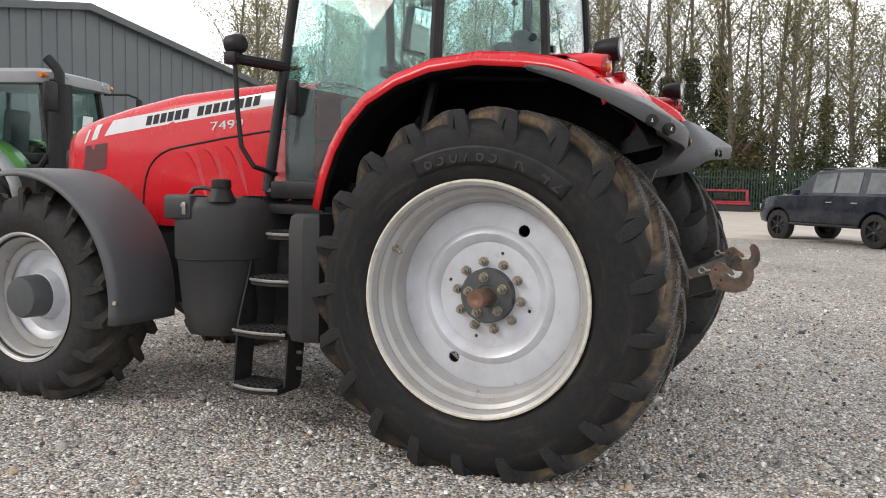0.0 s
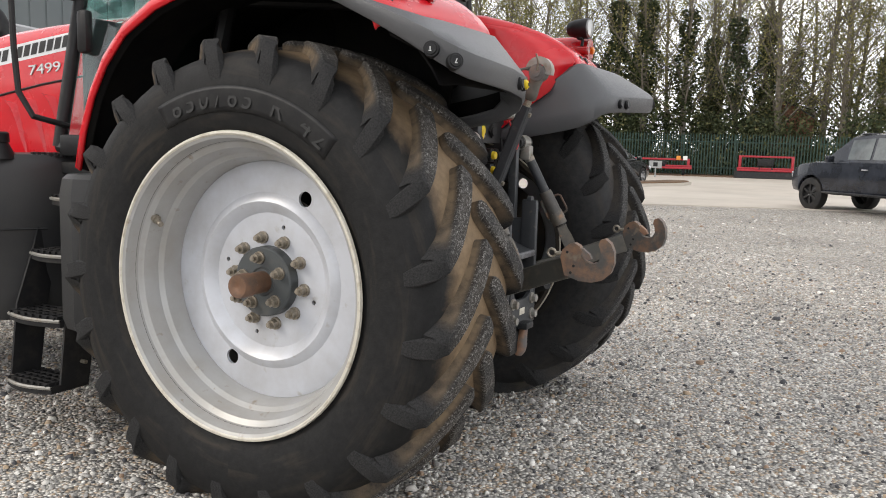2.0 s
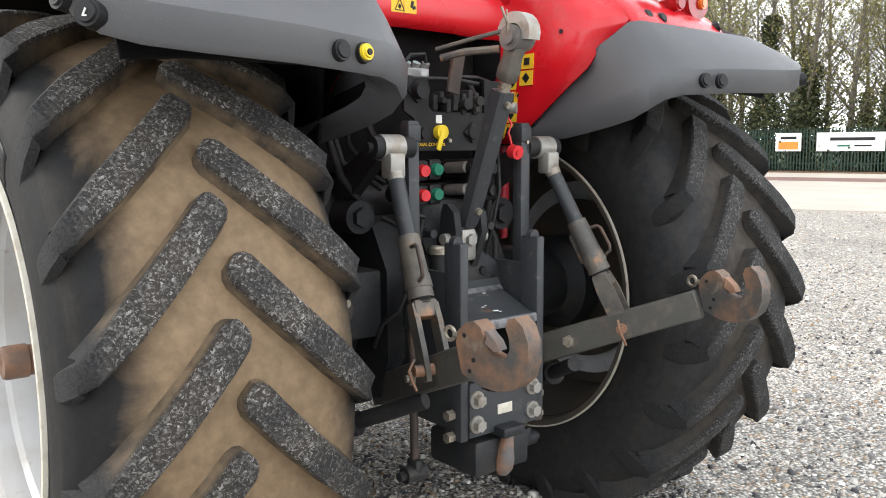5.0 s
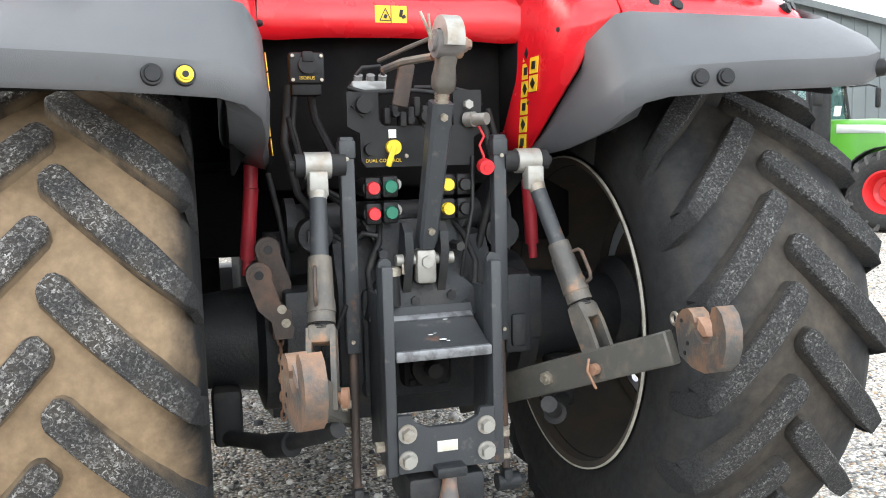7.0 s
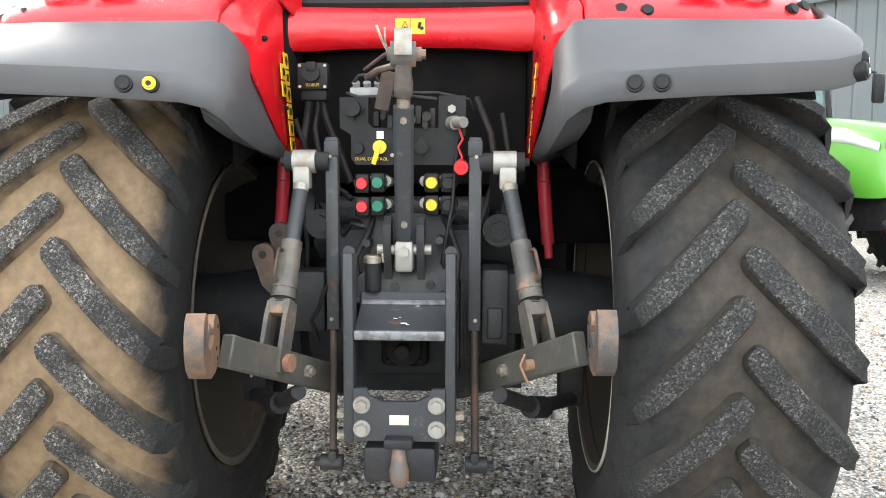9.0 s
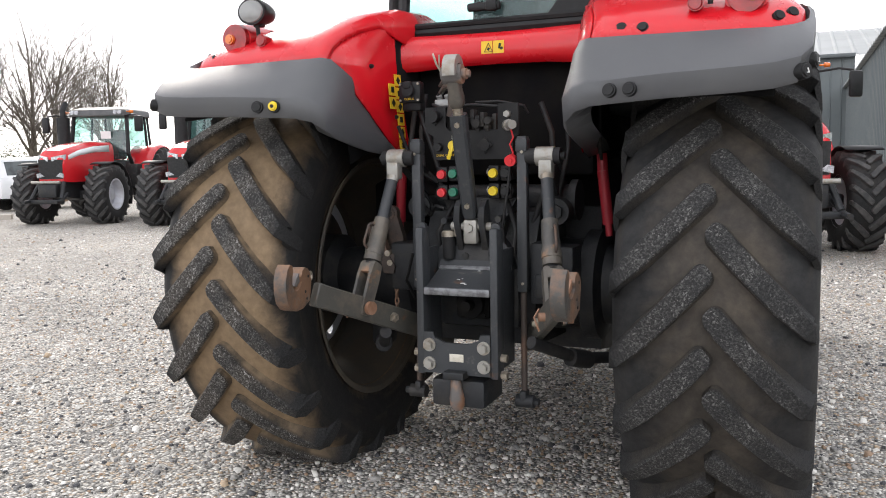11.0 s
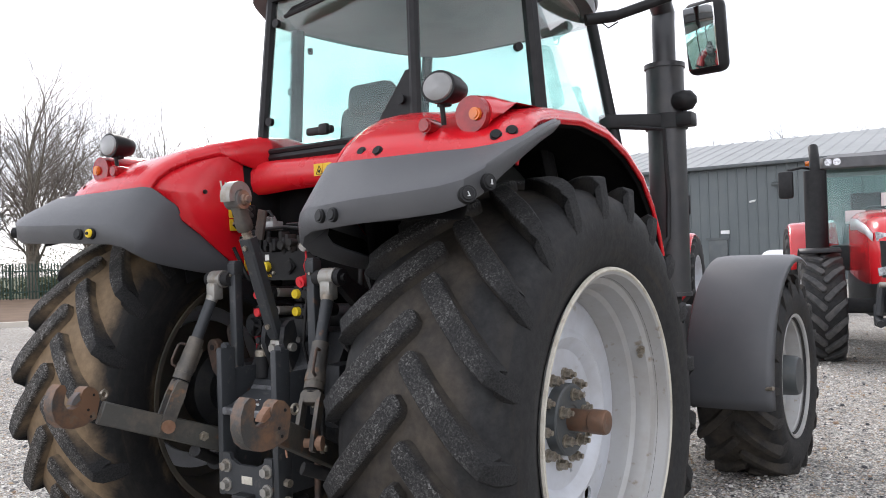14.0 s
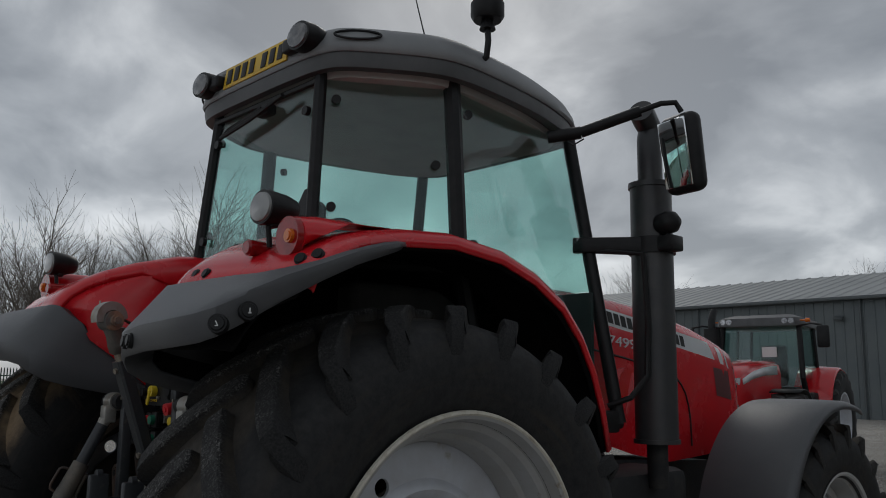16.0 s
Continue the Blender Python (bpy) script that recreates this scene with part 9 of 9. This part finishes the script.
# ---- cars ----
def car_wheel(parent, x, y, r, w, rim, s):
    bm = bmesh.new()
    lathe(bm, [(-w / 2, r * 0.62), (-w / 2, r * 0.9), (-w * 0.42, r * 0.98), (-w * 0.2, r), (w * 0.2, r), (w * 0.42, r * 0.98), (w / 2, r * 0.9), (w / 2, r * 0.62)], 36)
    wh = part("wheel", bm, M["tyre"], parent, "black car tyre", 40, m=Matrix.Translation((x, y, r)) @ R3(0, 0, 90))
    bm = bmesh.new()
    q = s * w * 0.46
    lathe(bm, [(q * 0.6, 0.0), (q, r * 0.14), (q * 0.75, r * 0.2), (q * 0.4, r * 0.56), (q, r * 0.60), (q, r * 0.66), (q * 0.3, r * 0.63)], 36)
    for k in range(6):
        a = 2 * math.pi * k / 6
        loft(bm, [[(q * 0.95, rr * math.sin(a + t), rr * math.cos(a + t)) for rr, t in ((r * 0.12, -0.5), (r * 0.12, 0.5), (r * 0.6, 0.12), (r * 0.6, -0.12))], [(q * 0.55, rr * math.sin(a + t), rr * math.cos(a + t)) for rr, t in ((r * 0.12, -0.5), (r * 0.12, 0.5), (r * 0.6, 0.12), (r * 0.6, -0.12))]])
    part("rim", bm, rim, wh, "alloy rim")


def car(name, label, paint, lower, upper, half, wheels, r, rim, m, category="car", rails=False):
    """lower: (x, z bottom, z top, half width) along the length; upper: (x, z, half width) of the roof line; x runs to the front."""
    e = thing(name, label, category, at=m)
    bm = bmesh.new()
    rings = []
    for x, zb, zt, w in lower:
        rings.append([(x, -w * 0.94, zb), (x, -w, zb + 0.12), (x, -w, zb + (zt - zb) * 0.62), (x, -w * 0.965, zt - 0.03), (x, -w * 0.90, zt), (x, 0, zt + 0.02), (x, w * 0.90, zt), (x, w * 0.965, zt - 0.03), (x, w, zb + (zt - zb) * 0.62), (x, w, zb + 0.12), (x, w * 0.94, zb)])
    loft(bm, rings)
    body = part("body", bm, paint, e, "", 40)
    # wheel arches bored out of the sides
    cuts = bmesh.new()
    for x in wheels:
        cyl(cuts, (x, -1.2, r), (x, -half + 0.32, r), r * 1.17, n=28)
        cyl(cuts, (x, half - 0.32, r), (x, 1.2, r), r * 1.17, n=28)
    drill(body, cuts)
    bm = bmesh.new()
    loft(bm, [[(x, -wb, z0), (x, -w, z - 0.05), (x, -w * 0.8, z), (x, w * 0.8, z), (x, w, z - 0.05), (x, wb, z0)] for x, z, w, z0, wb in upper])
    cabn = part("greenhouse", bm, paint, e, "", 40)
    # side windows: dark panes let into the slope between belt and roof
    for s in (-1, 1):
        xs = [u for u in upper]
        for a, b in zip(xs[1:-1], xs[2:-1]):
            if b[0] - a[0] < 0.25:
                continue
            bm = bmesh.new()
            def at(u, f):
                return Vector((u[0], s * (u[4] + (u[2] - u[4]) * f), u[3] + (u[1] - 0.05 - u[3]) * f))
            c1, c2, c3, c4 = at(a, 0.14), at(b, 0.14), at(b, 0.88), at(a, 0.88)
            g = 0.05
            q = [c1.lerp(c2, g), c1.lerp(c2, 1 - g), c4.lerp(c3, 1 - g), c4.lerp(c3, g)]
            loft(bm, [[v + Vector((0, s * 0.012, 0)) for v in q], [v - Vector((0, s * 0.01, 0)) for v in q]])
            part("window", bm, M["carglass"], cabn, "dark side window", 0)
    for a, b, sg in ((upper[0], upper[1], -1), (upper[-1], upper[-2], 1)):
        bm = bmesh.new()
        p0, p1 = Vector((a[0], 0, a[3])), Vector((b[0], 0, b[1] - 0.03))
        q = [Vector((p0.x, -a[4] * 0.9, p0.z)).lerp(Vector((p1.x, -b[2] * 0.85, p1.z)), 0.10), Vector((p0.x, a[4] * 0.9, p0.z)).lerp(Vector((p1.x, b[2] * 0.85, p1.z)), 0.10), Vector((p0.x, a[4] * 0.9, p0.z)).lerp(Vector((p1.x, b[2] * 0.85, p1.z)), 0.88), Vector((p0.x, -a[4] * 0.9, p0.z)).lerp(Vector((p1.x, -b[2] * 0.85, p1.z)), 0.88)]
        loft(bm, [[v + Vector((sg * 0.02, 0, 0.02)) for v in q], [v - Vector((sg * 0.01, 0, 0.01)) for v in q]])
        part("windscreen", bm, M["carglass"], cabn, "dark screen", 0)
    for x in wheels:
        for s in (-1, 1):
            car_wheel(e, x, s * (half - 0.12), r, 0.24, rim, s)
    xr, xf = lower[0][0], lower[-1][0]
    for s in (-1, 1):
        bm = bmesh.new()
        box(bm, (xr + 0.03, s * half * 0.76, lower[1][2] - 0.16), (0.08, 0.28, 0.20), bev=0.02)
        part("tail_lamp", bm, M["redlens"], e, "red tail lamp")
        bm = bmesh.new()
        box(bm, (xf - 0.12, s * half * 0.70, lower[-2][2] - 0.16), (0.22, 0.34, 0.16), (0, 0, s * 18), bev=0.03)
        part("headlamp", bm, M["head"], e, "clear headlamp")
        bm = bmesh.new()
        box(bm, (upper[-1][0] - 0.45, s * (half + 0.08), upper[-1][3] + 0.10), (0.12, 0.2, 0.15), bev=0.03)
        part("door_mirror", bm, paint, e, "door mirror")
        for a, b in zip(upper[1:-1], upper[2:-1]):
            if b[0] - a[0] > 0.6:
                bm = bmesh.new()
                box(bm, ((a[0] + b[0]) / 2 - 0.3, s * (half + 0.005), a[3] - 0.14), (0.18, 0.03, 0.03), bev=0.008)
                part("door_handle", bm, M["alloy2"], e, "bright door handle")
        bm = bmesh.new()
        box(bm, ((wheels[0] + wheels[1]) / 2, s * (half - 0.02), lower[2][1] + 0.03), (abs(wheels[0] - wheels[1]) - 2.2 * r, 0.12, 0.05), bev=0.015)
        part("side_step", bm, M["alloy"], e, "dark side step")
        if rails:
            bm = bmesh.new()
            tube(bm, [(upper[1][0] + 0.1, s * 0.55, upper[1][1] + 0.03), (upper[-2][0] - 0.1, s * 0.55, upper[-2][1] + 0.03)], 0.02, 6)
            part("roof_rail", bm, M["alloy"], e, "dark roof rail")
    bm = bmesh.new()
    box(bm, (xr - 0.005, 0, lower[1][2] - 0.30), (0.02, 0.52, 0.11), bev=0.004)
    npl = part("number_plate", bm, M["number"], e, "yellow number plate with a dark bar")
    bm = bmesh.new()
    box(bm, (xr - 0.017, 0, lower[1][2] - 0.30), (0.004, 0.40, 0.05))
    part("dark_bar", bm, M["ink"], npl, "", 0)
    return e


def along_car(rx, ry, fx, fy):
    return Matrix.Translation((rx, ry, 0.0)) @ Matrix.Rotation(math.atan2(fy - ry, fx - rx), 4, "Z")


PICK_L = [(-1.22, 0.62, 1.00, 0.80), (-1.15, 0.48, 1.20, 0.90), (0.0, 0.44, 1.22, 0.93), (2.2, 0.42, 1.22, 0.93), (3.0, 0.42, 1.20, 0.93), (3.55, 0.44, 1.13, 0.91), (3.82, 0.48, 1.02, 0.86), (3.95, 0.54, 0.86, 0.76)]
PICK_U = [(-1.12, 1.26, 0.80, 1.18, 0.86), (-0.95, 1.86, 0.66, 1.18, 0.86), (0.42, 1.90, 0.67, 1.18, 0.86), (0.52, 1.91, 0.68, 1.18, 0.86), (1.30, 1.90, 0.68, 1.18, 0.86), (2.05, 1.84, 0.67, 1.18, 0.86), (2.85, 1.24, 0.76, 1.17, 0.84)]
car("pickup_truck", "slate grey double cab pickup with black alloy wheels", M["carblue"], PICK_L, PICK_U, 0.93, (0.0, 3.09), 0.40, M["alloy"], Matrix.Translation((17.55, -3.25, 0.0)) @ Matrix.Rotation(math.atan2(0.705, 0.71), 4, "Z"), "pickup", True)
EST_L = [(-0.95, 0.40, 0.78, 0.78), (-0.88, 0.28, 0.98, 0.88), (0.0, 0.22, 1.0, 0.915), (1.9, 0.22, 0.96, 0.915), (2.9, 0.24, 0.90, 0.90), (3.45, 0.28, 0.80, 0.84), (3.72, 0.36, 0.66, 0.70)]
EST_U = [(-0.88, 1.02, 0.78, 0.96, 0.82), (-0.45, 1.43, 0.62, 0.96, 0.83), (0.35, 1.49, 0.62, 0.95, 0.84), (1.25, 1.48, 0.62, 0.94, 0.84), (1.75, 1.40, 0.62, 0.93, 0.84), (2.65, 0.95, 0.72, 0.90, 0.82)]
car("estate_car", "dark grey estate car with silver wheels", M["cargrey"], EST_L, EST_U, 0.915, (0.0, 2.79), 0.32, M["alloy2"], Matrix.Translation((26.6, 7.75, 0.03)) @ Matrix.Rotation(radians(-11), 4, "Z"), "car", True)
car("pickup_truck", "white pickup with a grey load cover", M["carwhite"], PICK_L, PICK_U, 0.93, (0.0, 3.09), 0.40, M["alloy"], Matrix.Translation((-21.45, 15.55, 0.0)) @ Matrix.Rotation(radians(82.0), 4, "Z") @ Matrix.Scale(0.88, 4), "pickup")
car("hatchback", "white car parked between the tractors", M["carwhite"], EST_L, EST_U, 0.915, (0.0, 2.79), 0.32, M["alloy2"], Matrix.Translation((-2.6, 20.6, 0.0)) @ Matrix.Rotation(radians(-82), 4, "Z"), "car")


# ---- things along the fence ----
def on_fence(t, side):
    p = Vector(F0) + d * t - nrm * side
    return p, math.degrees(math.atan2(d.y, d.x))


def banner(t, w, h, z, material, bars, label):
    p, a = on_fence(t, 0.10)
    e = thing("banner", label, "banner", at=pose(p.x, p.y, z, 0, 0, a))
    bm = bmesh.new()
    box(bm, (0, 0, 0), (w, 0.02, h))
    part("sheet", bm, material, e, "", 0)
    for x, zz, bw, bh, mt in bars:
        bm = bmesh.new()
        box(bm, (x, -0.014, zz), (bw, 0.006, bh))
        part("bar", bm, M[mt], e, "", 0)
    return e


banner(28.2, 1.95, 0.58, 1.5, M["orange"], ((-0.38, 0.02, 0.95, 0.16, "ink"), (0.52, 0.02, 0.6, 0.18, "ink")), "orange fence banner with dark lettering bars")
banner(25.7, 1.1, 0.9, 1.28, M["redban"], ((0.0, 0.02, 0.66, 0.22, "white"), (0.0, -0.2, 0.5, 0.04, "white")), "red fence banner with a pale oval bar")
banner(22.9, 3.2, 0.95, 1.6, M["white"], ((0.1, 0.14, 2.1, 0.16, "ink"), (-0.3, -0.2, 0.6, 0.09, "cgreen"), (0.6, -0.2, 0.8, 0.08, "ink")), "white fence banner with lettering bars")
banner(19.9, 1.3, 0.95, 1.6, M["white"], ((0.0, 0.22, 0.8, 0.14, "ink"), (0.0, -0.18, 1.0, 0.40, "orange")), "white fence banner with an orange bar")


def implement(label, t, side, L, top, skirt):
    """A low red field implement: beams, uprights, gear housing, skirt or wheels."""
    p, a = on_fence(t, side)
    e = thing("implement", label, "farm implement", "implements by the fence", at=pose(p.x, p.y, 0.05, 0, 0, a))
    for z, y, w in ((top, 0.0, 0.12), (0.50, -0.05, 0.10), (0.40, -0.22, 0.26)):
        bm = bmesh.new()
        box(bm, (0, y, z), (L * (0.92 if w == 0.12 else 1.0), w, 0.10), bev=0.012)
        part("beam", bm, M["impred"], e, "faded red steel beam")
    for x in (-0.45, 0.45):
        bm = bmesh.new()
        box(bm, (L * x, 0, (top + 0.45) / 2), (0.14, 0.16, top - 0.35), bev=0.015)
        part("upright", bm, M["impred"], e, "red upright")
    for x in (-0.12, 0.10):
        bm = bmesh.new()
        tube(bm, [(L * x, -0.1, 0.45), (L * x + 0.12, 0.05, top)], 0.035, 6)
        part("strut", bm, M["cast"], e, "dark strut")
    bm = bmesh.new()
    box(bm, (L * -0.02, 0.0, top * 0.72), (L * 0.26, 0.3, top * 0.34), bev=0.04)
    part("gear_box", bm, M["dusty"], e, "dark gear housing")
    if skirt:
        bm = bmesh.new()
        loft(bm, [[(x * L, -0.62 + a, 0.0), (x * L, -0.30 + a, 0.36), (x * L, 0.25, 0.36), (x * L, 0.25, 0.0)] for x, a in ((-0.54, 0.12), (-0.5, 0.0), (0.5, 0.0), (0.54, 0.12))])
        part("skirt", bm, M["dusty"], e, "black rubber skirt", 30)
    else:
        for x in (-0.35, 0.38):
            bm = bmesh.new()
            lathe(bm, [(-0.06, 0.0), (-0.06, 0.22), (0.06, 0.22), (0.06, 0.0)], 18, c=(L * x, 0.0, 0.22))
            part("wheel", bm, M["tyre"], e, "small black wheel")
        for x, mt in ((0.40, "white"), (0.30, "orange")):
            bm = bmesh.new()
            box(bm, (L * x, -0.1, top + 0.08), (0.22, 0.05, 0.22), bev=0.01)
            part("marker_board", bm, M[mt], e, "small marker board")
    return e


implement("faded red mower with a black rubber skirt", 37.2, 1.3, 2.9, 1.12, True)
implement("low faded red trailed implement", 31.7, 1.3, 3.5, 0.85, False)
implement("red mower unit by the fence", 17.3, 1.6, 1.8, 0.9, True)
sign = thing("small_sign", "small pale post sign by the soil verge", "sign", at=pose(38.4, 8.1, 0.0))
bm = bmesh.new()
box(bm, (0.03, 0, 0.42), (0.05, 0.05, 0.84))
part("post", bm, M["sheet"], sign, "", 0)
bm = bmesh.new()
box(bm, (0, 0, 0.66), (0.02, 0.62, 0.36))
part("panel", bm, M["sheet"], sign, "", 0)
bm = bmesh.new()
box(bm, (-0.014, 0.0, 0.66), (0.006, 0.22, 0.20))
part("dark_bar", bm, M["ink"], sign, "", 0)

# brick shed glimpsed between the trunks
house = thing("brick_shed", "small old red brick shed seen between the trunks", "shed", at=pose(55.5, 4.4, 0, 0, 0, 12))
bm = bmesh.new()
prism(bm, [(-1.9, 0), (1.9, 0), (1.9, 3.6), (0, 4.7), (-1.9, 3.6)], "x", -2, 2)
part("wall", bm, M["brick"], house, "weathered red brick", 0)
for s in (-1, 1):
    bm = bmesh.new()
    loft(bm, [[(-2.1, s * 2.05, 3.50), (2.1, s * 2.05, 3.50), (2.1, 0, 4.72), (-2.1, 0, 4.72)], [(-2.1, s * 2.05, 3.60), (2.1, s * 2.05, 3.60), (2.1, 0, 4.82), (-2.1, 0, 4.82)]])
    part("roof", bm, M["trim"], house, "dark slate roof", 0)


# ---- loose gravel ----
def gravel(name, label, count, seed, spread, mean=0.0140):
    """Loose angular stones: every one a crooked little block lying on the yard."""
    g = np.random.default_rng(seed)
    base = np.array([(-1, -1, -1), (1, -1, -1), (1, 1, -1), (-1, 1, -1), (-1, -1, 1), (1, -1, 1), (1, 1, 1), (-1, 1, 1)], float) * 0.5
    quad = np.array([(4, 5, 6, 7), (0, 1, 5, 4), (1, 2, 6, 5), (2, 3, 7, 6), (3, 0, 4, 7)])
    x, y = spread(g, count)
    size = np.clip(g.lognormal(math.log(mean), 0.38, count), 0.007, 0.055)
    ax = size[:, None] * np.stack([g.uniform(0.8, 1.3, count), g.uniform(0.6, 1.0, count), g.uniform(0.35, 0.7, count)], 1)
    v = base[None] * g.uniform(0.55, 1.15, (count, 8, 3))
    v[:, 4:, :2] *= g.uniform(0.35, 0.95, (count, 1, 1))
    v = v * ax[:, None, :]
    rx, rz = g.uniform(-0.5, 0.5, count), g.uniform(0, 6.283, count)
    c, s = np.cos(rx)[:, None], np.sin(rx)[:, None]
    yy, zz = v[:, :, 1] * c - v[:, :, 2] * s, v[:, :, 1] * s + v[:, :, 2] * c
    c, s = np.cos(rz)[:, None], np.sin(rz)[:, None]
    out = np.stack([v[:, :, 0] * c - yy * s + x[:, None], v[:, :, 0] * s + yy * c + y[:, None], zz + (size * 0.22)[:, None]], 2)
    me = bpy.data.meshes.new(name)
    me.vertices.add(count * 8)
    me.vertices.foreach_set("co", out.reshape(-1))
    f = (quad[None] + (np.arange(count) * 8)[:, None, None]).reshape(-1, 4)
    me.loops.add(f.size)
    me.loops.foreach_set("vertex_index", f.reshape(-1).astype(np.int32))
    me.polygons.add(len(f))
    me.polygons.foreach_set("loop_start", (np.arange(len(f)) * 4).astype(np.int32))
    me.update(calc_edges=True)
    me.validate()
    me.materials.append(M["stone"])
    return tagged(new(name, me), label, "gravel", kind="stuff")


def stone_mat():
    m = bpy.data.materials.new("loose_stone")
    m.use_nodes = True
    T = Nodes(m.node_tree)
    p = T.n("ShaderNodeBsdfPrincipled", Roughness=0.85)
    g = T.n("ShaderNodeNewGeometry")
    ramp = T.n("ShaderNodeValToRGB")
    ramp.color_ramp.interpolation = "CONSTANT"
    els = ramp.color_ramp.elements
    els[0].position, els[0].color = 0.0, (0.07, 0.07, 0.075, 1)
    els[1].position, els[1].color = 0.12, (0.22, 0.215, 0.21, 1)
    for pos, col in ((0.26, (0.34, 0.325, 0.305)), (0.44, (0.47, 0.45, 0.42)), (0.61, (0.42, 0.32, 0.22)), (0.69, (0.60, 0.575, 0.535)), (0.86, (0.80, 0.775, 0.73)), (0.95, (0.32, 0.22, 0.15))):
        els.new(pos).color = (*col, 1)
    T.ln(g.outputs["Random Per Island"], ramp.inputs[0])
    co = T.n("ShaderNodeTexCoord")
    no = T.n("ShaderNodeTexNoise", Scale=90.0, Detail=4.0)
    T.ln(co.outputs["Object"], no.inputs["Vector"])
    r = T.n("ShaderNodeMapRange")
    r.inputs["To Min"].default_value, r.inputs["To Max"].default_value = 0.7, 1.3
    T.ln(no.outputs["Fac"], r.inputs["Value"])
    sc = T.n("ShaderNodeVectorMath", operation="SCALE")
    T.ln(ramp.outputs[0], sc.inputs[0])
    T.ln(r.outputs["Result"], sc.inputs["Scale"])
    T.ln(sc.outputs[0], p.inputs["Base Color"])
    o = T.n("ShaderNodeOutputMaterial")
    T.ln(p.outputs[0], o.inputs[0])
    return m


M["stone"] = stone_mat()


def near_walk(g, n):
    # a wide oval round the rear half of the tractor, thinning outwards
    a = g.uniform(0, 2 * math.pi, n)
    r = 8.0 * g.uniform(0, 1, n) ** 0.68
    return r * np.cos(a) * 1.05, r * np.sin(a) * 0.95 + 0.2


gravel("gravel", "loose pale and dark crushed stones", 92000, 3, near_walk)


def farther(g, n):
    # the open yard beyond, thinner and coarser
    a = g.uniform(0, 2 * math.pi, n)
    r = 6.5 + 10.0 * g.uniform(0, 1, n) ** 0.8
    return r * np.cos(a), r * np.sin(a)


gravel("gravel", "scattered pale crushed stones farther out", 20000, 4, farther, 0.023)
